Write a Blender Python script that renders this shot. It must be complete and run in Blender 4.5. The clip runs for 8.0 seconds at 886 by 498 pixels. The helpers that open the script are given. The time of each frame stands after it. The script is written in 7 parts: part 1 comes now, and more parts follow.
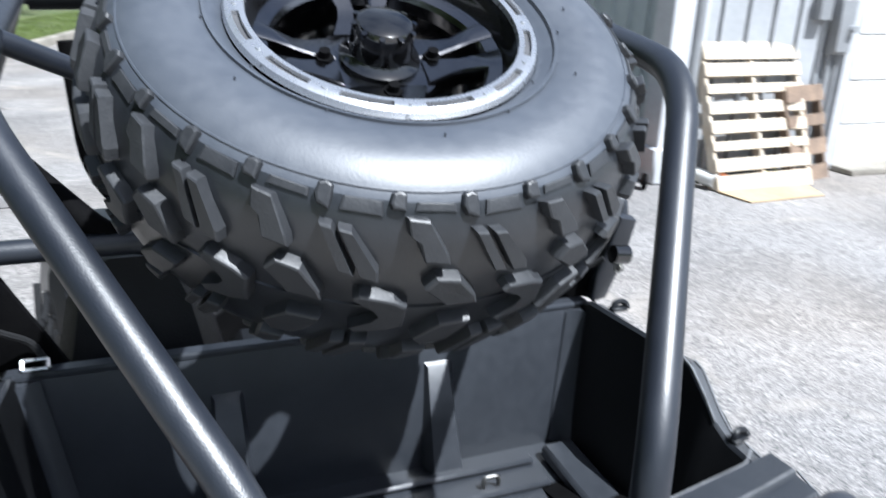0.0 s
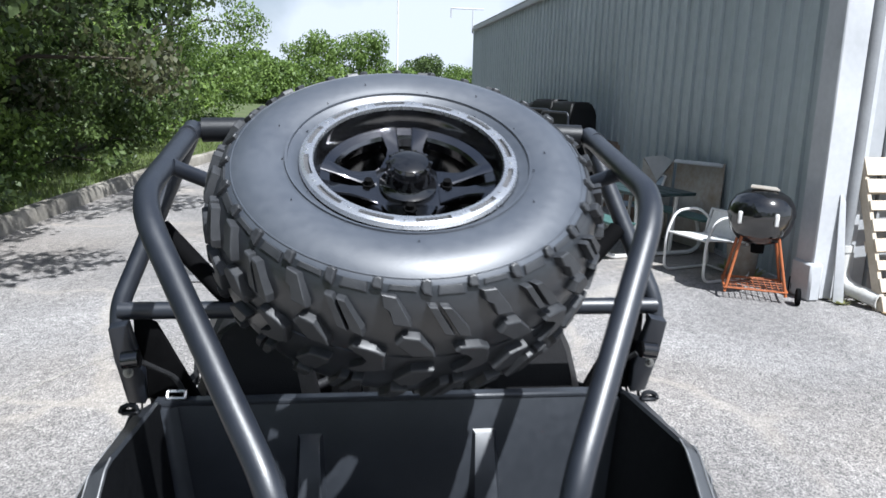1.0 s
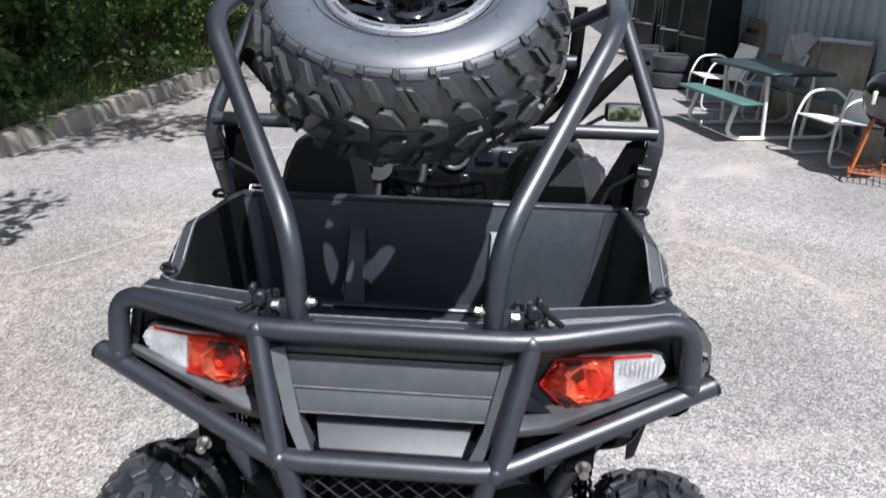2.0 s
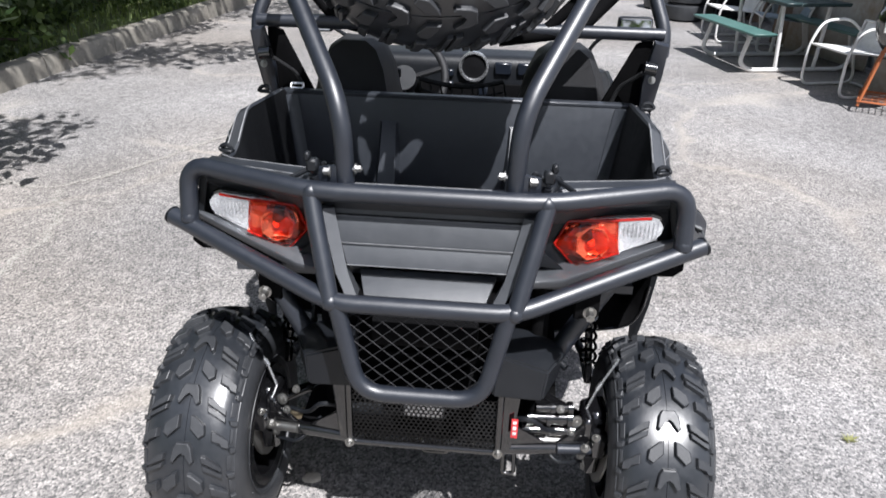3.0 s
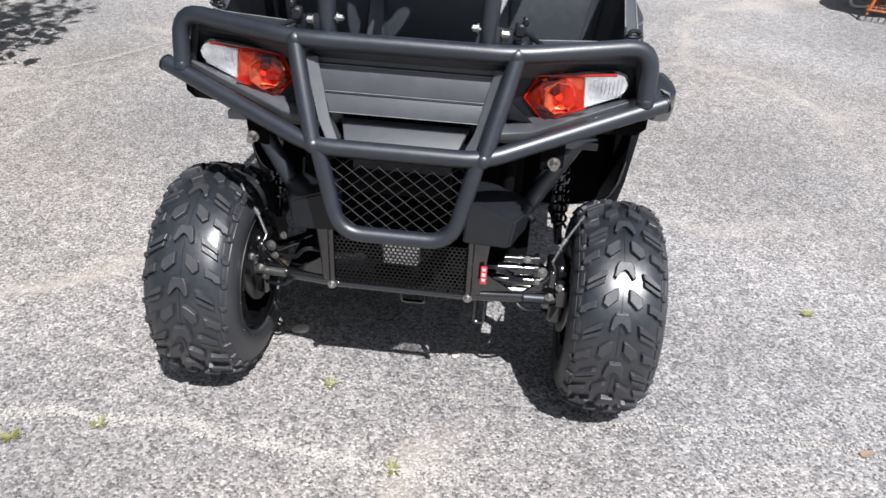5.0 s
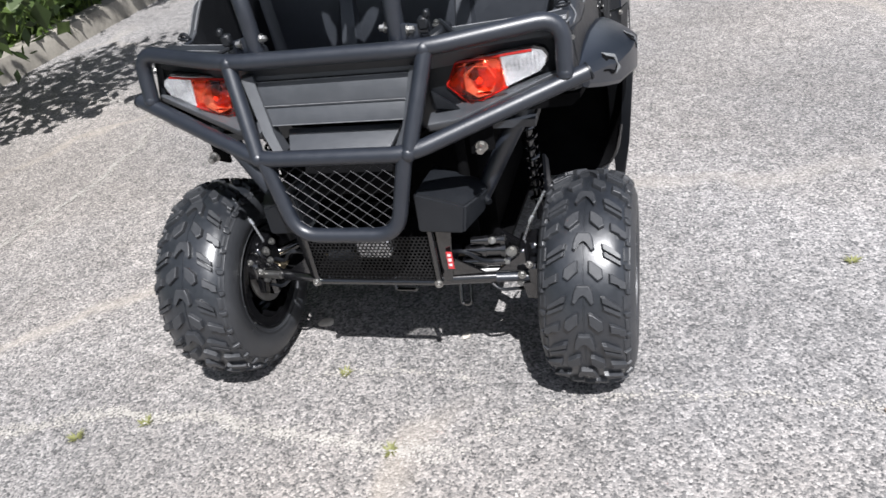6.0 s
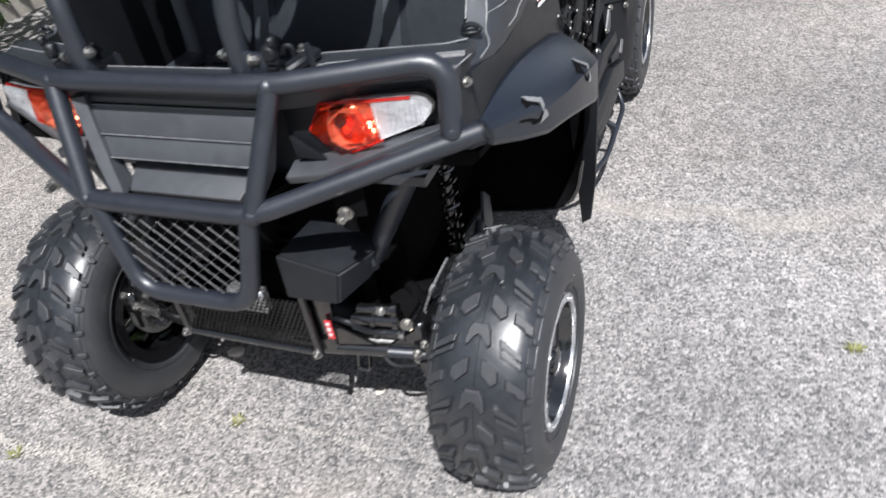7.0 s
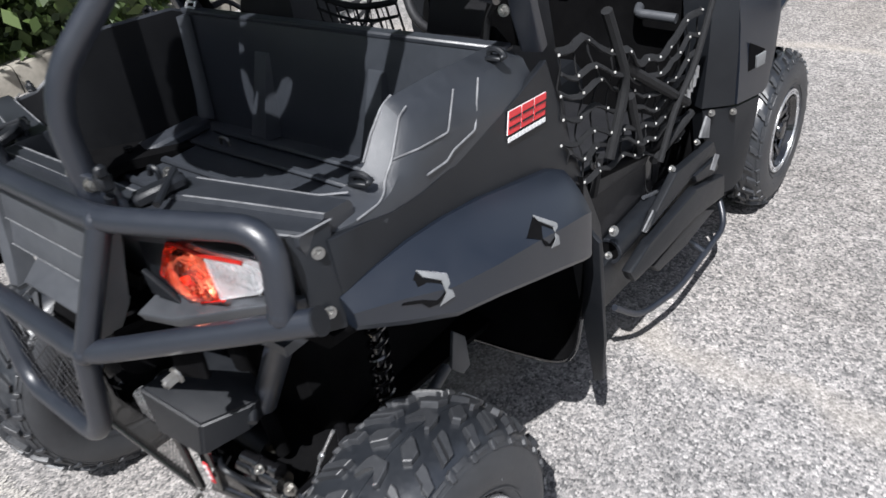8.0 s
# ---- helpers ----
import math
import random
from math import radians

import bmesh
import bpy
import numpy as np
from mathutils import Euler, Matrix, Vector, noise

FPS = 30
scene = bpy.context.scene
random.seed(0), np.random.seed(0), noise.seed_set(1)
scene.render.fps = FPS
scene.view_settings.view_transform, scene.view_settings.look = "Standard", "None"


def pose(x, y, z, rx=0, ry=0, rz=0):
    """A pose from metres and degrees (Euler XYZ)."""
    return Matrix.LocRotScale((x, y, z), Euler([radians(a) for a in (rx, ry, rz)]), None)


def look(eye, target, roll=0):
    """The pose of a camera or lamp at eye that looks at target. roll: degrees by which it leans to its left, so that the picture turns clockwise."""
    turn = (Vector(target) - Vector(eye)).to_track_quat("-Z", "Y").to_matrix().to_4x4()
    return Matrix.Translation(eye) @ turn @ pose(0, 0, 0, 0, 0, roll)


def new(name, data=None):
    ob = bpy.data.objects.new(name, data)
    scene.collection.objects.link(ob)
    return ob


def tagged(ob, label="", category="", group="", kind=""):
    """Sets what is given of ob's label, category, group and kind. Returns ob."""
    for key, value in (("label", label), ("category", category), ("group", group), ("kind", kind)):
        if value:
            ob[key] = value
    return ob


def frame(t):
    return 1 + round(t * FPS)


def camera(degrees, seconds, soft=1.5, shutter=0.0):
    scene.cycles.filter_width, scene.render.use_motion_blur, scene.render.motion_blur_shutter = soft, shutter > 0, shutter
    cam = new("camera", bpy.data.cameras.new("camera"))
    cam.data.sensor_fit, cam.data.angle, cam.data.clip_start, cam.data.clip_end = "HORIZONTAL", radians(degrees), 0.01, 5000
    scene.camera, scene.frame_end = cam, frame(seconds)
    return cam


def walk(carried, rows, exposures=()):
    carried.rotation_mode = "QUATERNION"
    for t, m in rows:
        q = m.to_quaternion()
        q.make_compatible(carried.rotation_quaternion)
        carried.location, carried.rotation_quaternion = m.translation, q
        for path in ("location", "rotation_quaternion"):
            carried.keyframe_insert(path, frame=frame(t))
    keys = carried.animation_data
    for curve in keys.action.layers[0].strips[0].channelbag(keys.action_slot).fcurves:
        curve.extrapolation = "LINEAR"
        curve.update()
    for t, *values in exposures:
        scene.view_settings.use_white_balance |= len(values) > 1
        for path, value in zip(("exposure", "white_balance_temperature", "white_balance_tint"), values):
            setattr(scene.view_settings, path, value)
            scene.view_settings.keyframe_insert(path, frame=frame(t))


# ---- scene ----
from mathutils.bvhtree import BVHTree

cam = camera(62.2, 8.0, soft=1.5, shutter=0.3)
PATH = [
    (0, (-0.241, -0.384, 1.691), (0.43, 1.373, 1.011), 1.8),
    (0.2, (-0.187, -0.384, 1.704), (0.3, 1.46, 1.104), 1.6),
    (0.5, (-0.145, -0.459, 1.727), (0.181, 1.462, 1.275), 0.8),
    (0.7, (-0.147, -0.561, 1.733), (0.13, 1.378, 1.327), 1.3),
    (1, (-0.097, -0.725, 1.763), (0.145, 1.214, 1.334), 1.5),
    (1.2, (-0.054, -0.814, 1.757), (0.141, 1.122, 1.294), 1.0),
    (1.5, (0.038, -0.93, 1.734), (0.066, 0.981, 1.146), 0.7),
    (1.7, (0.107, -1.003, 1.705), (0.052, 0.896, 1.078), 1.8),
    (2, (0.17, -1.086, 1.695), (0.04, 0.772, 0.966), 1.3),
    (2.2, (0.184, -1.138, 1.677), (0.034, 0.705, 0.916), 1.5),
    (3.3, (0.145, -1.392, 1.619), (0.0, 0.371, 0.686), 1.5),
    (3.5, (0.146, -1.409, 1.598), (0.008, 0.331, 0.622), 1.8),
    (4, (0.152, -1.452, 1.57), (-0.007, 0.251, 0.534), 1.2),
    (4.5, (0.156, -1.515, 1.554), (0.045, 0.175, 0.49), 1.1),
    (4.7, (0.162, -1.525, 1.552), (0.067, 0.167, 0.49), 2.8),
    (5.8, (0.691, -1.488, 1.598), (0.203, 0.107, 0.495), -7.0),
    (6, (0.755, -1.466, 1.598), (0.197, 0.105, 0.494), -11.1),
    (6.2, (0.804, -1.389, 1.573), (0.264, 0.17, 0.443), -9.8),
    (6.5, (0.874, -1.203, 1.552), (0.299, 0.325, 0.398), -8.1),
    (6.8, (0.93, -1.011, 1.58), (0.297, 0.473, 0.400), -8.4),
    (7, (1.006, -0.896, 1.567), (0.308, 0.537, 0.359), -10.0),
    (7.2, (1.111, -0.73, 1.594), (0.35, 0.68, 0.398), -8.9),
    (7.5, (1.275, -0.584, 1.609), (0.336, 0.801, 0.512), -8.9),
    (7.8, (1.302, -0.396, 1.596), (0.175, 0.826, 0.488), -10.6),
    (8, (1.278, -0.277, 1.555), (0.13, 0.927, 0.445), -9.7),
]
walk(cam, [(t, look(eye, target, roll)) for t, eye, target, roll in PATH],
     [(0.0, 1.06, 5650, 8), (0.6, 0.90, 5650, 8), (1.2, 0.80, 5900, 9), (2.0, 0.80, 6000, 11), (4.0, 0.74, 6050, 12), (8.0, 0.68, 6050, 11)])


# ---- light ----
world = bpy.data.worlds.new("sky")
scene.world = world
world.use_nodes = True
wn, wl = world.node_tree.nodes, world.node_tree.links
sky = wn.new("ShaderNodeTexSky")
sky.sky_type = "NISHITA"
sky.sun_disc = False
SUN_FROM = Vector((0.30, -0.55, 1.0)).normalized()
sky.sun_elevation = math.asin(SUN_FROM.z)
sky.sun_rotation = math.atan2(SUN_FROM.x, SUN_FROM.y)
sky.air_density, sky.dust_density, sky.ozone_density = 1.0, 2.0, 1.5
# thin bright clouds low in the sky
way_ = wn.new("ShaderNodeTexCoord")
cloud = wn.new("ShaderNodeTexNoise")
cloud.inputs["Scale"].default_value, cloud.inputs["Detail"].default_value = 2.6, 7.0
wl.new(way_.outputs["Generated"], cloud.inputs["Vector"])
split = wn.new("ShaderNodeSeparateXYZ")
wl.new(way_.outputs["Generated"], split.inputs["Vector"])
low = wn.new("ShaderNodeMapRange")
low.inputs["From Min"].default_value, low.inputs["From Max"].default_value = 0.1, 0.75
low.inputs["To Min"].default_value, low.inputs["To Max"].default_value = 1.0, 0.25
wl.new(split.outputs["Z"], low.inputs["Value"])
thick = wn.new("ShaderNodeMapRange")
thick.inputs["From Min"].default_value, thick.inputs["From Max"].default_value = 0.32, 0.50
wl.new(cloud.outputs["Fac"], thick.inputs["Value"])
veil = wn.new("ShaderNodeMath")
veil.operation = "MULTIPLY"
wl.new(low.outputs[0], veil.inputs[0])
wl.new(thick.outputs[0], veil.inputs[1])
whiten = wn.new("ShaderNodeMix")
whiten.data_type = "RGBA"
whiten.inputs["B"].default_value = (10.6, 11.0, 11.6, 1)
wl.new(veil.outputs[0], whiten.inputs["Factor"])
wl.new(sky.outputs["Color"], whiten.inputs["A"])
wl.new(whiten.outputs["Result"], wn["Background"].inputs["Color"])
wn["Background"].inputs["Strength"].default_value = 0.050
sun = new("sun", bpy.data.lights.new("sun", "SUN"))
sun.data.energy, sun.data.angle, sun.data.color = 5.0, radians(0.6), (1.0, 0.96, 0.90)
sun.matrix_world = look(SUN_FROM * 30, (0, 0, 0))


# ---- materials ----
def material(name, colour, rough=0.5, metal=0.0, second=None, scale=8.0, amount=1.0, bump=0.0, bump_scale=200.0, spread=0.12, coat=0.0,
             piece=0.0, detail=6.0, island=False, spec=0.5, ior=1.5):
    """A surface with a colour that drifts at two scales towards a second colour, varied gloss and a fine relief."""
    m = bpy.data.materials.new(name)
    m.use_nodes = True
    n, l = m.node_tree.nodes, m.node_tree.links
    b = n["Principled BSDF"]
    co = n.new("ShaderNodeTexCoord")
    big = n.new("ShaderNodeTexNoise")
    big.inputs["Scale"].default_value, big.inputs["Detail"].default_value = scale, detail
    l.new(co.outputs["Object"], big.inputs["Vector"])
    fine = n.new("ShaderNodeTexNoise")
    fine.inputs["Scale"].default_value, fine.inputs["Detail"].default_value = scale * 9, 4.0
    l.new(co.outputs["Object"], fine.inputs["Vector"])
    add = n.new("ShaderNodeMath")
    add.operation = "MULTIPLY_ADD"
    add.inputs[1].default_value = 0.45
    l.new(fine.outputs["Fac"], add.inputs[0])
    l.new(big.outputs["Fac"], add.inputs[2])
    ramp = n.new("ShaderNodeMapRange")
    ramp.inputs["From Min"].default_value, ramp.inputs["From Max"].default_value = 0.5, 0.95
    ramp.inputs["To Max"].default_value = amount
    l.new(add.outputs[0], ramp.inputs["Value"])
    mix = n.new("ShaderNodeMix")
    mix.data_type = "RGBA"
    mix.inputs["A"].default_value = (*colour, 1)
    mix.inputs["B"].default_value = (*(second or [c * 0.7 for c in colour]), 1)
    l.new(ramp.outputs[0], mix.inputs["Factor"])
    out = mix.outputs["Result"]
    if piece:
        if island:
            info = n.new("ShaderNodeNewGeometry")
            rnd = info.outputs["Random Per Island"]
        else:
            info = n.new("ShaderNodeObjectInfo")
            rnd = info.outputs["Random"]
        hsv = n.new("ShaderNodeHueSaturation")
        mr = n.new("ShaderNodeMapRange")
        mr.inputs["To Min"].default_value, mr.inputs["To Max"].default_value = 1 - piece, 1 + piece
        l.new(rnd, mr.inputs["Value"])
        l.new(mr.outputs[0], hsv.inputs["Value"])
        l.new(out, hsv.inputs["Color"])
        out = hsv.outputs["Color"]
    l.new(out, b.inputs["Base Color"])
    rr = n.new("ShaderNodeMapRange")
    rr.inputs["To Min"].default_value, rr.inputs["To Max"].default_value = max(rough - spread, 0.02), min(rough + spread, 1)
    l.new(fine.outputs["Fac"], rr.inputs["Value"])
    l.new(rr.outputs[0], b.inputs["Roughness"])
    b.inputs["Metallic"].default_value = metal
    b.inputs["Specular IOR Level"].default_value = spec
    b.inputs["IOR"].default_value = ior
    if coat:
        b.inputs["Coat Weight"].default_value, b.inputs["Coat Roughness"].default_value = coat, 0.08
    if bump:
        grain = n.new("ShaderNodeTexNoise")
        grain.inputs["Scale"].default_value, grain.inputs["Detail"].default_value = bump_scale, 3.0
        l.new(co.outputs["Object"], grain.inputs["Vector"])
        bp = n.new("ShaderNodeBump")
        bp.inputs["Strength"].default_value, bp.inputs["Distance"].default_value = bump, 0.004
        l.new(grain.outputs["Fac"], bp.inputs["Height"])
        l.new(bp.outputs["Normal"], b.inputs["Normal"])
    return m


def asphalt_material():
    """Old asphalt: pale and dark stones in a grey binder, worn pale patches and wandering cracks filled with sand."""
    m = bpy.data.materials.new("old_asphalt")
    m.use_nodes = True
    n, l = m.node_tree.nodes, m.node_tree.links
    b = n["Principled BSDF"]
    co = n.new("ShaderNodeTexCoord")
    vor = n.new("ShaderNodeTexVoronoi")
    vor.inputs["Scale"].default_value = 135.0
    l.new(co.outputs["Object"], vor.inputs["Vector"])
    grit = n.new("ShaderNodeTexVoronoi")
    grit.inputs["Scale"].default_value = 330.0
    l.new(co.outputs["Object"], grit.inputs["Vector"])
    gsep = n.new("ShaderNodeSeparateColor")
    l.new(grit.outputs["Color"], gsep.inputs["Color"])
    both_ = n.new("ShaderNodeMix")
    both_.inputs["Factor"].default_value = 0.30
    l.new(gsep.outputs["Green"], both_.inputs["B"])
    sep = n.new("ShaderNodeSeparateColor")
    l.new(vor.outputs["Color"], sep.inputs["Color"])
    stone = n.new("ShaderNodeValToRGB")
    e = stone.color_ramp.elements
    e[0].position, e[0].color = 0.06, (0.060, 0.0595, 0.061, 1)
    e[1].position, e[1].color = 0.94, (0.555, 0.532, 0.515, 1)
    for at, c in ((0.26, (0.152, 0.149, 0.148, 1)), (0.5, (0.268, 0.260, 0.255, 1)), (0.74, (0.375, 0.354, 0.341, 1))):
        e.new(at).color = c
    l.new(sep.outputs["Red"], both_.inputs["A"])
    l.new(both_.outputs["Result"], stone.inputs["Fac"])
    patch = n.new("ShaderNodeTexNoise")
    patch.inputs["Scale"].default_value, patch.inputs["Detail"].default_value = 0.75, 7.0
    l.new(co.outputs["Object"], patch.inputs["Vector"])
    pr = n.new("ShaderNodeMapRange")
    pr.inputs["From Min"].default_value, pr.inputs["From Max"].default_value = 0.35, 0.68
    pr.inputs["To Min"].default_value, pr.inputs["To Max"].default_value = 0.78, 1.16
    l.new(patch.outputs["Fac"], pr.inputs["Value"])
    hsv = n.new("ShaderNodeHueSaturation")
    l.new(stone.outputs["Color"], hsv.inputs["Color"])
    mott = n.new("ShaderNodeTexNoise")
    mott.inputs["Scale"].default_value, mott.inputs["Detail"].default_value = 14.0, 5.0
    l.new(co.outputs["Object"], mott.inputs["Vector"])
    mr = n.new("ShaderNodeMapRange")
    mr.inputs["From Min"].default_value, mr.inputs["From Max"].default_value = 0.3, 0.7
    mr.inputs["To Min"].default_value, mr.inputs["To Max"].default_value = 0.82, 1.16
    l.new(mott.outputs["Fac"], mr.inputs["Value"])
    dapple = n.new("ShaderNodeMath")
    dapple.operation = "MULTIPLY"
    l.new(pr.outputs[0], dapple.inputs[0])
    l.new(mr.outputs[0], dapple.inputs[1])
    l.new(dapple.outputs[0], hsv.inputs["Value"])
    # cracks: edges of large warped cells, only where a broad noise lets them run
    warp = n.new("ShaderNodeTexNoise")
    warp.inputs["Scale"].default_value, warp.inputs["Detail"].default_value = 1.6, 5.0
    l.new(co.outputs["Object"], warp.inputs["Vector"])
    wv = n.new("ShaderNodeVectorMath")
    wv.operation = "MULTIPLY_ADD"
    wv.inputs[1].default_value = (0.7, 0.7, 0.0)
    l.new(warp.outputs["Color"], wv.inputs[0])
    l.new(co.outputs["Object"], wv.inputs[2])
    cell = n.new("ShaderNodeTexVoronoi")
    cell.feature = "DISTANCE_TO_EDGE"
    cell.inputs["Scale"].default_value = 0.42
    l.new(wv.outputs["Vector"], cell.inputs["Vector"])
    cr = n.new("ShaderNodeMapRange")
    cr.inputs["From Min"].default_value, cr.inputs["From Max"].default_value = 0.006, 0.028
    cr.inputs["To Min"].default_value, cr.inputs["To Max"].default_value = 0.42, 0.0
    l.new(cell.outputs["Distance"], cr.inputs["Value"])
    gate = n.new("ShaderNodeMath")
    gate.operation = "MULTIPLY"
    gr = n.new("ShaderNodeMapRange")
    gr.inputs["From Min"].default_value, gr.inputs["From Max"].default_value = 0.42, 0.58
    l.new(patch.outputs["Fac"], gr.inputs["Value"])
    l.new(cr.outputs[0], gate.inputs[0])
    l.new(gr.outputs[0], gate.inputs[1])
    sand = n.new("ShaderNodeMix")
    sand.data_type = "RGBA"
    sand.inputs["B"].default_value = (0.46, 0.42, 0.37, 1)
    l.new(gate.outputs[0], sand.inputs["Factor"])
    l.new(hsv.outputs["Color"], sand.inputs["A"])
    broad = n.new("ShaderNodeTexNoise")
    broad.inputs["Scale"].default_value, broad.inputs["Detail"].default_value = 0.33, 6.0
    l.new(co.outputs["Object"], broad.inputs["Vector"])
    br = n.new("ShaderNodeMapRange")
    br.inputs["From Min"].default_value, br.inputs["From Max"].default_value = 0.42, 0.62
    l.new(broad.outputs["Fac"], br.inputs["Value"])
    tone = n.new("ShaderNodeMix")
    tone.data_type = "RGBA"
    tone.inputs["A"].default_value, tone.inputs["B"].default_value = (0.93, 0.93, 0.935, 1), (0.87, 0.83, 0.785, 1)
    l.new(br.outputs[0], tone.inputs["Factor"])
    stain = n.new("ShaderNodeMix")
    stain.data_type = "RGBA"
    stain.blend_type = "MULTIPLY"
    stain.inputs["Factor"].default_value = 1.0
    l.new(sand.outputs["Result"], stain.inputs["A"])
    l.new(tone.outputs["Result"], stain.inputs["B"])
    l.new(stain.outputs["Result"], b.inputs["Base Color"])
    b.inputs["Roughness"].default_value = 0.86
    bp = n.new("ShaderNodeBump")
    bp.inputs["Strength"].default_value, bp.inputs["Distance"].default_value = 0.55, 0.006
    l.new(vor.outputs["Distance"], bp.inputs["Height"])
    bp.invert = True
    l.new(bp.outputs["Normal"], b.inputs["Normal"])
    return m


def leaf_material(name, dark, light):
    m = bpy.data.materials.new(name)
    m.use_nodes = True
    n, l = m.node_tree.nodes, m.node_tree.links
    b = n["Principled BSDF"]
    geo = n.new("ShaderNodeNewGeometry")
    co = n.new("ShaderNodeTexCoord")
    noi = n.new("ShaderNodeTexNoise")
    noi.inputs["Scale"].default_value = 0.7
    l.new(co.outputs["Object"], noi.inputs["Vector"])
    add = n.new("ShaderNodeMath")
    add.operation = "MULTIPLY_ADD"
    add.inputs[1].default_value = 0.55
    l.new(geo.outputs["Random Per Island"], add.inputs[0])
    sh = n.new("ShaderNodeMath")
    sh.operation = "SUBTRACT"
    sh.inputs[1].default_value = 0.3
    l.new(noi.outputs["Fac"], sh.inputs[0])
    l.new(sh.outputs[0], add.inputs[2])
    mix = n.new("ShaderNodeMix")
    mix.data_type = "RGBA"
    mix.inputs["A"].default_value, mix.inputs["B"].default_value = (*dark, 1), (*light, 1)
    l.new(add.outputs[0], mix.inputs["Factor"])
    l.new(mix.outputs["Result"], b.inputs["Base Color"])
    b.inputs["Roughness"].default_value = 0.52
    tr = n.new("ShaderNodeBsdfTranslucent")
    l.new(mix.outputs["Result"], tr.inputs["Color"])
    ms = n.new("ShaderNodeMixShader")
    ms.inputs["Fac"].default_value = 0.35
    l.new(b.outputs["BSDF"], ms.inputs[1])
    l.new(tr.outputs["BSDF"], ms.inputs[2])
    l.new(ms.outputs["Shader"], n["Material Output"].inputs["Surface"])
    return m


def lens_material(name, colour, rough=0.08, trans=0.55, facets=0):
    m = material(name, colour, rough, second=[c * 0.6 for c in colour], scale=30, spread=0.03)
    b = m.node_tree.nodes["Principled BSDF"]
    if facets:
        # moulded prisms
        tree_ = m.node_tree
        co, cell, bp = tree_.nodes.new("ShaderNodeTexCoord"), tree_.nodes.new("ShaderNodeTexVoronoi"), tree_.nodes.new("ShaderNodeBump")
        cell.inputs["Scale"].default_value = facets
        bp.inputs["Strength"].default_value, bp.inputs["Distance"].default_value = 0.55, 0.004
        tree_.links.new(co.outputs["Object"], cell.inputs["Vector"])
        tree_.links.new(cell.outputs["Distance"], bp.inputs["Height"])
        tree_.links.new(bp.outputs["Normal"], b.inputs["Normal"])
    b.inputs["Transmission Weight"].default_value = trans
    b.inputs["IOR"].default_value = 1.48
    return m


M_TUBE = material("satin_black_powder_coat", (0.0095, 0.0122, 0.0190), 0.41, second=(0.0145, 0.0180, 0.0265), scale=5, spec=0.85, ior=1.5, bump=0.09, bump_scale=420, spread=0.07)
M_PLAST = material("black_grained_plastic", (0.0062, 0.0073, 0.0096), 0.44, second=(0.0108, 0.0122, 0.0150), scale=4, spec=0.40, bump=0.14, bump_scale=700, spread=0.08)
# faded plastic; also the paler colour for faces painted as sunlit
M_TAIL = material("faded_and_sunlit_black_plastic", (0.040, 0.0435, 0.050), 0.50, second=(0.062, 0.066, 0.074), scale=5, spec=0.8, ior=1.5, bump=0.2, bump_scale=700, spread=0.08)
M_DECK = material("worn_black_moulding", (0.0130, 0.0150, 0.0195), 0.42, second=(0.022, 0.0250, 0.031), scale=5, spec=0.85, bump=0.2, bump_scale=700, spread=0.08)
# near-black: the shade inside the bed is put into this colour
M_INNER = material("shaded_black_bed_wall", (0.0030, 0.0032, 0.0040), 0.52, second=(0.0050, 0.0054, 0.0064), scale=6, spec=0.22, bump=0.1, bump_scale=500, spread=0.08)
M_LINER = material("worn_black_plastic", (0.0240, 0.0270, 0.0330), 0.38, spec=0.70, second=(0.034, 0.038, 0.046), scale=6, bump=0.12, bump_scale=500, spread=0.1)
M_FENDER = material("satin_dark_blue_black_plastic", (0.0050, 0.0080, 0.0145), 0.33, spec=0.85, ior=1.5, second=(0.0085, 0.0115, 0.0185), scale=3, bump=0.03, bump_scale=600, spread=0.05)
M_RUBBER = material("tyre_rubber", (0.0205, 0.0220, 0.0255), 0.47, spec=0.62, second=(0.036, 0.038, 0.042), scale=9, bump=0.10, bump_scale=300, spread=0.10)
# darker than the blocks: shade between them is put into the colour
M_GROOVE = material("shaded_tyre_groove_rubber", (0.0110, 0.0128, 0.0165), 0.33, spec=0.95, second=(0.019, 0.0215, 0.026), scale=9, bump=0.05, bump_scale=300, spread=0.08)
M_RIM = material("dark_chrome_enamel", (0.21, 0.21, 0.22), 0.16, metal=1.0, second=(0.15, 0.15, 0.16), scale=10, spread=0.04)
# dust, plus the sky's sheen put into the bluish base colour
M_CARCASS = material("dusty_sidewall_with_sky_sheen", (0.042, 0.050, 0.066), 0.47, second=(0.064, 0.073, 0.090), scale=7, spec=0.95, ior=1.55, bump=0.04, bump_scale=300, spread=0.08)
M_GLOSS = material("gloss_black_enamel", (0.004, 0.004, 0.0045), 0.10, second=(0.007, 0.007, 0.008), scale=10, spread=0.03, spec=0.7, ior=1.75)
# black parts; deep shade is put into the colour, almost without sheen
M_DARK = material("flat_black_and_painted_shade", (0.0030, 0.0030, 0.0034), 0.85, second=(0.006, 0.006, 0.0065), scale=14, bump=0.1, spread=0.1, spec=0.05)
M_ALU = material("machined_aluminium", (0.80, 0.81, 0.83), 0.28, metal=0.9, second=(0.66, 0.67, 0.69), scale=12, spread=0.08)
M_STEEL = material("zinc_plated_steel", (0.42, 0.42, 0.415), 0.42, metal=1.0, second=(0.32, 0.31, 0.29), scale=40, spread=0.1)
M_BRASS = material("yellowed_zinc_steel", (0.55, 0.46, 0.30), 0.35, metal=1.0, second=(0.40, 0.34, 0.26), scale=40)
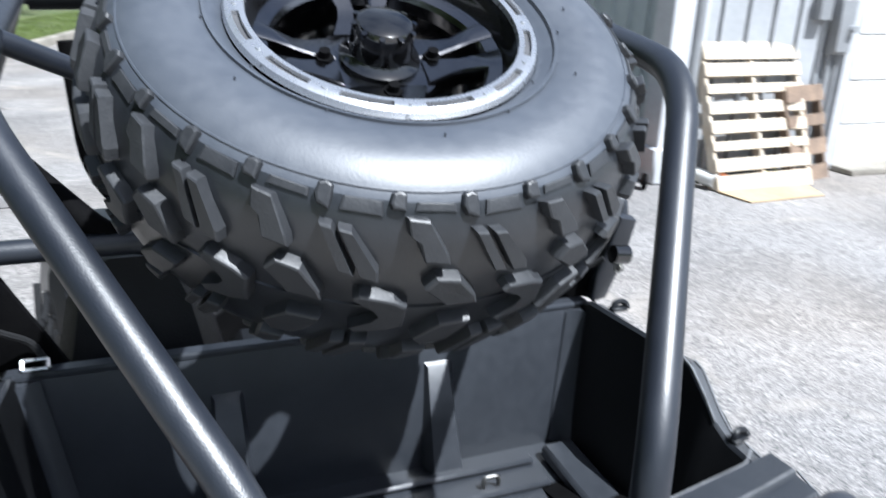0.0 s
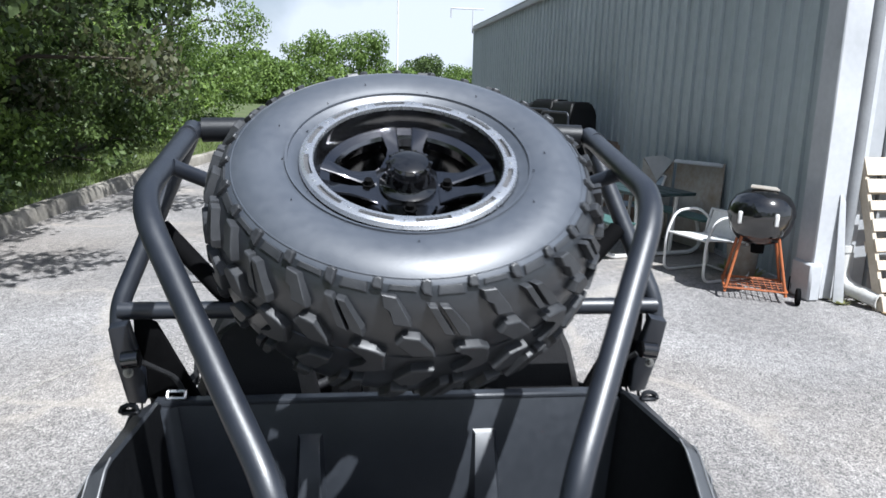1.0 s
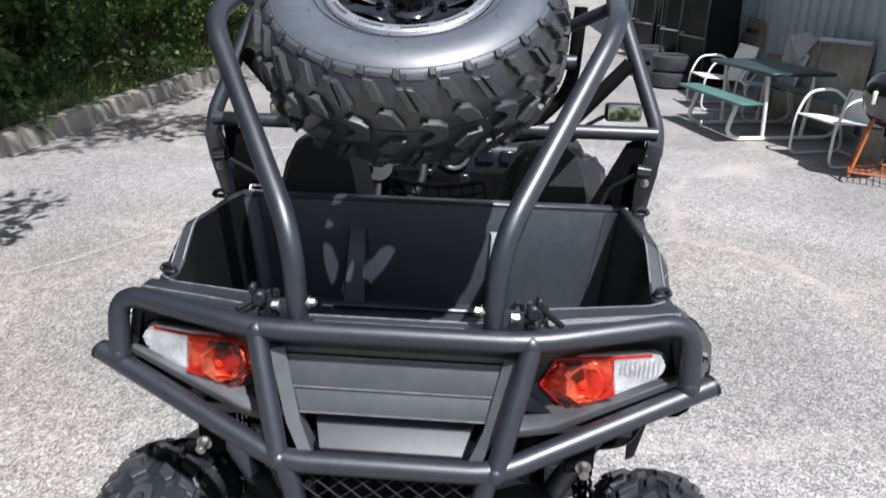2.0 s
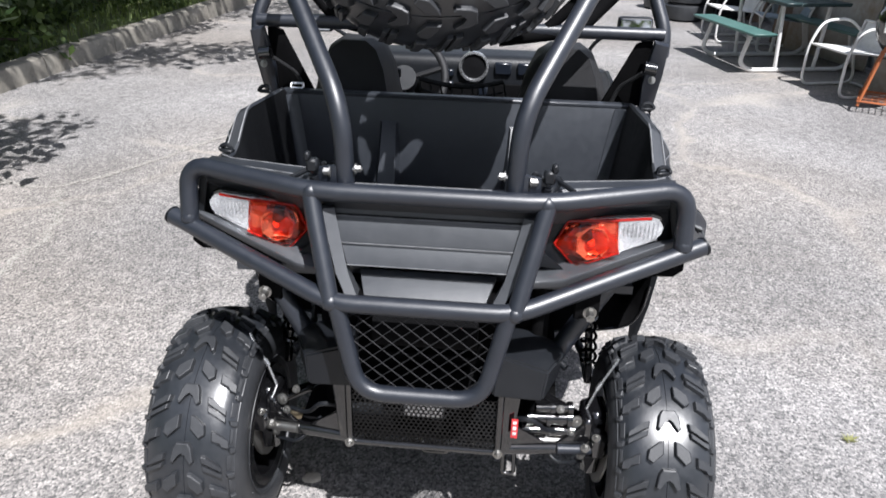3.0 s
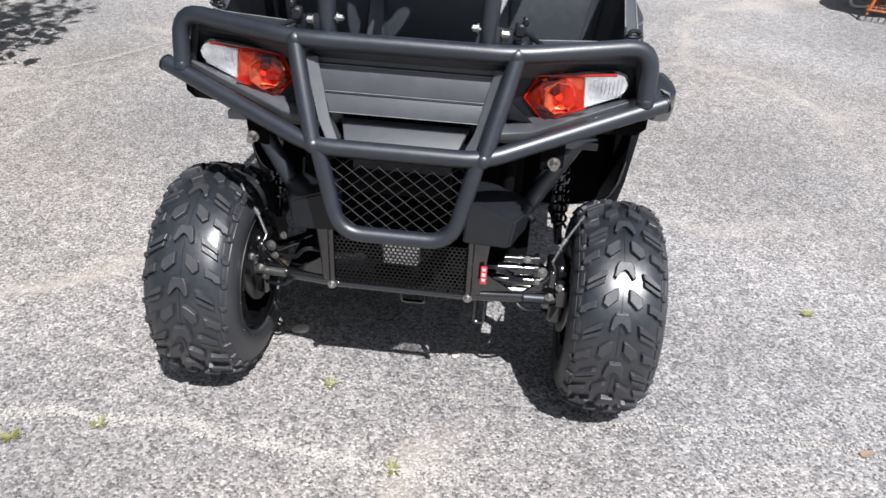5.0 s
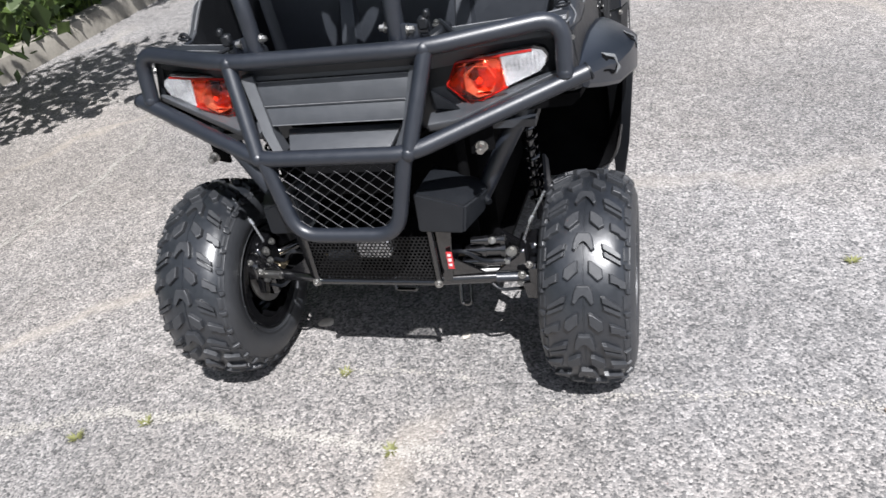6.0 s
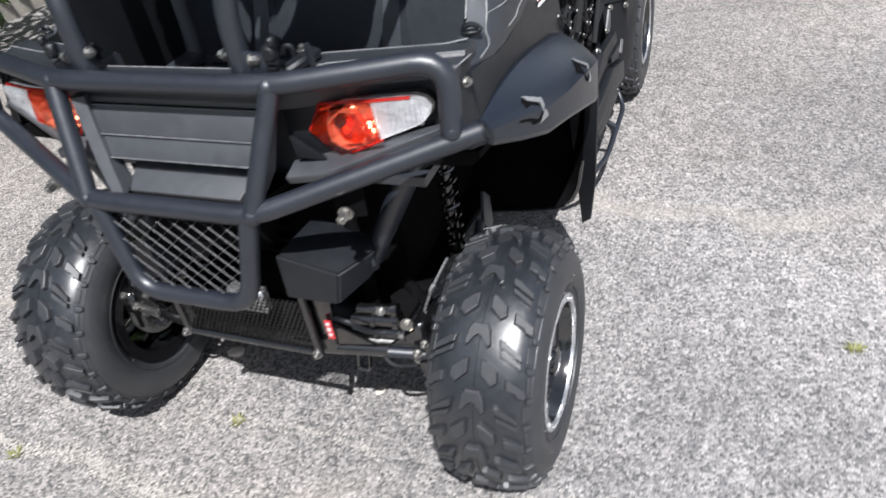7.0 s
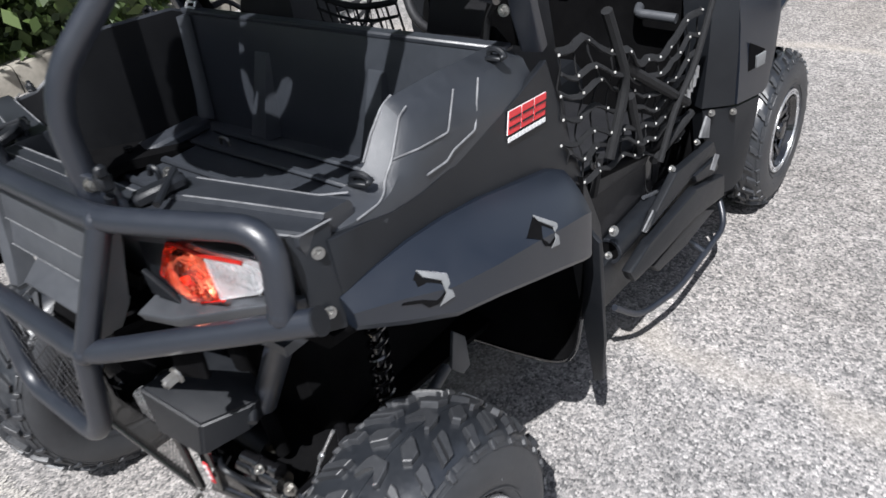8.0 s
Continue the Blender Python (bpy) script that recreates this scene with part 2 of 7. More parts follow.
M_WIRE = material("grey_mesh_wire", (0.040, 0.040, 0.043), 0.45, metal=0.6, scale=40)
M_FABRIC = material("black_seat_vinyl", (0.009, 0.009, 0.0105), 0.58, second=(0.016, 0.016, 0.018), scale=12, bump=0.3, bump_scale=350, spec=0.4)
M_STRAP = material("black_nylon_webbing", (0.015, 0.0155, 0.0170), 0.70, scale=60, bump=0.5, bump_scale=900, spec=0.3)
M_TAG = material("white_printed_label", (0.72, 0.72, 0.72), 0.45, second=(0.6, 0.6, 0.6), scale=30)
M_REDTAG = material("red_printed_label", (0.62, 0.035, 0.04), 0.4, second=(0.5, 0.03, 0.035), scale=30)
M_SILVER = material("silver_grey_badge", (0.20, 0.205, 0.21), 0.38, second=(0.14, 0.145, 0.15), scale=20)
# pale lines on edges: some wear, plus sun glints put into the colour
M_PALE_EDGE = material("pale_edge_wear_and_glint", (0.22, 0.225, 0.235), 0.5, second=(0.09, 0.092, 0.097), scale=40)
M_DEEPRED = lens_material("dark_red_lens_edge", (0.42, 0.018, 0.012), 0.10, 0.1)
M_RED = lens_material("red_lens", (1.0, 0.075, 0.020), 0.04, 0.94, 70)
M_ORANGE = lens_material("orange_red_bulb_shade", (1.0, 0.13, 0.045), 0.14, 0.0)
M_CLEAR = lens_material("clear_fluted_lens", (0.95, 0.96, 0.98), 0.05, 0.80, 110)
M_REFLECT = material("lamp_reflector", (0.90, 0.90, 0.91), 0.22, metal=0.70, scale=60, second=(0.62, 0.62, 0.64), spread=0.15)
M_MIRROR = material("mirror_glass", (0.85, 0.86, 0.88), 0.03, metal=1.0, spread=0.01)
M_GAUGE = material("gauge_glass", (0.008, 0.008, 0.009), 0.45, scale=30, spec=0.2)
M_ASPHALT = asphalt_material()
M_KERB = material("weathered_kerb_concrete", (0.34, 0.315, 0.27), 0.9, second=(0.18, 0.165, 0.14), scale=2.5, bump=0.25, bump_scale=90, piece=0.12)
M_SOIL = material("grassy_soil", (0.10, 0.11, 0.045), 0.95, second=(0.055, 0.085, 0.022), scale=1.5, bump=0.7, bump_scale=30)
M_GRASS = leaf_material("grass_blades", (0.060, 0.100, 0.020), (0.25, 0.32, 0.08))
M_WEED = leaf_material("yellowish_weed_leaves", (0.16, 0.17, 0.06), (0.40, 0.40, 0.17))
M_LEAF_A = leaf_material("dark_green_leaves", (0.010, 0.026, 0.008), (0.135, 0.195, 0.050))
M_LEAF_B = leaf_material("fresh_green_leaves", (0.030, 0.070, 0.013), (0.24, 0.34, 0.075))
M_LEAF_C = leaf_material("brownish_leaves", (0.04, 0.05, 0.025), (0.13, 0.13, 0.06))
M_BARK = material("rough_bark", (0.085, 0.068, 0.05), 0.92, second=(0.045, 0.038, 0.03), scale=5, bump=0.9, bump_scale=25)
M_WALL = material("grey_blue_sheet_metal", (0.420, 0.470, 0.482), 0.45, second=(0.34, 0.385, 0.392), scale=0.8, bump=0.05, bump_scale=60, piece=0.04)
M_WHITE = material("off_white_sheet_metal", (0.44, 0.455, 0.475), 0.5, second=(0.34, 0.35, 0.365), scale=1.6, bump=0.05, bump_scale=60, piece=0.06)
M_TRIM = material("pale_grey_metal_trim", (0.55, 0.56, 0.58), 0.5, second=(0.43, 0.44, 0.455), scale=2.0)
M_ROOF = material("dull_roof_metal", (0.30, 0.31, 0.31), 0.5, scale=2)
M_WOOD = material("pale_pallet_wood", (0.62, 0.55, 0.45), 0.8, second=(0.50, 0.42, 0.32), scale=6, bump=0.4, bump_scale=80, piece=0.12)
M_OLDWOOD = material("weathered_brown_wood", (0.28, 0.20, 0.14), 0.85, second=(0.15, 0.11, 0.085), scale=6, bump=0.4, bump_scale=80, piece=0.15)
M_PLY = material("tan_plywood", (0.48, 0.37, 0.23), 0.8, second=(0.38, 0.28, 0.17), scale=3, bump=0.2, bump_scale=60)
M_PVC = material("grimy_white_pvc", (0.66, 0.66, 0.64), 0.4, second=(0.48, 0.47, 0.44), scale=4)
M_WHITEPAINT = material("white_painted_tube", (0.74, 0.74, 0.73), 0.4, second=(0.6, 0.59, 0.57), scale=8)
M_SLING = material("white_sling_fabric", (0.76, 0.76, 0.75), 0.8, second=(0.62, 0.62, 0.6), scale=20, bump=0.4, bump_scale=500)
M_GREEN = material("faded_green_paint", (0.055, 0.125, 0.115), 0.45, second=(0.085, 0.17, 0.155), scale=3, bump=0.1, bump_scale=60)
M_GREENTOP = material("dark_grey_green_paint", (0.022, 0.040, 0.042), 0.35, second=(0.035, 0.060, 0.062), scale=3, bump=0.1, bump_scale=60)
M_COPPER = material("rusty_orange_paint", (0.42, 0.125, 0.04), 0.5, second=(0.28, 0.09, 0.035), scale=15)
M_BIN = material("black_moulded_plastic", (0.005, 0.005, 0.0055), 0.5, second=(0.009, 0.009, 0.0095), scale=5, bump=0.1, bump_scale=60, spec=0.3)
M_SHEET = material("dull_stained_sheet_metal", (0.42, 0.41, 0.385), 0.6, metal=0.1, second=(0.25, 0.20, 0.15), scale=2.0)
M_BLUEGREY = material("pale_blue_fabric", (0.34, 0.40, 0.46), 0.8, second=(0.26, 0.31, 0.36), scale=8)
M_BOXGREY = material("grey_electrical_enclosure", (0.27, 0.28, 0.29), 0.45, second=(0.22, 0.225, 0.235), scale=5)
M_PEBBLE = material("pale_limestone_chips", (0.5, 0.47, 0.42), 0.9, second=(0.35, 0.32, 0.28), scale=30, piece=0.25, island=True)


# ---- building blocks ----
def part(name, bm, mat, parent=None, label="", smooth=40.0):
    """Links a bmesh as one mesh object, under a thing or a part."""
    me = bpy.data.meshes.new(name)
    bmesh.ops.recalc_face_normals(bm, faces=bm.faces)
    if smooth:
        lim = radians(smooth)
        for f in bm.faces:
            f.smooth = True
        for ed in bm.edges:
            if len(ed.link_faces) == 2 and ed.calc_face_angle(0) > lim:
                ed.smooth = False
    bm.to_mesh(me)
    bm.free()
    me.materials.append(mat)
    ob = new(name, me)
    if parent is not None:
        ob.parent = parent
    if label:
        ob["label"] = label
    return ob


def thing(name, label, category, m=None, group="", kind=""):
    ob = new(name)
    ob.empty_display_size = 0.1
    if m is not None:
        ob.matrix_world = m
    return tagged(ob, label, category, group, kind)


def round_path(pts, bend, steps=6):
    """A polyline with its inner corners rounded."""
    pts = [Vector(p) for p in pts]
    if bend <= 0:
        return pts
    out = [pts[0]]
    for a, b, c in zip(pts, pts[1:], pts[2:]):
        u, v = (a - b), (c - b)
        d = min(bend, u.length * 0.48, v.length * 0.48)
        p, q = b + u.normalized() * d, b + v.normalized() * d
        for i in range(steps + 1):
            s = i / steps
            out.append(p * (1 - s) ** 2 + b * 2 * s * (1 - s) + q * s * s)
    out.append(pts[-1])
    return out


def tube(bm, pts, r, bend=0.05, n=12, steps=6, cap=True, flat=1.0):
    """A round bar along a polyline with rounded corners."""
    path = round_path(pts, bend, steps)
    rings, up = [], None
    for i, p in enumerate(path):
        d = (path[min(i + 1, len(path) - 1)] - path[max(i - 1, 0)]).normalized()
        if up is None:
            up = d.orthogonal().normalized()
        up = (up - d * up.dot(d)).normalized()
        side = d.cross(up)
        rings.append([bm.verts.new(p + (up * math.cos(a) * flat + side * math.sin(a)) * r) for a in (2 * math.pi * k / n for k in range(n))])
    for a, b in zip(rings, rings[1:]):
        for k in range(n):
            bm.faces.new((a[k], a[(k + 1) % n], b[(k + 1) % n], b[k]))
    if cap:
        bm.faces.new(rings[0][::-1])
        bm.faces.new(rings[-1])
    return bm


def tubed(pts, r, bend=0.05, n=12, steps=6):
    return tube(bmesh.new(), pts, r, bend, n, steps)


def box(bm, c, s, bevel=0.0, m=None, seg=1):
    """A box at centre c of size s, with bevelled edges."""
    res = bmesh.ops.create_cube(bm, size=1.0, matrix=Matrix.Translation(c) @ Matrix.Diagonal((*s, 1)))
    vs = res["verts"]
    if bevel:
        es = list({e for v in vs for e in v.link_edges})
        r2 = bmesh.ops.bevel(bm, geom=es, offset=bevel, segments=seg, affect="EDGES", profile=0.6)
        vs = list({v for f in r2["faces"] for v in f.verts} | {v for v in vs if v.is_valid})
    if m is not None:
        bmesh.ops.transform(bm, matrix=m, verts=vs)
    return bm


def boxed(c, s, bevel=0.0, m=None, seg=1):
    return box(bmesh.new(), c, s, bevel, m, seg)


def slab(bm, pts, thick, bevel=0.0):
    """A plate from a closed outline, thickened against its normal."""
    pts = [Vector(p) for p in pts]
    nor = Vector((0, 0, 0))
    for a, b in zip(pts, pts[1:] + pts[:1]):
        nor += a.cross(b)
    nor.normalize()
    top = [bm.verts.new(p) for p in pts]
    low = [bm.verts.new(p - nor * thick) for p in pts]
    k = len(pts)
    fs = [bm.faces.new(top), bm.faces.new(low[::-1])]
    for i in range(k):
        fs.append(bm.faces.new((top[i], low[i], low[(i + 1) % k], top[(i + 1) % k])))
    if bevel:
        es = list({e for f in fs for e in f.edges})
        bmesh.ops.bevel(bm, geom=es, offset=bevel, segments=2, affect="EDGES", profile=0.6)
    return bm


def slabbed(pts, thick, bevel=0.0):
    return slab(bmesh.new(), pts, thick, bevel)


def loft(bm, sections, close=True, cap=True):
    """Skins a row of equal-length sections."""
    rings = [[bm.verts.new(p) for p in s] for s in sections]
    k = len(rings[0])
    for a, b in zip(rings, rings[1:]):
        for i in range(k if close else k - 1):
            bm.faces.new((a[i], a[(i + 1) % k], b[(i + 1) % k], b[i]))
    if cap and close:
        bm.faces.new(rings[0][::-1])
        bm.faces.new(rings[-1])
    return bm


def lathe(bm, profile, n=48, m=None, close=False):
    """Turns a profile of (radius, height along the axis) round the local z axis."""
    rings = []
    for i in range(n):
        a = 2 * math.pi * i / n
        rings.append([bm.verts.new((r * math.cos(a), r * math.sin(a), h)) for r, h in profile])
    k = len(profile)
    for i in range(n):
        a, b = rings[i], rings[(i + 1) % n]
        for j in range(k if close else k - 1):
            j2 = (j + 1) % k
            bm.faces.new((a[j], b[j], b[j2], a[j2]))
    if m is not None:
        bmesh.ops.transform(bm, matrix=m, verts=[v for r in rings for v in r])
    return bm


def drum(bm, a, b, r, n=16, bevel=0.0):
    """A capped round rod from a to b."""
    return tube(bm, [a, b], r, 0, n)


def bolt(parent, at, axis, r=0.009, mat=None, h=0.008, name="bolt"):
    """A hexagon head on a washer."""
    bm = bmesh.new()
    at, axis = Vector(at), Vector(axis).normalized()
    tube(bm, [at, at + axis * 0.003], r * 1.5, 0, 14)
    tube(bm, [at + axis * 0.003, at + axis * (0.003 + h)], r, 0, 6)
    tube(bm, [at + axis * (0.003 + h), at + axis * (0.006 + h)], r * 0.5, 0, 8)
    return part(name, bm, mat or M_STEEL, parent, smooth=30)


def quads(name, co, mat, parent=None, tris=False):
    """One mesh of many loose four-cornered faces, from an array of corners."""
    k = co.shape[1]
    me = bpy.data.meshes.new(name)
    n = len(co)
    me.vertices.add(n * k)
    me.vertices.foreach_set("co", co.reshape(-1).astype(np.float32))
    me.loops.add(n * k)
    me.loops.foreach_set("vertex_index", np.arange(n * k, dtype=np.int32))
    me.polygons.add(n)
    me.polygons.foreach_set("loop_start", np.arange(n, dtype=np.int32) * k)
    me.polygons.foreach_set("loop_total", np.full(n, k, dtype=np.int32))
    me.update(calc_edges=True)
    me.materials.append(mat)
    ob = new(name, me)
    if parent is not None:
        ob.parent = parent
    return ob


# ---- ground and building ----
def structure(ob, label, category):
    return tagged(ob, label, category, kind="structure")


def flat_sheet(name, x0, x1, y0, y1, z, mat, nx=1, ny=1, bumps=0.0):
    bm = bmesh.new()
    vs = []
    for j in range(ny + 1):
        for i in range(nx + 1):
            x, y = x0 + (x1 - x0) * i / nx, y0 + (y1 - y0) * j / ny
            vs.append(bm.verts.new((x, y, z + bumps * noise.noise((x * 0.6, y * 0.6, 0.3)))))
    for j in range(ny):
        for i in range(nx):
            k = j * (nx + 1) + i
            bm.faces.new((vs[k], vs[k + 1], vs[k + nx + 2], vs[k + nx + 1]))
    return part(name, bm, mat)


ground = structure(flat_sheet("ground", -600, 600, -600, 600, -0.03, M_SOIL), "flat grassy ground reaching to the horizon", "ground")
road = structure(flat_sheet("driveway", -4.6, 26, -40, 60, 0.0, M_ASPHALT), "old pale grey asphalt driveway with sandy cracks", "driveway")

# the kerb's line, from behind the camera to the far bend
KERB = [(-4.35, -8.0), (-4.3, 0.0), (-4.15, 5.0), (-3.98, 9.0), (-3.75, 13.0), (-3.2, 17.0), (-2.4, 22.0), (-1.2, 30.0), (1.0, 40.0)]


def kerb_x(y):
    for (xa, ya), (xb, yb) in zip(KERB, KERB[1:]):
        if y <= yb:
            return xa + (xb - xa) * (y - ya) / (yb - ya)
    return KERB[-1][0]


def build_kerb():
    kerb = structure(new("kerb"), "weathered concrete kerb along the grass verge", "kerb")
    y, k = -8.0, 0
    shared = None
    while y < 38:
        x, x2 = kerb_x(y), kerb_x(y + 1.2)
        if shared is None:
            bm = bmesh.new()
            loft(bm, [[Vector((s, t, h)) for s, h in ((0.0, -0.05), (0.0, 0.13), (-0.02, 0.178), (-0.05, 0.19), (-0.17, 0.19), (-0.18, -0.05))] for t in (0.0, 0.3, 0.6, 0.9, 1.192)])
            ob = part("kerb_stone", bm, M_KERB, kerb)
            shared = ob.data
        else:
            ob = new("kerb_stone", shared)
            ob.parent = kerb
        ob.matrix_basis = pose(x, y, random.uniform(-0.004, 0.003), 0, random.uniform(-0.4, 0.4), -math.degrees(math.atan2(x2 - x, 1.2)))
        y += 1.2
        k += 1


def build_verge():
    bm = bmesh.new()
    rows = []
    for j in range(70):
        y = -12 + j * 0.9
        x0 = kerb_x(y) - 0.14
        row = []
        for i in range(14):
            d = [0, 0.15, 0.4, 0.8, 1.3, 2, 3, 4.5, 6, 8, 11, 15, 22, 40][i]
            row.append(bm.verts.new((x0 - d, y, 0.165 + 0.035 * d + (0.05 * noise.noise((d * 1.3, y * 0.8, 0)) if i else 0))))
        rows.append(row)
    for a, b in zip(rows, rows[1:]):
        for i in range(13):
            bm.faces.new((a[i], a[i + 1], b[i + 1], b[i]))
    structure(part("verge", bm, M_SOIL), "grassy verge of bare soil behind the kerb", "verge")


def build_wall_side():
    """The long wall of dark ribbed sheet, facing the driveway."""
    bm = boxed((4.14, 15.3, 1.86), (0.22, 19.6, 3.72))
    wall = structure(part("wall_west", bm, M_WALL, smooth=0), "dark grey ribbed sheet metal wall of a long shed", "wall")
    # one sheet 0.9 m wide with four ribs
    prof = []
    for r in range(3):
        y = r * 0.3
        prof += [(y, 0.0), (y + 0.13, 0.0), (y + 0.14, -0.003), (y + 0.15, 0.0), (y + 0.262, 0.0), (y + 0.266, -0.034), (y + 0.282, -0.034), (y + 0.286, 0.0)]
    prof.append((0.899, 0.0))
    me = None
    for k in range(22):
        y0 = 5.36 + 0.9 * k
        if me is None:
            bm = bmesh.new()
            front = [[bm.verts.new((x, y, z)) for y, x in prof] for z in (0.03, 3.72)]
            for i in range(len(prof) - 1):
                bm.faces.new((front[0][i], front[0][i + 1], front[1][i + 1], front[1][i]))
            ob = part("wall_panel", bm, M_WALL, wall, smooth=20)
            me = ob.data
        else:
            ob = new("wall_panel", me)
            ob.parent = wall
        ob.location = (4.022, y0, 0)
    part("base_rail", boxed((4.015, 15.3, 0.02), (0.05, 19.7, 0.05), 0.005), M_TRIM, wall)
    # eave trim and gutter
    bm = bmesh.new()
    loft(bm, [[(4.12, y, 3.86), (3.93, y, 3.78), (3.90, y, 3.70), (3.91, y, 3.66), (4.02, y, 3.66), (4.12, y, 3.70)] for y in (5.2, 12.0, 18.0, 25.0)])
    part("eave_trim", bm, M_ROOF, wall)
    # small pipe frame on the far corner of the roof
    bm = bmesh.new()
    for a, b in (((3.95, 25.1, 3.6), (3.95, 25.1, 4.45)), ((3.2, 25.1, 4.4), (4.3, 25.1, 4.4)), ((3.2, 25.1, 4.1), (3.2, 25.1, 4.4))):
        drum(bm, a, b, 0.025, 8)
    part("roof_bracket", bm, M_TRIM, wall)
    # roof
    bm = slabbed([(3.95, 5.1, 3.84), (14.0, 5.1, 6.0), (14.0, 25.0, 6.0), (3.95, 25.0, 3.84)], 0.1)
    structure(part("roof", bm, M_ROOF), "low-pitched metal roof of the shed", "roof")
    bm = boxed((9.1, 25.05, 1.85), (10.0, 0.15, 3.7))
    structure(part("wall_north", bm, M_WALL), "far end wall of the shed", "wall")
    bm = boxed((14.0, 15.2, 2.9), (0.15, 19.8, 5.8))
    structure(part("wall_east", bm, M_WALL), "back wall of the shed", "wall")


def build_wall_end():
    """The pale end wall that faces the parked vehicle, with a white roller door further on."""
    bm = slabbed([(4.1, 5.27, 0), (14, 5.27, 0), (14, 5.27, 6.0), (4.1, 5.27, 3.9)], 0.2)
    wall = structure(part("wall_south", bm, M_WHITE, smooth=0), "off-white ribbed sheet metal end wall", "wall")
    me = None
    prof = []
    for r in range(3):
        x = r * 0.3
        prof += [(x, 0.0), (x + 0.225, 0.0), (x + 0.227, 0.042), (x + 0.241, 0.042), (x + 0.243, -0.030), (x + 0.270, -0.030), (x + 0.278, 0.0)]
    prof.append((0.899, 0.0))
    for k in range(2):
        if me is None:
            bm = bmesh.new()
            front = [[bm.verts.new((x, y, z)) for x, y in prof] for z in (0.04, 3.9)]
            for i in range(len(prof) - 1):
                bm.faces.new((front[0][i], front[0][i + 1], front[1][i + 1], front[1][i]))
            ob = part("wall_panel", bm, M_WHITE, wall, smooth=20)
            me = ob.data
        else:
            ob = new("wall_panel", me)
            ob.parent = wall
        ob.location = (4.26 + 0.9 * k, 5.222, 0)
    # corner trims
    part("corner_trim", boxed((4.02, 5.24, 1.86), (0.235, 0.26, 3.7), 0.012), M_TRIM, wall, "pale grey folded corner trim")
    part("corner_foot", boxed((3.93, 5.22, 0.17), (0.12, 0.30, 0.34), 0.02), M_TRIM, wall, "dented pale foot of the corner trim")
    part("wall_trim", boxed((4.30, 5.225, 1.9), (0.10, 0.07, 3.8), 0.008), M_TRIM, wall)
    # white door and its jamb
    part("door_jamb", boxed((6.06, 5.21, 1.6), (0.14, 0.12, 3.2), 0.01), M_TRIM, wall)
    door = structure(part("roller_door_1", boxed((7.9, 5.22, 1.56), (3.5, 0.05, 3.1), 0.004), M_WHITEPAINT), "wide plain white roller door", "door")
    for k in range(7):
        part("door_slat", boxed((7.9, 5.185, 0.24 + 0.44 * k), (3.48, 0.02, 0.42), 0.006), M_WHITEPAINT, door)
    part("door_sill", boxed((7.9, 5.05, 0.03), (3.6, 0.35, 0.06), 0.01), M_KERB, door)


build_kerb()
build_verge()
build_wall_side()
build_wall_end()


# ---- wheels ----
HALF = [(0.0, 0.312), (0.03, 0.311), (0.055, 0.308), (0.075, 0.303), (0.092, 0.295), (0.107, 0.282), (0.118, 0.266), (0.125, 0.247), (0.127, 0.225), (0.122, 0.200), (0.114, 0.183), (0.105, 0.172)]
ARC = [0.0]
for (ha, ra), (hb, rb) in zip(HALF, HALF[1:]):
    ARC.append(ARC[-1] + math.hypot(hb - ha, rb - ra))


def tyre_at(s, ang, lift):
    """A place on the tyre: s metres across from the crown, at an angle round the axle, lifted off the carcass."""
    sg, a = (1 if s >= 0 else -1), abs(s)
    i = 0
    while i < len(ARC) - 2 and a > ARC[i + 1]:
        i += 1
    f = (a - ARC[i]) / (ARC[i + 1] - ARC[i])
    h, r = HALF[i][0] + f * (HALF[i + 1][0] - HALF[i][0]), HALF[i][1] + f * (HALF[i + 1][1] - HALF[i][1])
    dh, dr = HALF[i + 1][0] - HALF[i][0], HALF[i + 1][1] - HALF[i][1]
    q = math.hypot(dh, dr)
    nh, nr = -dr / q, dh / q
    h, r = h + nh * lift, r + nr * lift
    return Vector((r * math.cos(ang), r * math.sin(ang), sg * h))


PITCHES = 14
LUGS = [  # outline across and along the tread, height, offset in pitches
    ([(0.0, 0.028), (0.016, 0.028), (0.024, 0.014), (0.030, -0.020), (0.024, -0.026), (0.012, -0.006), (0.0, 0.006)], 0.0172, 0.0),
    ([(0.041, -0.001), (0.053, -0.003), (0.092, -0.033), (0.093, -0.046), (0.044, -0.018)], 0.0172, 0.0),
    ([(0.0447, -0.0215), (0.0932, -0.0495), (0.094, -0.062), (0.047, -0.035)], 0.0160, 0.0),
    ([(0.0115, 0.024), (0.022, 0.021), (0.048, 0.0), (0.051, -0.025), (0.037, -0.035), (0.0115, -0.010)], 0.0172, 0.5),
    ([(0.061, -0.009), (0.072, -0.012), (0.103, -0.034), (0.104, -0.056), (0.090, -0.053), (0.083, -0.044), (0.062, -0.034)], 0.0160, 0.5),
    ([(0.099, -0.053), (0.108, -0.052), (0.121, -0.053), (0.124, -0.060), (0.121, -0.068), (0.112, -0.070), (0.103, -0.066)], 0.0095, 0.0),
    ([(0.106, -0.053), (0.121, -0.053), (0.124, -0.060), (0.121, -0.068), (0.112, -0.070), (0.107, -0.067)], 0.0095, 0.5),
    ([(0.100, -0.004), (0.114, -0.005), (0.115, -0.046), (0.101, -0.048)], 0.0034, 0.0),
    ([(0.106, -0.004), (0.114, -0.005), (0.115, -0.046), (0.107, -0.048)], 0.0034, 0.5)]


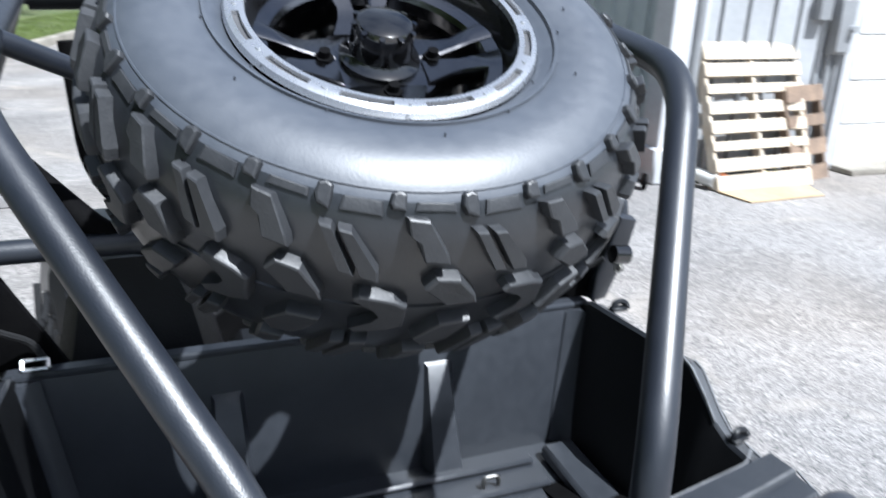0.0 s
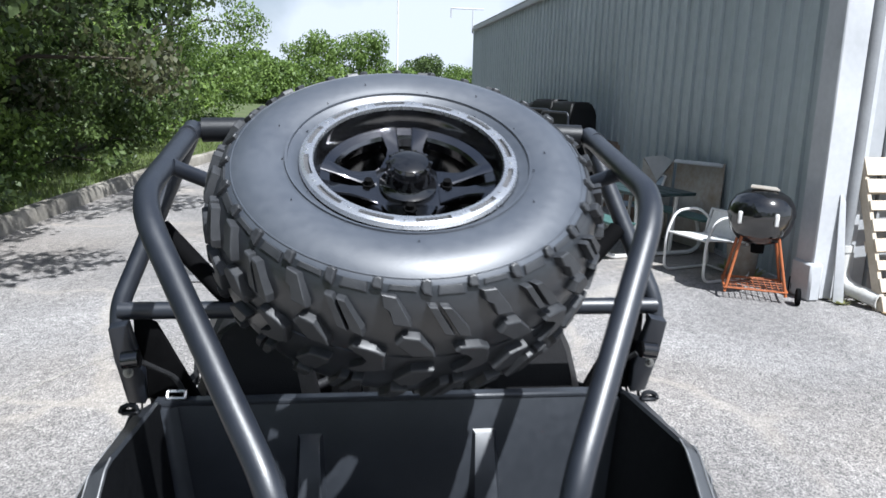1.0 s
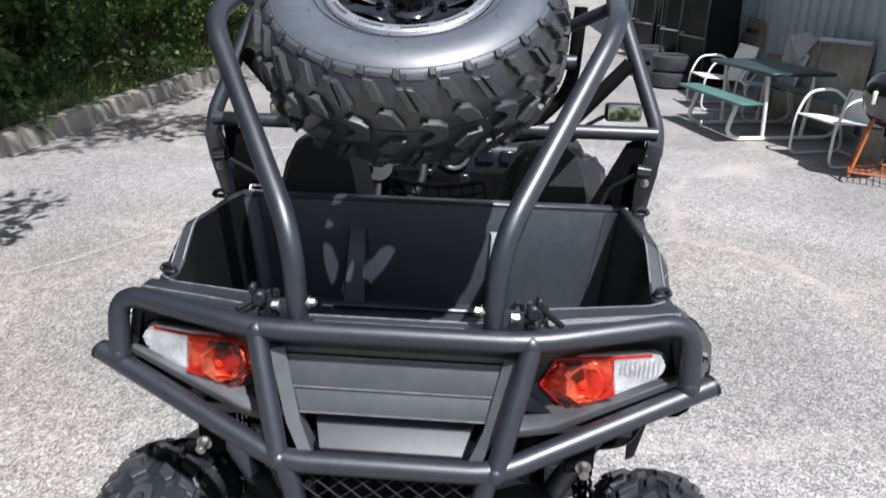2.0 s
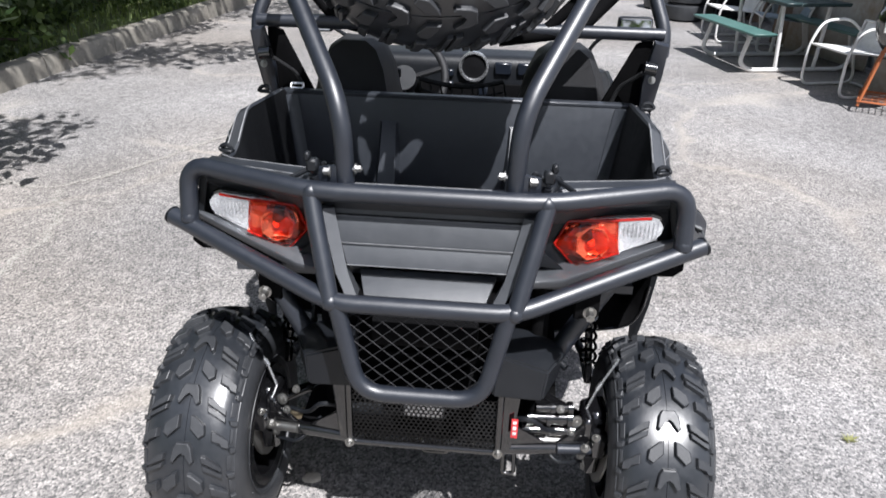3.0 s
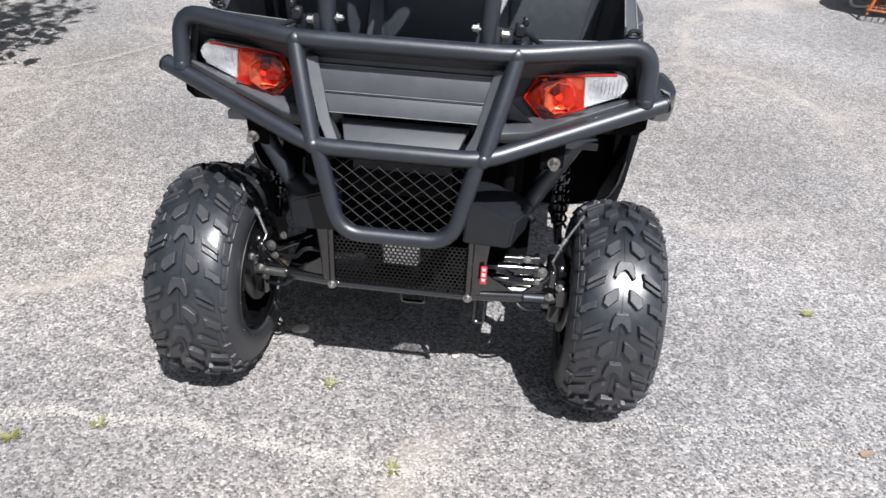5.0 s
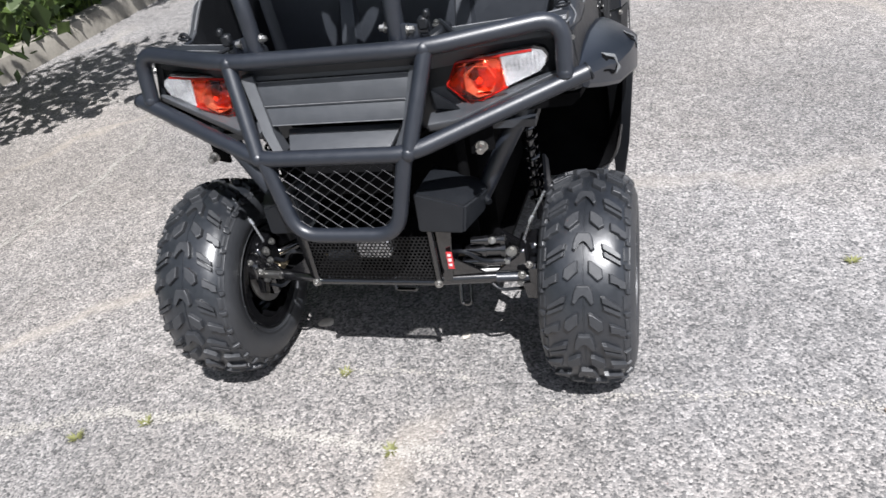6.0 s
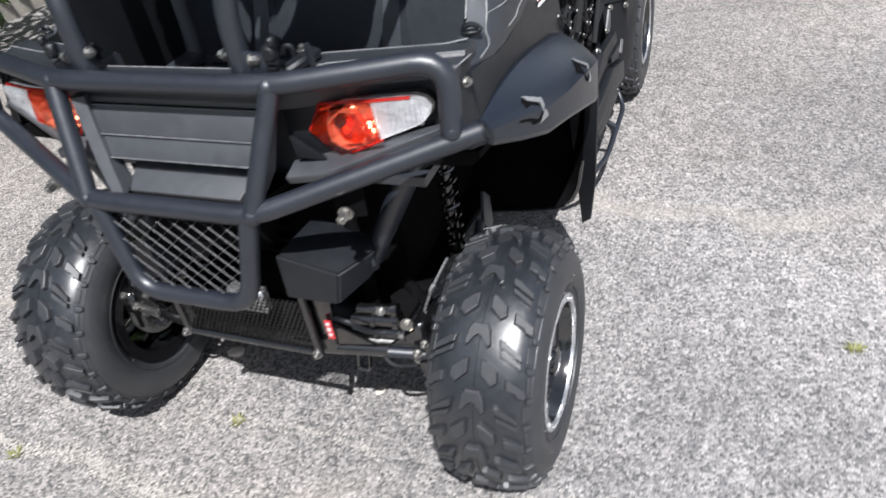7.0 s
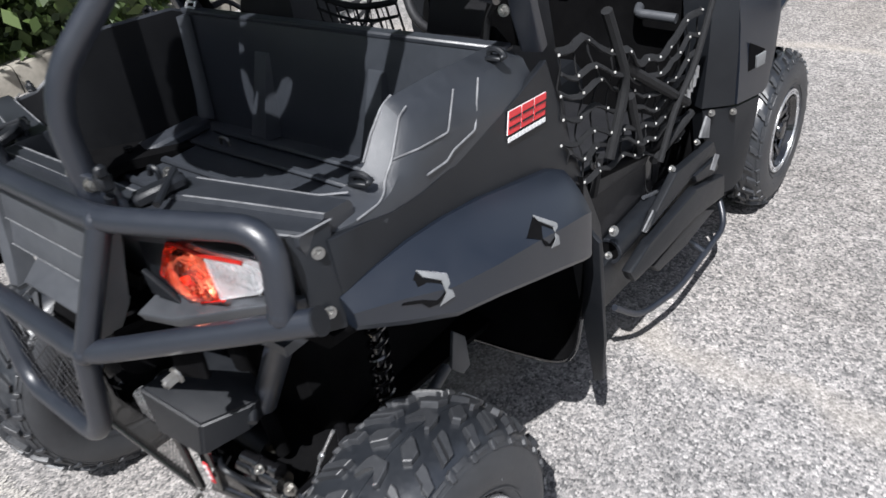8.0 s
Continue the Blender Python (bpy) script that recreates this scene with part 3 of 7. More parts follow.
def tread_block(i, sg, way, count):
    """One block of the tread, at the first of so many pitches."""
    poly, hgt, off = LUGS[i]
    bm = bmesh.new()
    pts = poly + [(-s, d) for s, d in poly[-2:0:-1]] if i == 0 else [(s * sg, d) for s, d in poly]
    ang0 = off * 2 * math.pi / count
    cs, cd = sum(p[0] for p in pts) / len(pts), sum(p[1] for p in pts) / len(pts)
    pts = [(cs + (s - cs) * 0.91, cd + (d - cd) * 0.88) for s, d in pts]
    rings = []
    for by, lift in ((-0.0014, -0.004), (0.0, hgt * 0.60), (0.0012, hgt * 0.74), (0.0034, hgt * 0.80)):
        ring = []
        for s, d in pts:
            far = max(math.hypot(s - cs, d - cd), 0.004)
            f = 1 - by / far
            ring.append(bm.verts.new(tyre_at(cs + (s - cs) * f, ang0 + way * (cd + (d - cd) * f) / 0.30, lift)))
        rings.append(ring)
    n = len(pts)
    bm.faces.new(rings[-1])
    for lo, hi in zip(rings, rings[1:]):
        for k in range(n):
            bm.faces.new((lo[k], lo[(k + 1) % n], hi[(k + 1) % n], hi[k]))
    return bm


def tyre_mesh(bm):
    """The carcass, with its moulded bands and the thin seam round the crown."""
    prof = [(r, -h) for h, r in HALF[::-1]] + [(r, h) for h, r in HALF[1:]]
    lathe(bm, prof, 96)
    for sg in (1, -1):
        lathe(bm, [(0.2760, sg * 0.1105), (0.2752, sg * 0.1133), (0.2738, sg * 0.1142), (0.2725, sg * 0.1130)], 96)
        lathe(bm, [(0.194, sg * 0.1195), (0.1935, sg * 0.1225), (0.1895, sg * 0.1212), (0.189, sg * 0.117)], 96)
    for k in range(20):
        for sg in (1, -1):
            at = (sg * (0.185 + 0.02 * ((k * 7) % 3)), k * 2 * math.pi / 20 + 0.1 * (k % 3))
            tube(bm, [tyre_at(*at, 0), tyre_at(*at, 0.004)], 0.0012, 0, 4)
    lathe(bm, [(0.311, -0.0022), (0.3142, -0.0012), (0.3142, 0.0012), (0.311, 0.0022)], 96)
    return bm


FACE = 0.115  # the rim's outer face, from the tyre's middle plane


def rim_mesh(bm):
    """Barrel, well and four split spokes."""
    f = FACE
    lathe(bm, [(0.166, f - 0.004), (0.150, f - 0.004), (0.147, f - 0.02), (0.141, f - 0.03), (0.138, f - 0.07), (0.132, -0.05), (0.140, -f), (0.170, -f - 0.004), (0.172, -f + 0.01), (0.150, -f + 0.02), (0.150, f - 0.03), (0.170, f - 0.015)], 64, close=True)
    # barrel gets gloss black, which also paints in the shadow inside it
    for fc in bm.faces:
        fc.material_index = 1
    hub = [(0.0, f - 0.060), (0.052, f - 0.058), (0.072, f - 0.062), (0.078, f - 0.070), (0.074, f - 0.090), (0.0, f - 0.092)]
    lathe(bm, hub, 40)
    # step ring that carries the spokes
    lathe(bm, [(0.142, f - 0.034), (0.126, f - 0.040), (0.122, f - 0.046), (0.124, f - 0.062), (0.142, f - 0.07)], 64)
    for k in range(4):
        a0 = k * math.pi / 2
        for sg in (1, -1):
            secs = []
            for r, w0, w1, h, t in ((0.050, 0.002, 0.046, f - 0.058, 0.026), (0.076, 0.004, 0.036, f - 0.054, 0.022), (0.094, 0.009, 0.033, f - 0.050, 0.02), (0.116, 0.012, 0.040, f - 0.042, 0.02), (0.140, 0.013, 0.056, f - 0.034, 0.02)):
                sec = []
                for w, hh in ((w0, h), (w0 + 0.003, h + 0.002), (w1 - 0.003, h + 0.001), (w1, h - 0.004), (w1, h - t), (w0, h - t)):
                    x, y = r, sg * w
                    sec.append((x * math.cos(a0) - y * math.sin(a0), x * math.sin(a0) + y * math.cos(a0), hh))
                secs.append(sec)
            loft(bm, secs)
    return bm


def ring_mesh():
    """The bright outer ring with twelve shallow slots and small rivets."""
    bm = bmesh.new()
    rs, n = [0.1495, 0.1505, 0.1565, 0.1645, 0.1705, 0.1725], 96
    hs = [FACE - 0.004, FACE + 0.002, FACE + 0.003, FACE + 0.003, FACE + 0.001, FACE - 0.006]
    grid = [[bm.verts.new((r * math.cos(2 * math.pi * i / n), r * math.sin(2 * math.pi * i / n), h)) for r, h in zip(rs, hs)] for i in range(n)]
    slots = []
    for i in range(n):
        for j in range(len(rs) - 1):
            fc = bm.faces.new((grid[i][j], grid[(i + 1) % n][j], grid[(i + 1) % n][j + 1], grid[i][j + 1]))
            if j == 2 and (i % 8) < 5:
                slots.append(fc)
    res = bmesh.ops.extrude_face_region(bm, geom=slots)
    bmesh.ops.translate(bm, vec=(0, 0, -0.005), verts=[v for v in res["geom"] if isinstance(v, bmesh.types.BMVert)])
    bmesh.ops.delete(bm, geom=slots, context="FACES")
    bmesh.ops.recalc_face_normals(bm, faces=bm.faces)
    for fc in bm.faces:
        fc.material_index = 1 if fc.normal.z > 0.9 and fc.calc_center_median().z < FACE else 0
    for k in range(12):
        a = 2 * math.pi * (k + 0.82) / 12
        p = Vector((0.1605 * math.cos(a), 0.1605 * math.sin(a), FACE + 0.002))
        tube(bm, [p, p + Vector((0, 0, 0.0025))], 0.0028, 0, 8)
    return bm


M_SLOT = material("dark_paint_in_slots", (0.10, 0.10, 0.105), 0.4, scale=30)
WHEEL_MESH = {}


def build_wheel(parent, m, way, name="wheel"):
    """A tyre on a black split-spoke rim with a bright ring; the outer face looks along local z."""
    if "rim" not in WHEEL_MESH:
        o = part("wheel", rim_mesh(bmesh.new()), M_RIM, smooth=35)
        o.data.materials.append(M_GLOSS)
        WHEEL_MESH["rim"] = o.data
        bpy.data.objects.remove(o)
        o = part("ring", ring_mesh(), M_ALU, smooth=35)
        o.data.materials.append(M_SLOT)
        WHEEL_MESH["ring"] = o.data
        bpy.data.objects.remove(o)
        bm = bmesh.new()
        f = FACE - 0.058
        lathe(bm, [(0.047, f - 0.004), (0.047, f + 0.006), (0.040, f + 0.010), (0.037, f + 0.014), (0.0355, f + 0.042), (0.031, f + 0.050), (0.024, f + 0.0535), (0.0, f + 0.0545)], 32)
        for k in range(10):
            a = 2 * math.pi * k / 10
            p = Vector((0.0325 * math.cos(a), 0.0325 * math.sin(a), f + 0.0455))
            tube(bm, [p - Vector((0, 0, 0.004)), p + Vector((0.0020 * math.cos(a), 0.0020 * math.sin(a), 0.0035))], 0.0036, 0, 8)
        lathe(bm, [(0.047, f - 0.002), (0.056, f - 0.001), (0.058, f - 0.004), (0.058, f - 0.012)], 32)
        o = part("cap", bm, M_GLOSS, smooth=30)
        WHEEL_MESH["cap"] = o.data
        bpy.data.objects.remove(o)
        bm = bmesh.new()
        tube(bm, [(0, 0, FACE - 0.062), (0, 0, FACE - 0.052)], 0.011, 0, 6)
        tube(bm, [(0, 0, FACE - 0.052), (0, 0, FACE - 0.044)], 0.0065, 0, 10)
        bm2 = tyre_mesh(bmesh.new())
        for fc in bm2.faces:
            c = fc.calc_center_median()
            fc.material_index = 1 if math.hypot(c.x, c.y) > 0.284 else 0
        o = part("tyre", bm2, M_CARCASS, smooth=38)
        o.data.materials.append(M_GROOVE)
        WHEEL_MESH["road_tyre"] = o.data.copy()
        WHEEL_MESH["road_tyre"].materials[0] = M_RUBBER
        WHEEL_MESH["road_tyre"].materials[1] = M_GROOVE
        WHEEL_MESH["tyre"] = o.data
        bpy.data.objects.remove(o)
        o = part("nut", bm, M_DARK, smooth=30)
        WHEEL_MESH["nut"] = o.data
        bpy.data.objects.remove(o)
    count = PITCHES
    key_t = (way, count)
    if key_t not in WHEEL_MESH:
        WHEEL_MESH[key_t] = []
        for i in range(len(LUGS)):
            for sg in ((1,) if i == 0 else (1, -1)):
                o = part("tread_block", tread_block(i, sg, way, count), M_RUBBER, smooth=20)
                WHEEL_MESH[key_t].append(o.data)
                bpy.data.objects.remove(o)
    if parent is None:
        base = new("spare_wheel")
        base.matrix_world = m
        rim = new("rim", WHEEL_MESH["rim"])
        rim.parent = base
        over = rim
    else:
        base = rim = over = new(name, WHEEL_MESH["rim"])
        rim.parent = parent
        rim.matrix_local = m
    for key, nm, lab in (("tyre", "tyre", "black rubber tyre with knobbly chevron tread"), ("ring", "rim_ring", "bright machined ring with dark slots"), ("cap", "centre_cap", "gloss black centre cap")):
        o = new(nm, WHEEL_MESH["road_tyre" if key == "tyre" and parent is not None else key])
        o.parent = base
        o["label"] = lab
        if nm == "tyre":
            under = o if parent is None else base
            for me in WHEEL_MESH[key_t]:
                for k in range(count):
                    q = new("tread_block", me)
                    q.parent = under
                    q.matrix_local = pose(0, 0, 0, 0, 0, k * 360.0 / count)
    for k in range(4):
        o = new("lug_nut", WHEEL_MESH["nut"])
        o.parent = base
        a = k * math.pi / 2
        o.matrix_local = pose(0.064 * math.cos(a), 0.064 * math.sin(a), 0)
    return base


# ---- the vehicle ----
car = thing("utility_vehicle", "matte black two-seat off-road buggy parked on asphalt", "vehicle")


def both(make):
    for sg in (1, -1):
        make(sg)


def P(sg, *pts):
    return [(x * sg, y, z) for x, y, z in pts]


# wheels: the outer faces look sideways
for sg in (1, -1):
    for y in (0.225, 2.26):
        if y < 1:
            m = pose(0.578, 0.258, 0.294, 0, 90, 0) @ pose(0, 0, 0, 0, 0, 37) @ Matrix.Diagonal((0.945, 0.945, 1.0, 1)) if sg > 0 else pose(-0.560, 0.228, 0.306, 0, -90, 0) @ pose(0, 0, 0, 0, 0, 37) @ Matrix.Diagonal((0.972, 0.972, 1.0, 1))
        else:
            m = pose(sg * 0.540, y, 0.276, 0, 90 * sg, 0) @ pose(0, 0, 0, 0, 0, 10) @ Matrix.Diagonal((0.875, 0.875, 0.66, 1))
        build_wheel(car, m, -1 if sg > 0 else 1)

# rear guard of bent tube
R = 0.0205
guard = part("rear_guard", tubed([(-0.604, 0.166, 0.949), (-0.197, -0.004, 0.842), (0.197, -0.004, 0.842), (0.604, 0.166, 0.949)], R, 0.05), M_TUBE, car, "bent black tube rear bumper guard")
part("upper_bar", tubed(P(1, (-0.555, 0.145, 0.948), (-0.555, 0.170, 1.080), (-0.25, 0.084, 1.062), (0.25, 0.084, 1.062), (0.555, 0.170, 1.080), (0.555, 0.145, 0.948)), R, 0.062, 14), M_TUBE, guard)
for sg in (1, -1):
    part("brace", tubed(P(sg, (0.252, 0.084, 1.055), (0.199, -0.002, 0.848)), R * 0.95), M_TUBE, guard)
    bm = bmesh.new()
    drum(bm, (sg * 0.604, 0.166, 0.949), (sg * 0.608, 0.168, 0.9505), R * 1.06, 16)
    part("end_cap", bm, M_PLAST, guard)
    for a, b in (((0.197, -0.004, 0.844), 0.0213), ((0.25, 0.084, 1.060), 0.0213), ((0.555, 0.146, 0.957), 0.0213)):
        bm = bmesh.new()
        bmesh.ops.create_icosphere(bm, subdivisions=2, radius=b, matrix=Matrix.Translation((a[0] * sg, a[1], a[2])))
        part("weld", bm, M_TUBE, guard)
part("lower_loop", tubed([(-0.186, -0.002, 0.84), (-0.137, -0.030, 0.632), (0.137, -0.030, 0.632), (0.186, -0.002, 0.84)], R * 0.95, 0.06), M_TUBE, guard)


def loop_mesh():
    """Diamond wires inside the lower loop."""
    bm = bmesh.new()
    z0, z1 = 0.645, 0.832

    def clip(a, b):
        def inside(p):
            w = 0.132 + (p[1] - 0.632) / 0.21 * 0.048
            return z0 < p[1] < z1 and abs(p[0]) < w
        pts = [(a[0] + (b[0] - a[0]) * i / 80, a[1] + (b[1] - a[1]) * i / 80) for i in range(81)]
        keep = [p for p in pts if inside(p)]
        return (keep[0], keep[-1]) if len(keep) > 3 else None
    for k in range(-14, 15):
        for s in (1, -1):
            x = k * 0.042
            c = clip((x - s * 0.135, z0 - 0.01), (x + s * 0.135, z1 + 0.01))
            if c:
                def at(p, o):
                    f = (p[1] - 0.632) / 0.21
                    return (p[0], -0.026 + 0.026 * f + o, p[1])
                tube(bm, [at(c[0], 0.0012 * s), at(c[1], 0.0012 * s)], 0.0011, 0, 5)
    return bm


part("mesh_screen", loop_mesh(), M_WIRE, guard, "grey diamond wire mesh")


# tail bodywork
TAIL = [(-0.553, 0.206), (-0.48, 0.185), (-0.40, 0.165), (-0.25, 0.118), (-0.215, 0.108), (0.215, 0.108), (0.25, 0.118), (0.40, 0.165), (0.48, 0.185), (0.553, 0.206)]


def bed_edge(x):
    """The rear edge of the bed's opening, which steps back between the roll bars."""
    a = abs(x)
    return 0.178 if a < 0.225 else 0.250 + (a - 0.25) * 0.2


def tail_y(x):
    for (xa, ya), (xb, yb) in zip(TAIL, TAIL[1:]):
        if x <= xb:
            return ya + (yb - ya) * (x - xa) / (xb - xa)
    return TAIL[-1][1]


def tail_deck():
    bm = bmesh.new()
    secs = []
    for x in (-0.553, -0.48, -0.40, -0.32, -0.25, -0.235, -0.225, -0.2245, -0.215, 0.0, 0.215, 0.2245, 0.225, 0.235, 0.25, 0.32, 0.40, 0.48, 0.553):
        y, yi = tail_y(x), bed_edge(x)
        yb = y + (yi - y) * 0.52
        secs.append([(x, yi + 0.004, 1.0), (x, yi + 0.002, 1.043), (x, yi - 0.004, 1.050), (x, yb, 1.053), (x, yb - 0.005, 1.046), (x, y + 0.012, 1.047), (x, y + 0.003, 1.042), (x, y, 1.03), (x, y + 0.012, 0.995), (x, yi + 0.004, 0.985)])
    loft(bm, secs)
    return bm


deck = part("tail_deck", tail_deck(), M_DECK, car, "grained black plastic deck behind the cargo bed", 30)
for sg in (1, -1):
    # latch that holds the bed down
    latch = part("bed_latch", boxed((0, 0, 0), (0.030, 0.085, 0.022), 0.006, pose(sg * 0.262, 0.185, 1.062, 6, 0, -20 * sg)), M_PLAST, car, "black bed latch with a bolt on top")
    part("latch_hook", tubed(P(sg, (0.238, 0.205, 1.052), (0.236, 0.205, 1.082), (0.224, 0.202, 1.086), (0.216, 0.202, 1.070)), 0.0052, 0.010, 8), M_PLAST, latch)
    part("latch_rod", tubed(P(sg, (0.258, 0.222, 1.078), (0.310, 0.150, 1.066)), 0.006, 0, 8), M_PLAST, latch)
    bolt(latch, (sg * 0.252, 0.214, 1.070), (0, -0.1, 1), 0.007)

panel = part("tail_panel", slabbed([(-0.212, 0.104, 1.000), (-0.190, 0.086, 0.945), (0.190, 0.086, 0.945), (0.212, 0.104, 1.000)], 0.02, 0.004), M_TAIL, car, "stepped black plastic panel between the tail lamps")
part("panel_step", slabbed([(-0.192, 0.092, 0.943), (-0.176, 0.072, 0.897), (0.176, 0.072, 0.897), (0.192, 0.092, 0.943)], 0.02, 0.004), M_TAIL, panel)
part("panel_top", slabbed([(-0.222, 0.122, 1.034), (-0.214, 0.110, 1.002), (0.214, 0.110, 1.002), (0.222, 0.122, 1.034)], 0.02, 0.004), M_TAIL, panel)
part("panel_recess", slabbed([(-0.17, 0.135, 0.893), (-0.155, 0.130, 0.862), (0.155, 0.130, 0.862), (0.17, 0.135, 0.893)], 0.01), M_DARK, panel)
part("panel_foot", slabbed([(-0.155, 0.108, 0.872), (-0.135, 0.045, 0.838), (0.135, 0.045, 0.838), (0.155, 0.108, 0.872)], 0.015, 0.004), M_TAIL, panel)
for sg in (1, -1):
    bm = bmesh.new()
    loft(bm, [P(sg, (0.205, 0.098, 1.02), (0.232, 0.088, 1.02), (0.240, 0.112, 1.02), (0.215, 0.13, 1.02)), P(sg, (0.172, 0.060, 0.885), (0.196, 0.05, 0.885), (0.206, 0.09, 0.885), (0.18, 0.10, 0.885)), P(sg, (0.145, 0.035, 0.83), (0.168, 0.03, 0.83), (0.175, 0.07, 0.83), (0.15, 0.08, 0.83))])
    part("panel_rib", bm, M_TAIL, panel)

# thin pale tubes draw the glint along the panel's folds
for z, y, w in ((0.944, 0.086, 0.191), (0.898, 0.071, 0.176), (1.001, 0.103, 0.213)):
    part("pale_edge", tubed([(-w, y, z), (w, y, z)], 0.0013, 0, 5), M_PALE_EDGE, panel, "pale edge, worn and catching the sun")

# corner bodywork round the lamps
for sg in (1, -1):
    corner = part("tail_corner", slabbed(P(sg, (0.225, 0.135, 1.03), (0.232, 0.128, 0.89), (0.36, 0.160, 0.86), (0.560, 0.213, 0.93), (0.548, 0.206, 1.03))[::sg], 0.03, 0.006), M_PLAST, car)
    part("lamp_shelf", slabbed(P(sg, (0.225, 0.085, 0.872), (0.30, 0.105, 0.872), (0.55, 0.178, 0.955), (0.56, 0.20, 0.955), (0.30, 0.15, 0.895), (0.225, 0.13, 0.885))[::sg], 0.02, 0.004), M_TAIL, corner)
    bm = slabbed(P(sg, (0.24, 0.115, 0.945), (0.245, 0.115, 0.90), (0.305, 0.128, 0.888))[::sg], 0.01, 0.002)
    part("lamp_gusset", bm, M_PLAST, corner)
    part("corner_post", slabbed(P(sg, (0.540, 0.196, 1.046), (0.572, 0.184, 0.897), (0.586, 0.226, 0.886), (0.558, 0.262, 1.046))[::sg], 0.02, 0.004), M_PLAST, corner)
    bolt(corner, (sg * 0.560, 0.227, 1.010), (sg, -0.45, 0.2), 0.0065)
    bolt(corner, (sg * 0.578, 0.206, 0.926), (sg, -0.45, 0.2), 0.0065)


def tail_lamp(sg):
    y = 0.138
    outer = [(0.277, y, 0.949), (0.303, y + 0.010, 0.999), (0.412, y + 0.006, 1.010), (0.482, y + 0.019, 1.0125), (0.502, y + 0.024, 1.005), (0.512, y + 0.027, 0.990), (0.508, y + 0.026, 0.974), (0.494, y + 0.023, 0.960), (0.420, y + 0.004, 0.934), (0.328, y + 0.008, 0.892)]
    cx, cz = 0.40, 0.955
    rim = [(cx + (x - cx) * 1.06, q + 0.012, cz + (z - cz) * 1.1) for x, q, z in outer]
    lamp = part("tail_lamp", slabbed(P(sg, *rim)[::-sg], 0.03, 0.003), M_GLOSS, car, "red and clear tail lamp")
    part("reflector", slabbed([(x, q + 0.010, z) for x, q, z in P(sg, *outer)][::-sg], 0.006), M_REFLECT, lamp)
    red = [outer[0], outer[1], (0.409, y + 0.004, 1.008), (0.417, y + 0.002, 0.936), outer[-1]]
    clear = [(0.411, y + 0.004, 1.008), *outer[3:8], (0.419, y + 0.002, 0.936)]
    # the red lens bulges like a shallow faceted bowl
    mx, my, mz = 0.345, y + 0.002, 0.957
    rings = []
    for f, o in ((1.0, 0.004), (1.0, -0.004), (0.86, -0.015), (0.60, -0.022), (0.28, -0.025)):
        rings.append([(sg * (mx + (x - mx) * f), my + (q - my) * f + o, mz + (z - mz) * f) for x, q, z in red])
    part("red_lens", loft(bmesh.new(), rings), M_RED, lamp, "bulging faceted red lens", 25).visible_shadow = False
    part("clear_lens", slabbed([(x, q - 0.004, z) for x, q, z in P(sg, *clear)][::-sg], 0.005, 0.002), M_CLEAR, lamp, "clear fluted lens").visible_shadow = False
    for k in range(9):
        x = 0.424 + k * 0.0092
        yy = y - 0.003 + 0.022 * (x - 0.41) / 0.09
        part("flute", tubed([(sg * x, yy, 0.976 - 0.002 * k), (sg * x, yy, 1.003)], 0.0014, 0, 6), M_CLEAR, lamp)
    # behind the red lens: a bulb in a faceted metal bowl with a dark socket ring
    m = pose(sg * 0.352, y + 0.0165, 0.955, 90, 0, 17)
    bm = bmesh.new()
    lathe(bm, [(0.0, 0.0190), (0.005, 0.0180), (0.0078, 0.0140), (0.0082, 0.007)], 16, m)
    part("bulb", bm, M_ORANGE, lamp, "small orange-red bulb")
    bm = bmesh.new()
    lathe(bm, [(0.009, 0.0072), (0.020, 0.0082), (0.030, 0.0135), (0.037, 0.0210), (0.039, 0.0210), (0.039, 0.0070)], 7, m)
    part("bowl", bm, M_REFLECT, lamp, "bright faceted bowl", 5)
    part("bulb_holder", slabbed(P(sg, (0.328, y - 0.004, 0.992), (0.352, y - 0.004, 0.995), (0.357, y - 0.001, 0.966), (0.345, y, 0.957), (0.331, y - 0.001, 0.968))[::-sg], 0.010, 0.002), M_DARK, lamp)
    part("dark_housing", slabbed(P(sg, (0.305, y + 0.001, 0.926), (0.380, y + 0.003, 0.930), (0.384, y + 0.005, 0.918), (0.372, y + 0.009, 0.908), (0.330, y + 0.010, 0.897))[::-sg], 0.004), M_DARK, lamp)
    for k in range(9):
        f = k / 8
        x0 = 0.372 + 0.030 * f
        bm = tubed([(sg * x0, y + 0.0085, 0.942 + 0.004 * f), (sg * x0, y + 0.0085, 1.000)], 0.0022, 0, 4)
        part("reflector_rib", bm, M_REFLECT, lamp)
    for a, b in (((0.296, 0.928), (0.388, 0.926)), ((0.310, 0.912), (0.362, 0.910))):
        part("lens_ridge", tubed([(sg * a[0], y - 0.002, a[1]), (sg * b[0], y - 0.004, b[1])], 0.0016, 0, 6), M_RED, lamp)
    part("lens_edge", tubed(P(sg, *[(x, q - 0.002, z) for x, q, z in (outer[0], outer[1], outer[2], outer[3])]), 0.0035, 0.004, 6), M_DEEPRED, lamp)
    part("lens_edge", tubed(P(sg, *[(x, q - 0.002, z) for x, q, z in (outer[0], outer[-1], outer[-2])]), 0.0035, 0.004, 6), M_DEEPRED, lamp)


both(tail_lamp)

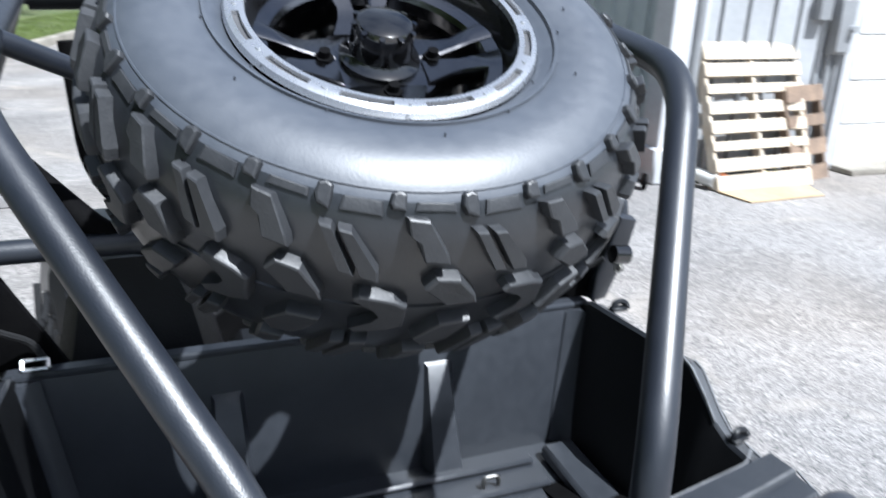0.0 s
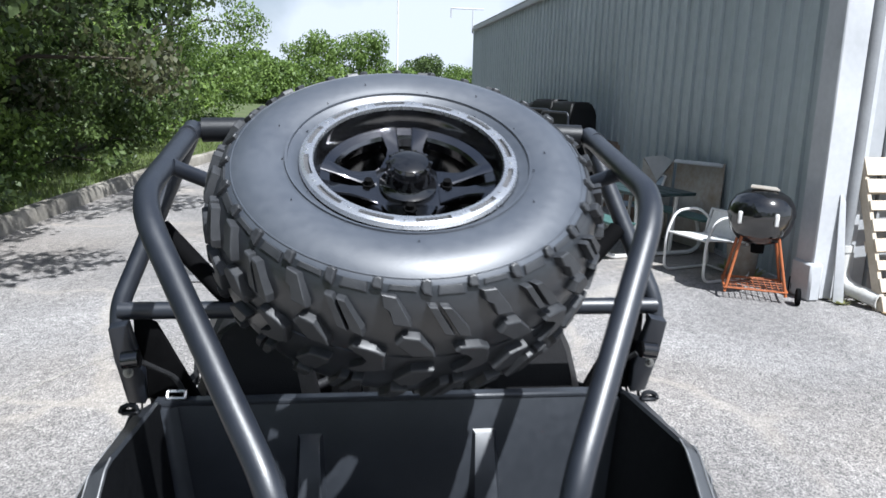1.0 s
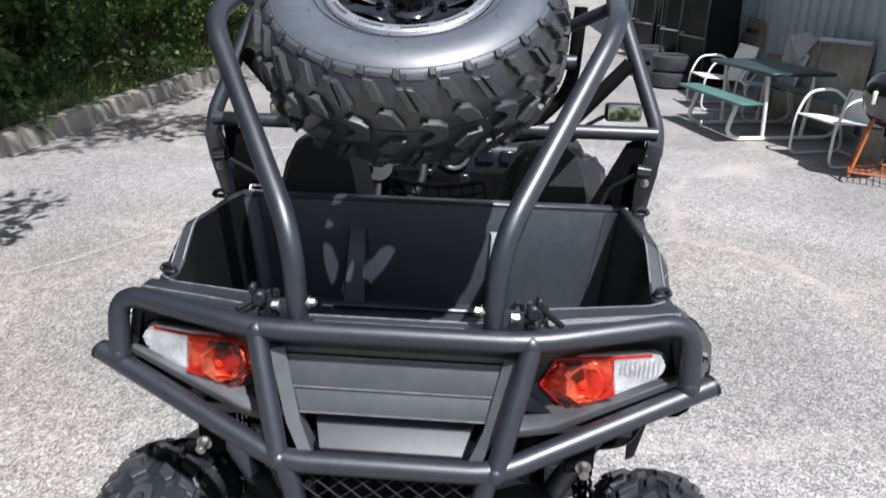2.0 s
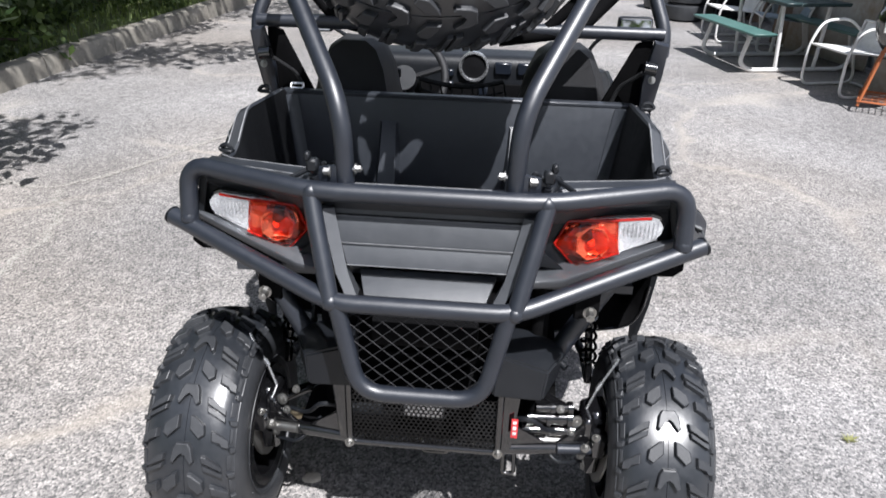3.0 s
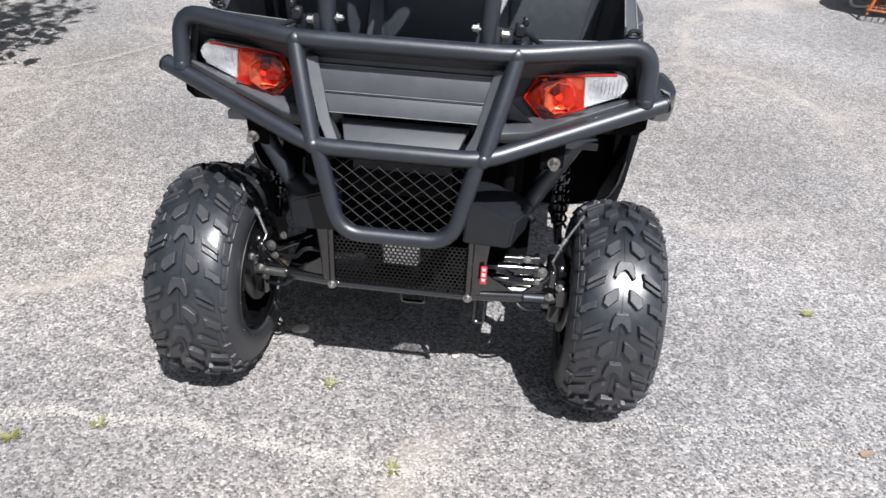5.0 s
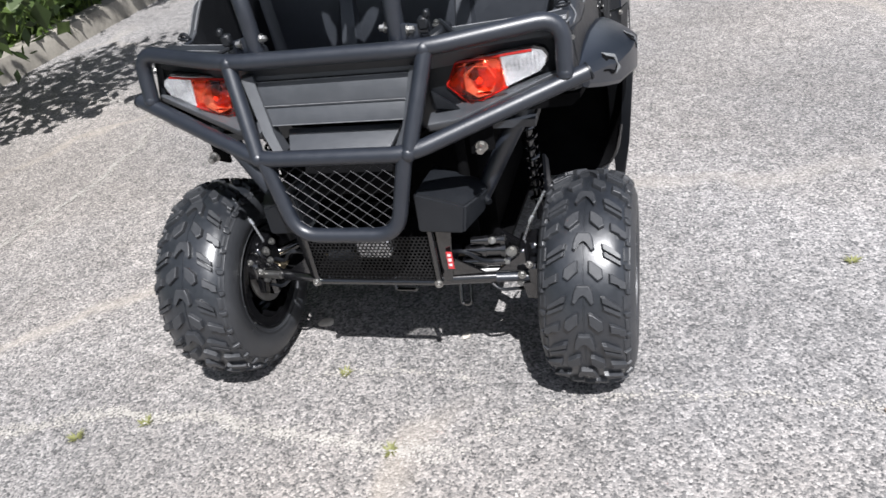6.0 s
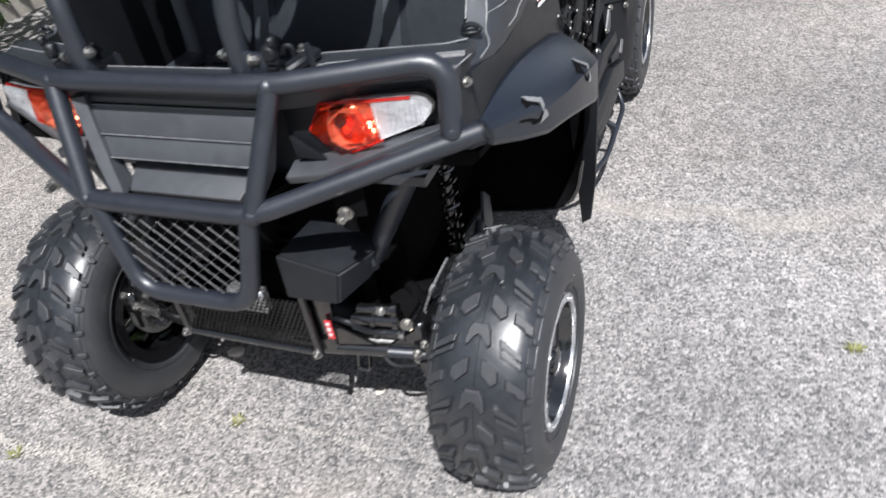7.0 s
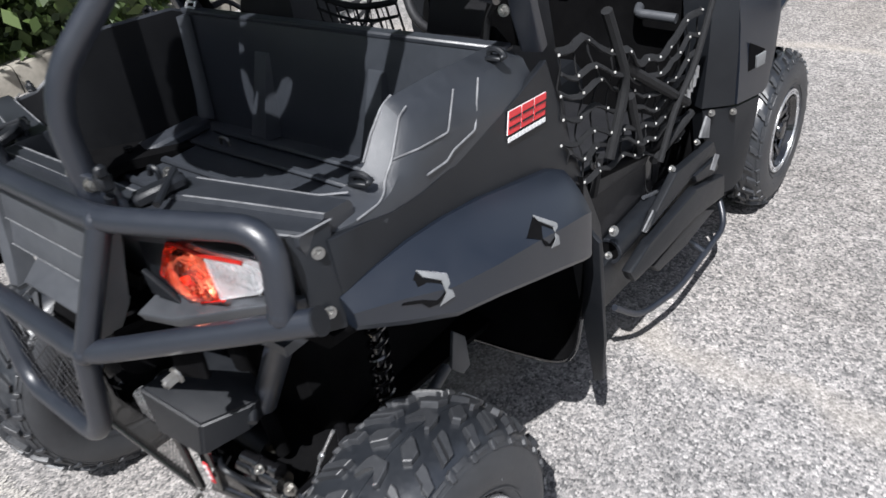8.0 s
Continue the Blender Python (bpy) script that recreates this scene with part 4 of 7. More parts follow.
# cargo bed
bed = part("cargo_bed", slabbed([(-0.47, 0.18, 0.830), (0.47, 0.18, 0.830), (0.47, 0.74, 0.826), (-0.47, 0.74, 0.826)], 0.02), M_LINER, car, "empty black plastic cargo bed")
front = part("front_wall", slabbed([(-0.515, 0.772, 1.098), (-0.46, 0.718, 0.82), (0.46, 0.718, 0.82), (0.515, 0.772, 1.098)], 0.016, 0.003), M_LINER, bed)
part("wall_lip", boxed((0, 0.784, 1.097), (1.03, 0.03, 0.014), 0.004), M_LINER, front)
part("rear_wall", slabbed([(0.225, 0.186, 1.04), (0.225, 0.182, 0.82), (-0.225, 0.182, 0.82), (-0.225, 0.186, 1.04)], 0.012, 0.003), M_LINER, bed)
for sg in (1, -1):
    part("rear_wall", slabbed(P(sg, (0.48, 0.300, 1.04), (0.455, 0.285, 0.82), (0.226, 0.240, 0.82), (0.226, 0.250, 1.04))[::sg], 0.012, 0.003), M_LINER, bed)
for x in (-0.19, 0.19):
    bm = bmesh.new()
    loft(bm, [[(x - 0.028, 0.762, 1.03), (x + 0.028, 0.762, 1.03), (x + 0.02, 0.750, 1.02), (x - 0.02, 0.750, 1.02)],
              [(x - 0.034, 0.74, 0.92), (x + 0.034, 0.74, 0.92), (x + 0.024, 0.712, 0.92), (x - 0.024, 0.712, 0.92)],
              [(x - 0.04, 0.72, 0.83), (x + 0.04, 0.72, 0.83), (x + 0.028, 0.675, 0.83), (x - 0.028, 0.675, 0.83)]])
    part("wall_rib", bm, M_LINER, front)
for y, w in ((0.40, 0.36), (0.50, 0.36), (0.60, 0.36), (0.67, 0.36)):
    part("floor_ridge", boxed((0, y, 0.834), (2 * w, 0.022, 0.012), 0.005), M_LINER, bed)
for sg in (1, -1):
    part("floor_pad", boxed((sg * 0.415, 0.56, 0.842), (0.07, 0.24, 0.03), 0.008), M_LINER, bed)
    part("floor_hook", tubed(P(sg, (0.235, 0.62, 0.832), (0.235, 0.62, 0.852), (0.265, 0.62, 0.852), (0.265, 0.62, 0.832)), 0.004, 0.008, 8), M_STEEL, bed)
    bm = bmesh.new()
    secs = []
    for y, zt, xi, p2, p3, p4 in ((0.215, 1.046, 0.505, (0.526, 1.032), (0.536, 1.017), (0.5415, 0.994)), (0.30, 1.047, 0.510, (0.536, 1.034), (0.562, 1.018), (0.5675, 0.995)), (0.352, 1.048, 0.512, (0.540, 1.036), (0.567, 1.020), (0.5735, 0.996)),
                                  (0.384, 1.062, 0.512, (0.546, 1.038), (0.562, 1.024), (0.5735, 0.994)), (0.412, 1.094, 0.509, (0.545, 1.059), (0.562, 1.046), (0.5735, 1.005)), (0.453, 1.130, 0.506, (0.536, 1.112), (0.565, 1.063), (0.5740, 1.020)),
                                  (0.474, 1.133, 0.505, (0.534, 1.120), (0.567, 1.063), (0.5745, 1.028)), (0.520, 1.131, 0.503, (0.537, 1.113), (0.571, 1.062), (0.5760, 1.030)), (0.583, 1.128, 0.500, (0.541, 1.104), (0.570, 1.058), (0.5750, 1.036)),
                                  (0.646, 1.123, 0.499, (0.543, 1.099), (0.568, 1.052), (0.5735, 1.034)), (0.74, 1.117, 0.497, (0.538, 1.100), (0.568, 1.045), (0.5735, 1.015)), (0.79, 1.095, 0.500, (0.538, 1.080), (0.568, 1.022), (0.5735, 0.992))):
        back = 0.5735 - max(p4[0], 0.5415) if y < 0.34 else 0.0
        secs.append(P(sg, (xi, y, zt - 0.006), (xi + 0.005, y, zt), (p2[0], y, p2[1]), (p3[0], y, p3[1]), (p4[0], y, p4[1]), (p4[0], y, 0.96), (0.54 - back, y, 0.96), (0.46, y, 0.822), (0.45, y, 0.822)))
    loft(bm, secs)
    # inner faces take the darker colour that stands in for shade
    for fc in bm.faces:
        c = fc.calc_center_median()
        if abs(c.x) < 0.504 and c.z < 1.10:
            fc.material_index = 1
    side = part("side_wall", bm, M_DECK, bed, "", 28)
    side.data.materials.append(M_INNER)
    side.data.materials.append(M_TAIL)
    # the ramp's slope gets a paler colour in place of its sun sheen
    for fc in side.data.polygons:
        if fc.material_index == 0 and 0.36 < fc.center.y < 0.46 and 0.512 < abs(fc.center.x) < 0.546 and fc.center.z > 1.03:
            fc.material_index = 2
    # pale edges, wear and sun glints put into the colour: the inner rim of the ramp, its outer rim down to the deck,
    # and two stepped lines on the slope
    for pts, r in (([(0.5075, 0.474, 1.134), (0.509, 0.448, 1.126), (0.511, 0.412, 1.095), (0.514, 0.384, 1.063)], 0.0020),
                   ([(0.536, 0.474, 1.1205), (0.538, 0.453, 1.1125), (0.547, 0.412, 1.0600), (0.550, 0.386, 1.0375), (0.560, 0.372, 1.0290), (0.566, 0.352, 1.0225), (0.564, 0.305, 1.0195)], 0.0018),
                   ([(0.5425, 0.581, 1.1050), (0.5725, 0.520, 1.0620), (0.5665, 0.453, 1.0635), (0.548, 0.414, 1.0610)], 0.0018),
                   ([(0.5445, 0.646, 1.0995), (0.5760, 0.583, 1.0380), (0.5775, 0.520, 1.0310), (0.5765, 0.503, 1.0200), (0.5755, 0.453, 1.0200)], 0.0020)):
        part("pale_edge", tubed(P(sg, *pts), r, 0.006, 6, 2), M_PALE_EDGE, side, "pale edge, worn and catching the sun")
    # rounded corner between the side and the front wall
    bm = bmesh.new()
    secs = []
    for z, xi, yf in ((0.832, 0.452, 0.716), (0.93, 0.470, 0.736), (1.03, 0.487, 0.755), (1.092, 0.498, 0.766)):
        xc, yc, r = xi - 0.034, yf - 0.034, 0.034
        arc = [(xc + r * math.cos(a), yc + r * math.sin(a), z) for a in (0.0, 0.31, 0.63, 0.94, 1.26, 1.571)]
        secs.append(P(sg, *arc, (xi + 0.004, yf + 0.004, z)))
    loft(bm, secs)
    part("corner_bend", bm, M_LINER, front, "", 50)


part("pale_edge", tubed([(-0.215, 0.1745, 1.0495), (0.215, 0.1745, 1.0495)], 0.0022, 0, 5), M_PALE_EDGE, deck, "pale edge, worn and catching the sun")
part("pale_edge", tubed([(-0.205, 0.146, 1.0525), (0.205, 0.146, 1.0525)], 0.0012, 0, 5), M_PALE_EDGE, deck, "pale edge, worn and catching the sun")
for sg in (1, -1):
    part("pale_edge", tubed(P(sg, *[(x, bed_edge(x) - 0.003, 1.0495) for x in (0.265, 0.36, 0.44, 0.50)], (0.535, 0.325, 1.048)), 0.0019, 0.01, 5, 2), M_PALE_EDGE, deck, "pale edge, worn and catching the sun")
    part("pale_edge", tubed(P(sg, *[(x, tail_y(x) + (bed_edge(x) - tail_y(x)) * 0.52, 1.0528) for x in (0.30, 0.40, 0.48, 0.553)]), 0.0016, 0, 5), M_PALE_EDGE, deck, "pale edge, worn and catching the sun")
    part("pale_edge", tubed(P(sg, *[(x, tail_y(x) + 0.004, 1.0445) for x in (0.44, 0.50, 0.551)], (0.562, 0.262, 1.046)), 0.0018, 0.005, 5, 2), M_PALE_EDGE, deck, "pale edge, worn and catching the sun")


def tie_hook(at, rz, parent):
    """A small black hook that sits on the bed's rim."""
    m = pose(*at, 0, 0, rz)
    bm = bmesh.new()
    box(bm, (0, 0, 0.004), (0.034, 0.018, 0.008), 0.002)
    tube(bm, [(-0.012, 0, 0.006), (-0.010, 0, 0.017), (0.004, 0, 0.020), (0.016, 0, 0.014), (0.020, 0, 0.006)], 0.0055, 0.006, 8)
    box(bm, (0.018, 0, 0.008), (0.010, 0.018, 0.010), 0.003)
    bmesh.ops.transform(bm, matrix=m, verts=bm.verts)
    return part("tie_hook", bm, M_PLAST, parent)


for sg in (1, -1):
    tie_hook((sg * 0.540, 0.705, 1.108), 0 if sg > 0 else 180, bed)
    tie_hook((sg * 0.532, 0.352, 1.045), 15 if sg > 0 else 165, bed)

# side panels, flares, mud flaps
for sg in (1, -1):
    body = part("side_panel", slabbed(P(sg, (0.566, 0.245, 1.022), (0.580, 0.235, 0.92), (0.594, 0.60, 0.86), (0.608, 0.90, 0.60), (0.604, 0.955, 0.55), (0.596, 0.955, 0.64), (0.580, 0.866, 0.890), (0.572, 0.815, 1.072), (0.5735, 0.71, 1.040), (0.5755, 0.55, 1.008), (0.5765, 0.44, 0.994), (0.574, 0.37, 1.000), (0.570, 0.31, 1.012))[::sg], 0.014, 0.003), M_PLAST, car, "black plastic rear side panel with a red badge")
    bm = bmesh.new()
    secs = []
    for y, (xt, zt), (xr, zr), (xl, zl), dy in ((0.230, (0.578, 0.935), (0.600, 0.914), (0.602, 0.892), 0), (0.300, (0.582, 0.943), (0.632, 0.903), (0.635, 0.864), 0), (0.376, (0.587, 0.947), (0.666, 0.886), (0.668, 0.838), 0),
                                                (0.460, (0.590, 0.942), (0.690, 0.882), (0.692, 0.828), 0), (0.550, (0.596, 0.930), (0.699, 0.870), (0.700, 0.800), 0), (0.640, (0.600, 0.904), (0.702, 0.850), (0.702, 0.768), 0.02),
                                                (0.705, (0.602, 0.878), (0.702, 0.836), (0.701, 0.742), 0.06), (0.745, (0.602, 0.856), (0.694, 0.818), (0.692, 0.722), 0.06)):
        bow = 0.006 * min(1.0, (y - 0.225) / 0.15)
        arc = [(xt + (xr - xt) * f + 4 * bow * f * (1 - f) * 0.7, y + dy * (1 - f), zt + (zr - zt) * f + 4 * bow * f * (1 - f) * 0.7) for f in (0, 0.12, 0.3, 0.5, 0.7, 0.88, 1.0)]
        arc += [(xl, y, zl)]
        secs.append(P(sg, (xt - 0.05, y + dy, zt - 0.006), *arc, (xl - 0.005, y, zl - 0.010), (xl - 0.02, y, zl - 0.006), (xr - 0.03, y, zr - 0.02)))
    loft(bm, secs)
    flare = part("fender_flare", bm, M_FENDER, body, "smooth dark fender flare with two chevron marks", 26)
    skin = BVHTree.FromPolygons([v.co for v in flare.data.vertices], [tuple(f.vertices) for f in flare.data.polygons])
    for (xa, ya, za), tl in (((0.645, 0.352, 0.902), 0), ((0.690, 0.600, 0.868), -9)):
        # chevron mark with a dark recess before it
        n = Vector((sg * 0.76, -0.08, 0.65)).normalized()
        along_ = Vector((0, 1, -0.12 if tl == 0 else -0.3)).normalized()
        up = n.cross(along_) * (1 if n.cross(along_).z > 0 else -1)
        c0 = Vector((sg * xa, ya, za))

        def q(a, b, o=0.0030):
            """A point on the flare's skin, lifted by o."""
            p = c0 + along_ * a + up * b
            hit, normal, _, _ = skin.ray_cast(p + n * 0.06, -n, 0.12)
            return (hit if hit else p) + n * o
        shape = [q(-0.012, 0.030), q(0.026, 0.000), q(0.022, -0.036), q(-0.004, -0.036), q(0.011, -0.024), q(0.013, -0.004), q(-0.010, 0.016)]
        part("chevron_mark", slabbed(shape, 0.0022, 0.0005), M_SILVER, flare, "silver-grey chevron")
        part("recess", slabbed([q(a, b, 0.0010) for a, b in ((-0.060, -0.002), (-0.013, 0.028), (-0.008, 0.012), (0.013, -0.004), (0.011, -0.026), (-0.004, -0.032), (-0.020, -0.028), (-0.030, -0.016))], 0.0012), M_DARK, flare)
        part("pale_edge", tubed([q(-0.012, 0.030, 0.003), q(0.026, 0.000, 0.003), q(0.022, -0.036, 0.003)], 0.0016, 0.002, 5, 2), M_ALU, flare)
    # mud flap and inner liner
    flap = part("mud_flap", slabbed(P(sg, (0.60, 0.80, 0.80), (0.688, 0.795, 0.72), (0.668, 0.84, 0.42), (0.648, 0.865, 0.27), (0.622, 0.868, 0.25), (0.612, 0.85, 0.45))[::sg], 0.010, 0.002), M_PLAST, body, "black plastic mud flap")
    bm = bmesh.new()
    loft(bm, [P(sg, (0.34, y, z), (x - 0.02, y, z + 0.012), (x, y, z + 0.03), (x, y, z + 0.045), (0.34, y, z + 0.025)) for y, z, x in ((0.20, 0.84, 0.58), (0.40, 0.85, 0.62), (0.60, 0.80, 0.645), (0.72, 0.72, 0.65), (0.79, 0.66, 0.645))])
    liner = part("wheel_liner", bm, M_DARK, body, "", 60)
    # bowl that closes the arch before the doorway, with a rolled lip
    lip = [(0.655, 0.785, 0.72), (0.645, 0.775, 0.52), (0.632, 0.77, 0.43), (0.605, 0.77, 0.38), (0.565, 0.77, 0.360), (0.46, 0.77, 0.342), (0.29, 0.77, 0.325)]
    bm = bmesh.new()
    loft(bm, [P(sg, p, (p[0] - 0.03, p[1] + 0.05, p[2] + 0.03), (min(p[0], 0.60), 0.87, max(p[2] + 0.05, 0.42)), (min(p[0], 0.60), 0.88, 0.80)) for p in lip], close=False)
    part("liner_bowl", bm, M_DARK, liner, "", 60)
    part("liner_lip", tubed(P(sg, *lip[1:]), 0.005, 0.03, 8), M_GLOSS, liner)
    # badge on the side: three slanted red blocks with a pale edge and two dark slots each, over a row of tiny pale bars
    def b(y, z, o):
        return Vector((sg * (0.5725 + (1.06 - z) * 0.05 + o), y, z - (y - 0.66) * 0.10))
    for k in range(3):
        y0 = 0.664 + k * 0.041
        for o, gcol, g in ((0.0030, M_TAG, 0.0009), (0.0046, M_REDTAG, 0.0)):
            sh = [b(y0 + a + c * 0.32, 0.992 + c, o) for a, c in ((-g, -g), (0.036 + g, -g), (0.036 + g, 0.039 + g), (-g, 0.039 + g))]
            part("badge_bar", slabbed(sh[::-sg], 0.002), gcol, body, "slanted red badge block" if g == 0.0 else "pale badge edge")
        for c in (0.010, 0.0245):
            sh = [b(y0 + a + e * 0.32, 0.992 + e, 0.0060) for a, e in ((0.000, c), (0.036, c), (0.036, c + 0.0032), (0.000, c + 0.0032))]
            part("badge_slot", slabbed(sh[::-sg], 0.002), M_PLAST, body)
    for k in range(11):
        y0 = 0.662 + k * 0.0112
        part("badge_strip", slabbed([b(y0, 0.978, 0.004), b(y0 + 0.008, 0.978, 0.004), b(y0 + 0.010, 0.986, 0.004), b(y0 + 0.002, 0.986, 0.004)][::-sg], 0.002), M_TAG, body)

# roll bars
for sg in (1, -1):
    up = (0.400, 0.425, 1.590) if sg > 0 else (0.432, 0.465, 1.578)
    bar = part("roll_bar", tubed(P(sg, (0.182, 0.118, 1.04), (0.186, 0.118, 1.235), up, (0.442, 0.935, 1.662)), R, 0.085, 14), M_TUBE, car, "bent black roll bar tube")
    part("hoop", tubed(P(sg, (0.438, 0.86, 1.655), (0.448, 0.955, 1.655), (0.578, 0.800, 1.305), (0.576, 0.785, 1.240)), R * 0.95, 0.06, 14), M_TUBE, bar)
    part("strut", tubed(P(sg, (0.424, 0.650, 1.612), (0.330, 0.72, 1.560)), R * 0.72, 0, 12), M_TUBE, bar)
    part("carrier_tube", tubed(P(sg, (0.36, 0.80, 1.60), (0.352, 0.80, 1.40), (0.235, 0.79, 1.285)), R * 0.8, 0.06, 12), M_DARK, bar)
    part("diagonal", tubed(P(sg, (0.50, 0.86, 1.46), (0.34, 0.80, 1.30), (0.12, 0.78, 1.27)), R * 0.95, 0.05, 12), M_DARK, bar)
    part("sleeve", tubed(P(sg, (0.425, 0.945, 1.660), (0.335, 0.955, 1.662)), R * 1.3, 0, 14), M_PLAST, bar, "ribbed rubber sleeve")
    # hinge plates and latch at the foot of the hoop
    part("hinge_plate", slabbed(P(sg, (0.585, 0.74, 1.275), (0.545, 0.735, 1.285), (0.530, 0.775, 1.16), (0.535, 0.79, 1.09), (0.575, 0.80, 1.09), (0.582, 0.76, 1.20))[::sg], 0.022, 0.004), M_TUBE, bar)
    bm = bmesh.new()
    drum(bm, (sg * 0.52, 0.715, 1.222), (sg * 0.552, 0.715, 1.218), 0.018, 16)
    part("latch", bm, M_GLOSS, bar)
    part("gusset", slabbed(P(sg, (0.548, 0.785, 1.29), (0.505, 0.79, 1.27), (0.425, 0.81, 1.09), (0.56, 0.82, 1.09))[::sg], 0.012, 0.003), M_DARK, bar)
    bolt(bar, (sg * 0.548, 0.733, 1.185), (0.1 * sg, -1, 0.2), 0.007)
    part("chain_strap", tubed(P(sg, (0.525, 0.75, 1.20), (0.47, 0.79, 1.15), (0.45, 0.80, 1.09)), 0.006, 0.02, 8), M_STRAP, bar)
    # foot clamp, bolts and wing screw
    part("foot_bracket", slabbed(P(sg, (0.198, 0.105, 1.115), (0.198, 0.105, 1.05), (0.262, 0.125, 1.05), (0.256, 0.12, 1.10))[::sg], 0.012, 0.003), M_TUBE, bar)
    bm = bmesh.new()
    box(bm, (sg * 0.252, 0.115, 1.110), (0.026, 0.022, 0.03), 0.005)
    box(bm, (sg * 0.262, 0.113, 1.130), (0.014, 0.018, 0.02), 0.004, pose(0, 0, 0))
    tube(bm, [(sg * 0.250, 0.115, 1.085), (sg * 0.245, 0.118, 1.06)], 0.009, 0, 8)
    part("wing_screw", bm, M_PLAST, bar)
    bolt(bar, (sg * 0.212, 0.112, 1.098), (sg, 0, 0), 0.0085, h=0.012)
    bolt(bar, (sg * 0.160, 0.115, 1.106), (-sg, 0, 0), 0.008, h=0.010)
    bm = bmesh.new()
    drum(bm, (sg * 0.155, 0.115, 1.106), (sg * 0.212, 0.113, 1.098), 0.005, 8)
    part("cross_bolt", bm, M_STEEL, bar)
cross = part("crossbar", tubed([(-0.575, 0.790, 1.298), (0.575, 0.790, 1.298)], R * 0.9, 0, 14), M_TUBE, car)
carrier = part("wheel_carrier", tubed([(-0.358, 0.79, 1.47), (0.358, 0.79, 1.47)], R * 0.9, 0, 12), M_TUBE, car)
part("carrier_plate", boxed((0, 0.66, 1.44), (0.24, 0.30, 0.012), 0.003, None), M_TUBE, carrier)
part("top_tube", tubed([(-0.44, 0.945, 1.660), (0.44, 0.945, 1.660)], R * 0.9, 0, 12), M_TUBE, carrier)

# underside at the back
# engine and plates in near-black, which paints in the shade under the tail
engine = part("engine_block", boxed((0, 0.60, 0.585), (0.60, 0.56, 0.44), 0.03), M_DARK, car, "near-black engine and gearbox")
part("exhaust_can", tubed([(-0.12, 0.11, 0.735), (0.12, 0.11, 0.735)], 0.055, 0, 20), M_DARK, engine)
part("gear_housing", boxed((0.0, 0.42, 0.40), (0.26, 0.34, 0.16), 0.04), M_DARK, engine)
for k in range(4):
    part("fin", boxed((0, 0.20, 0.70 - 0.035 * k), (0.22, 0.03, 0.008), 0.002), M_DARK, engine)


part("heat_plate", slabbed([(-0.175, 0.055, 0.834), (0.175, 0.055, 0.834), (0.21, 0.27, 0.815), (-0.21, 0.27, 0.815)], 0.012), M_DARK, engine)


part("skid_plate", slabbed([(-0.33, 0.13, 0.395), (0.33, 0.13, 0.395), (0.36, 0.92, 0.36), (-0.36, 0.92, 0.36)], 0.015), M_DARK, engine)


def guard_box(sg):
    """Angled plastic cover beside the mesh."""
    bm = bmesh.new()
    front = [bm.verts.new(p) for p in P(sg, (0.165, 0.050, 0.702), (0.225, 0.165, 0.690), (0.330, 0.165, 0.645), (0.288, 0.078, 0.646))]
    low = [bm.verts.new(p) for p in P(sg, (0.160, 0.050, 0.585), (0.278, 0.062, 0.572), (0.318, 0.150, 0.585))]
    back = [bm.verts.new(p) for p in P(sg, (0.18, 0.20, 0.70), (0.325, 0.20, 0.65), (0.31, 0.20, 0.585), (0.18, 0.18, 0.575))]
    a, b_, c, d = front
    e, f, g = low
    i, j, k, m = back
    for fc in ((a, b_, c, d), (a, d, f, e), (d, c, g, f), (b_, a, i), (b_, i, j), (b_, j, c), (c, j, k, g), (g, k, m, f), (f, m, e), (e, m, i, a)):
        bm.faces.new(fc)
    bmesh.ops.bevel(bm, geom=bm.edges[:], offset=0.005, segments=2, affect="EDGES")
    return bm


for sg in (1, -1):
    cov = part("corner_cover", guard_box(sg), M_PLAST, car, "angular black plastic cover", 25)
    part("hose_nipple", tubed(P(sg, (0.318, 0.165, 0.622), (0.334, 0.148, 0.614)), 0.009, 0, 10), M_PLAST, cov)
    bolt(car, (sg * 0.360, 0.055, 0.826), (0, -1, -0.1), 0.010, h=0.02)
    part("bracket", slabbed(P(sg, (0.33, 0.07, 0.86), (0.33, 0.065, 0.80), (0.385, 0.085, 0.80), (0.385, 0.09, 0.88))[::sg], 0.01, 0.002), M_DARK, car)


def perforated(x0, x1, z0, z1, y, pitch=0.0118, hole=0.0044):
    """A thin plate with staggered round holes."""
    bm = bmesh.new()
    row, z = 0, z0
    h = pitch * 0.866
    while z < z1:
        x = x0 + (pitch / 2 if row % 2 else 0)
        while x < x1:
            ro = [bm.verts.new((x + pitch / math.sqrt(3) * math.sin(math.pi / 3 * k), y, z + pitch / math.sqrt(3) * math.cos(math.pi / 3 * k))) for k in range(6)]
            ri = [bm.verts.new((x + hole * math.sin(math.pi / 3 * k), y, z + hole * math.cos(math.pi / 3 * k))) for k in range(6)]
            for k in range(6):
                bm.faces.new((ro[k], ro[(k + 1) % 6], ri[(k + 1) % 6], ri[k]))
            x += pitch
        z += h
        row += 1
    return bm


skid = part("heat_shield", perforated(-0.172, 0.172, 0.412, 0.56, 0.066), M_BIN, car, "gloss black perforated heat shield", 0)
part("shield_frame", tubed([(-0.183, 0.068, 0.60), (-0.183, 0.068, 0.408), (0.183, 0.068, 0.408), (0.183, 0.068, 0.60)], 0.009, 0.02, 10), M_GLOSS, skid)
bm = boxed((-0.005, 0.115, 0.50), (0.10, 0.03, 0.07), 0.006)
part("muffler_end", bm, M_ALU, skid, "bright muffler end behind the holes")
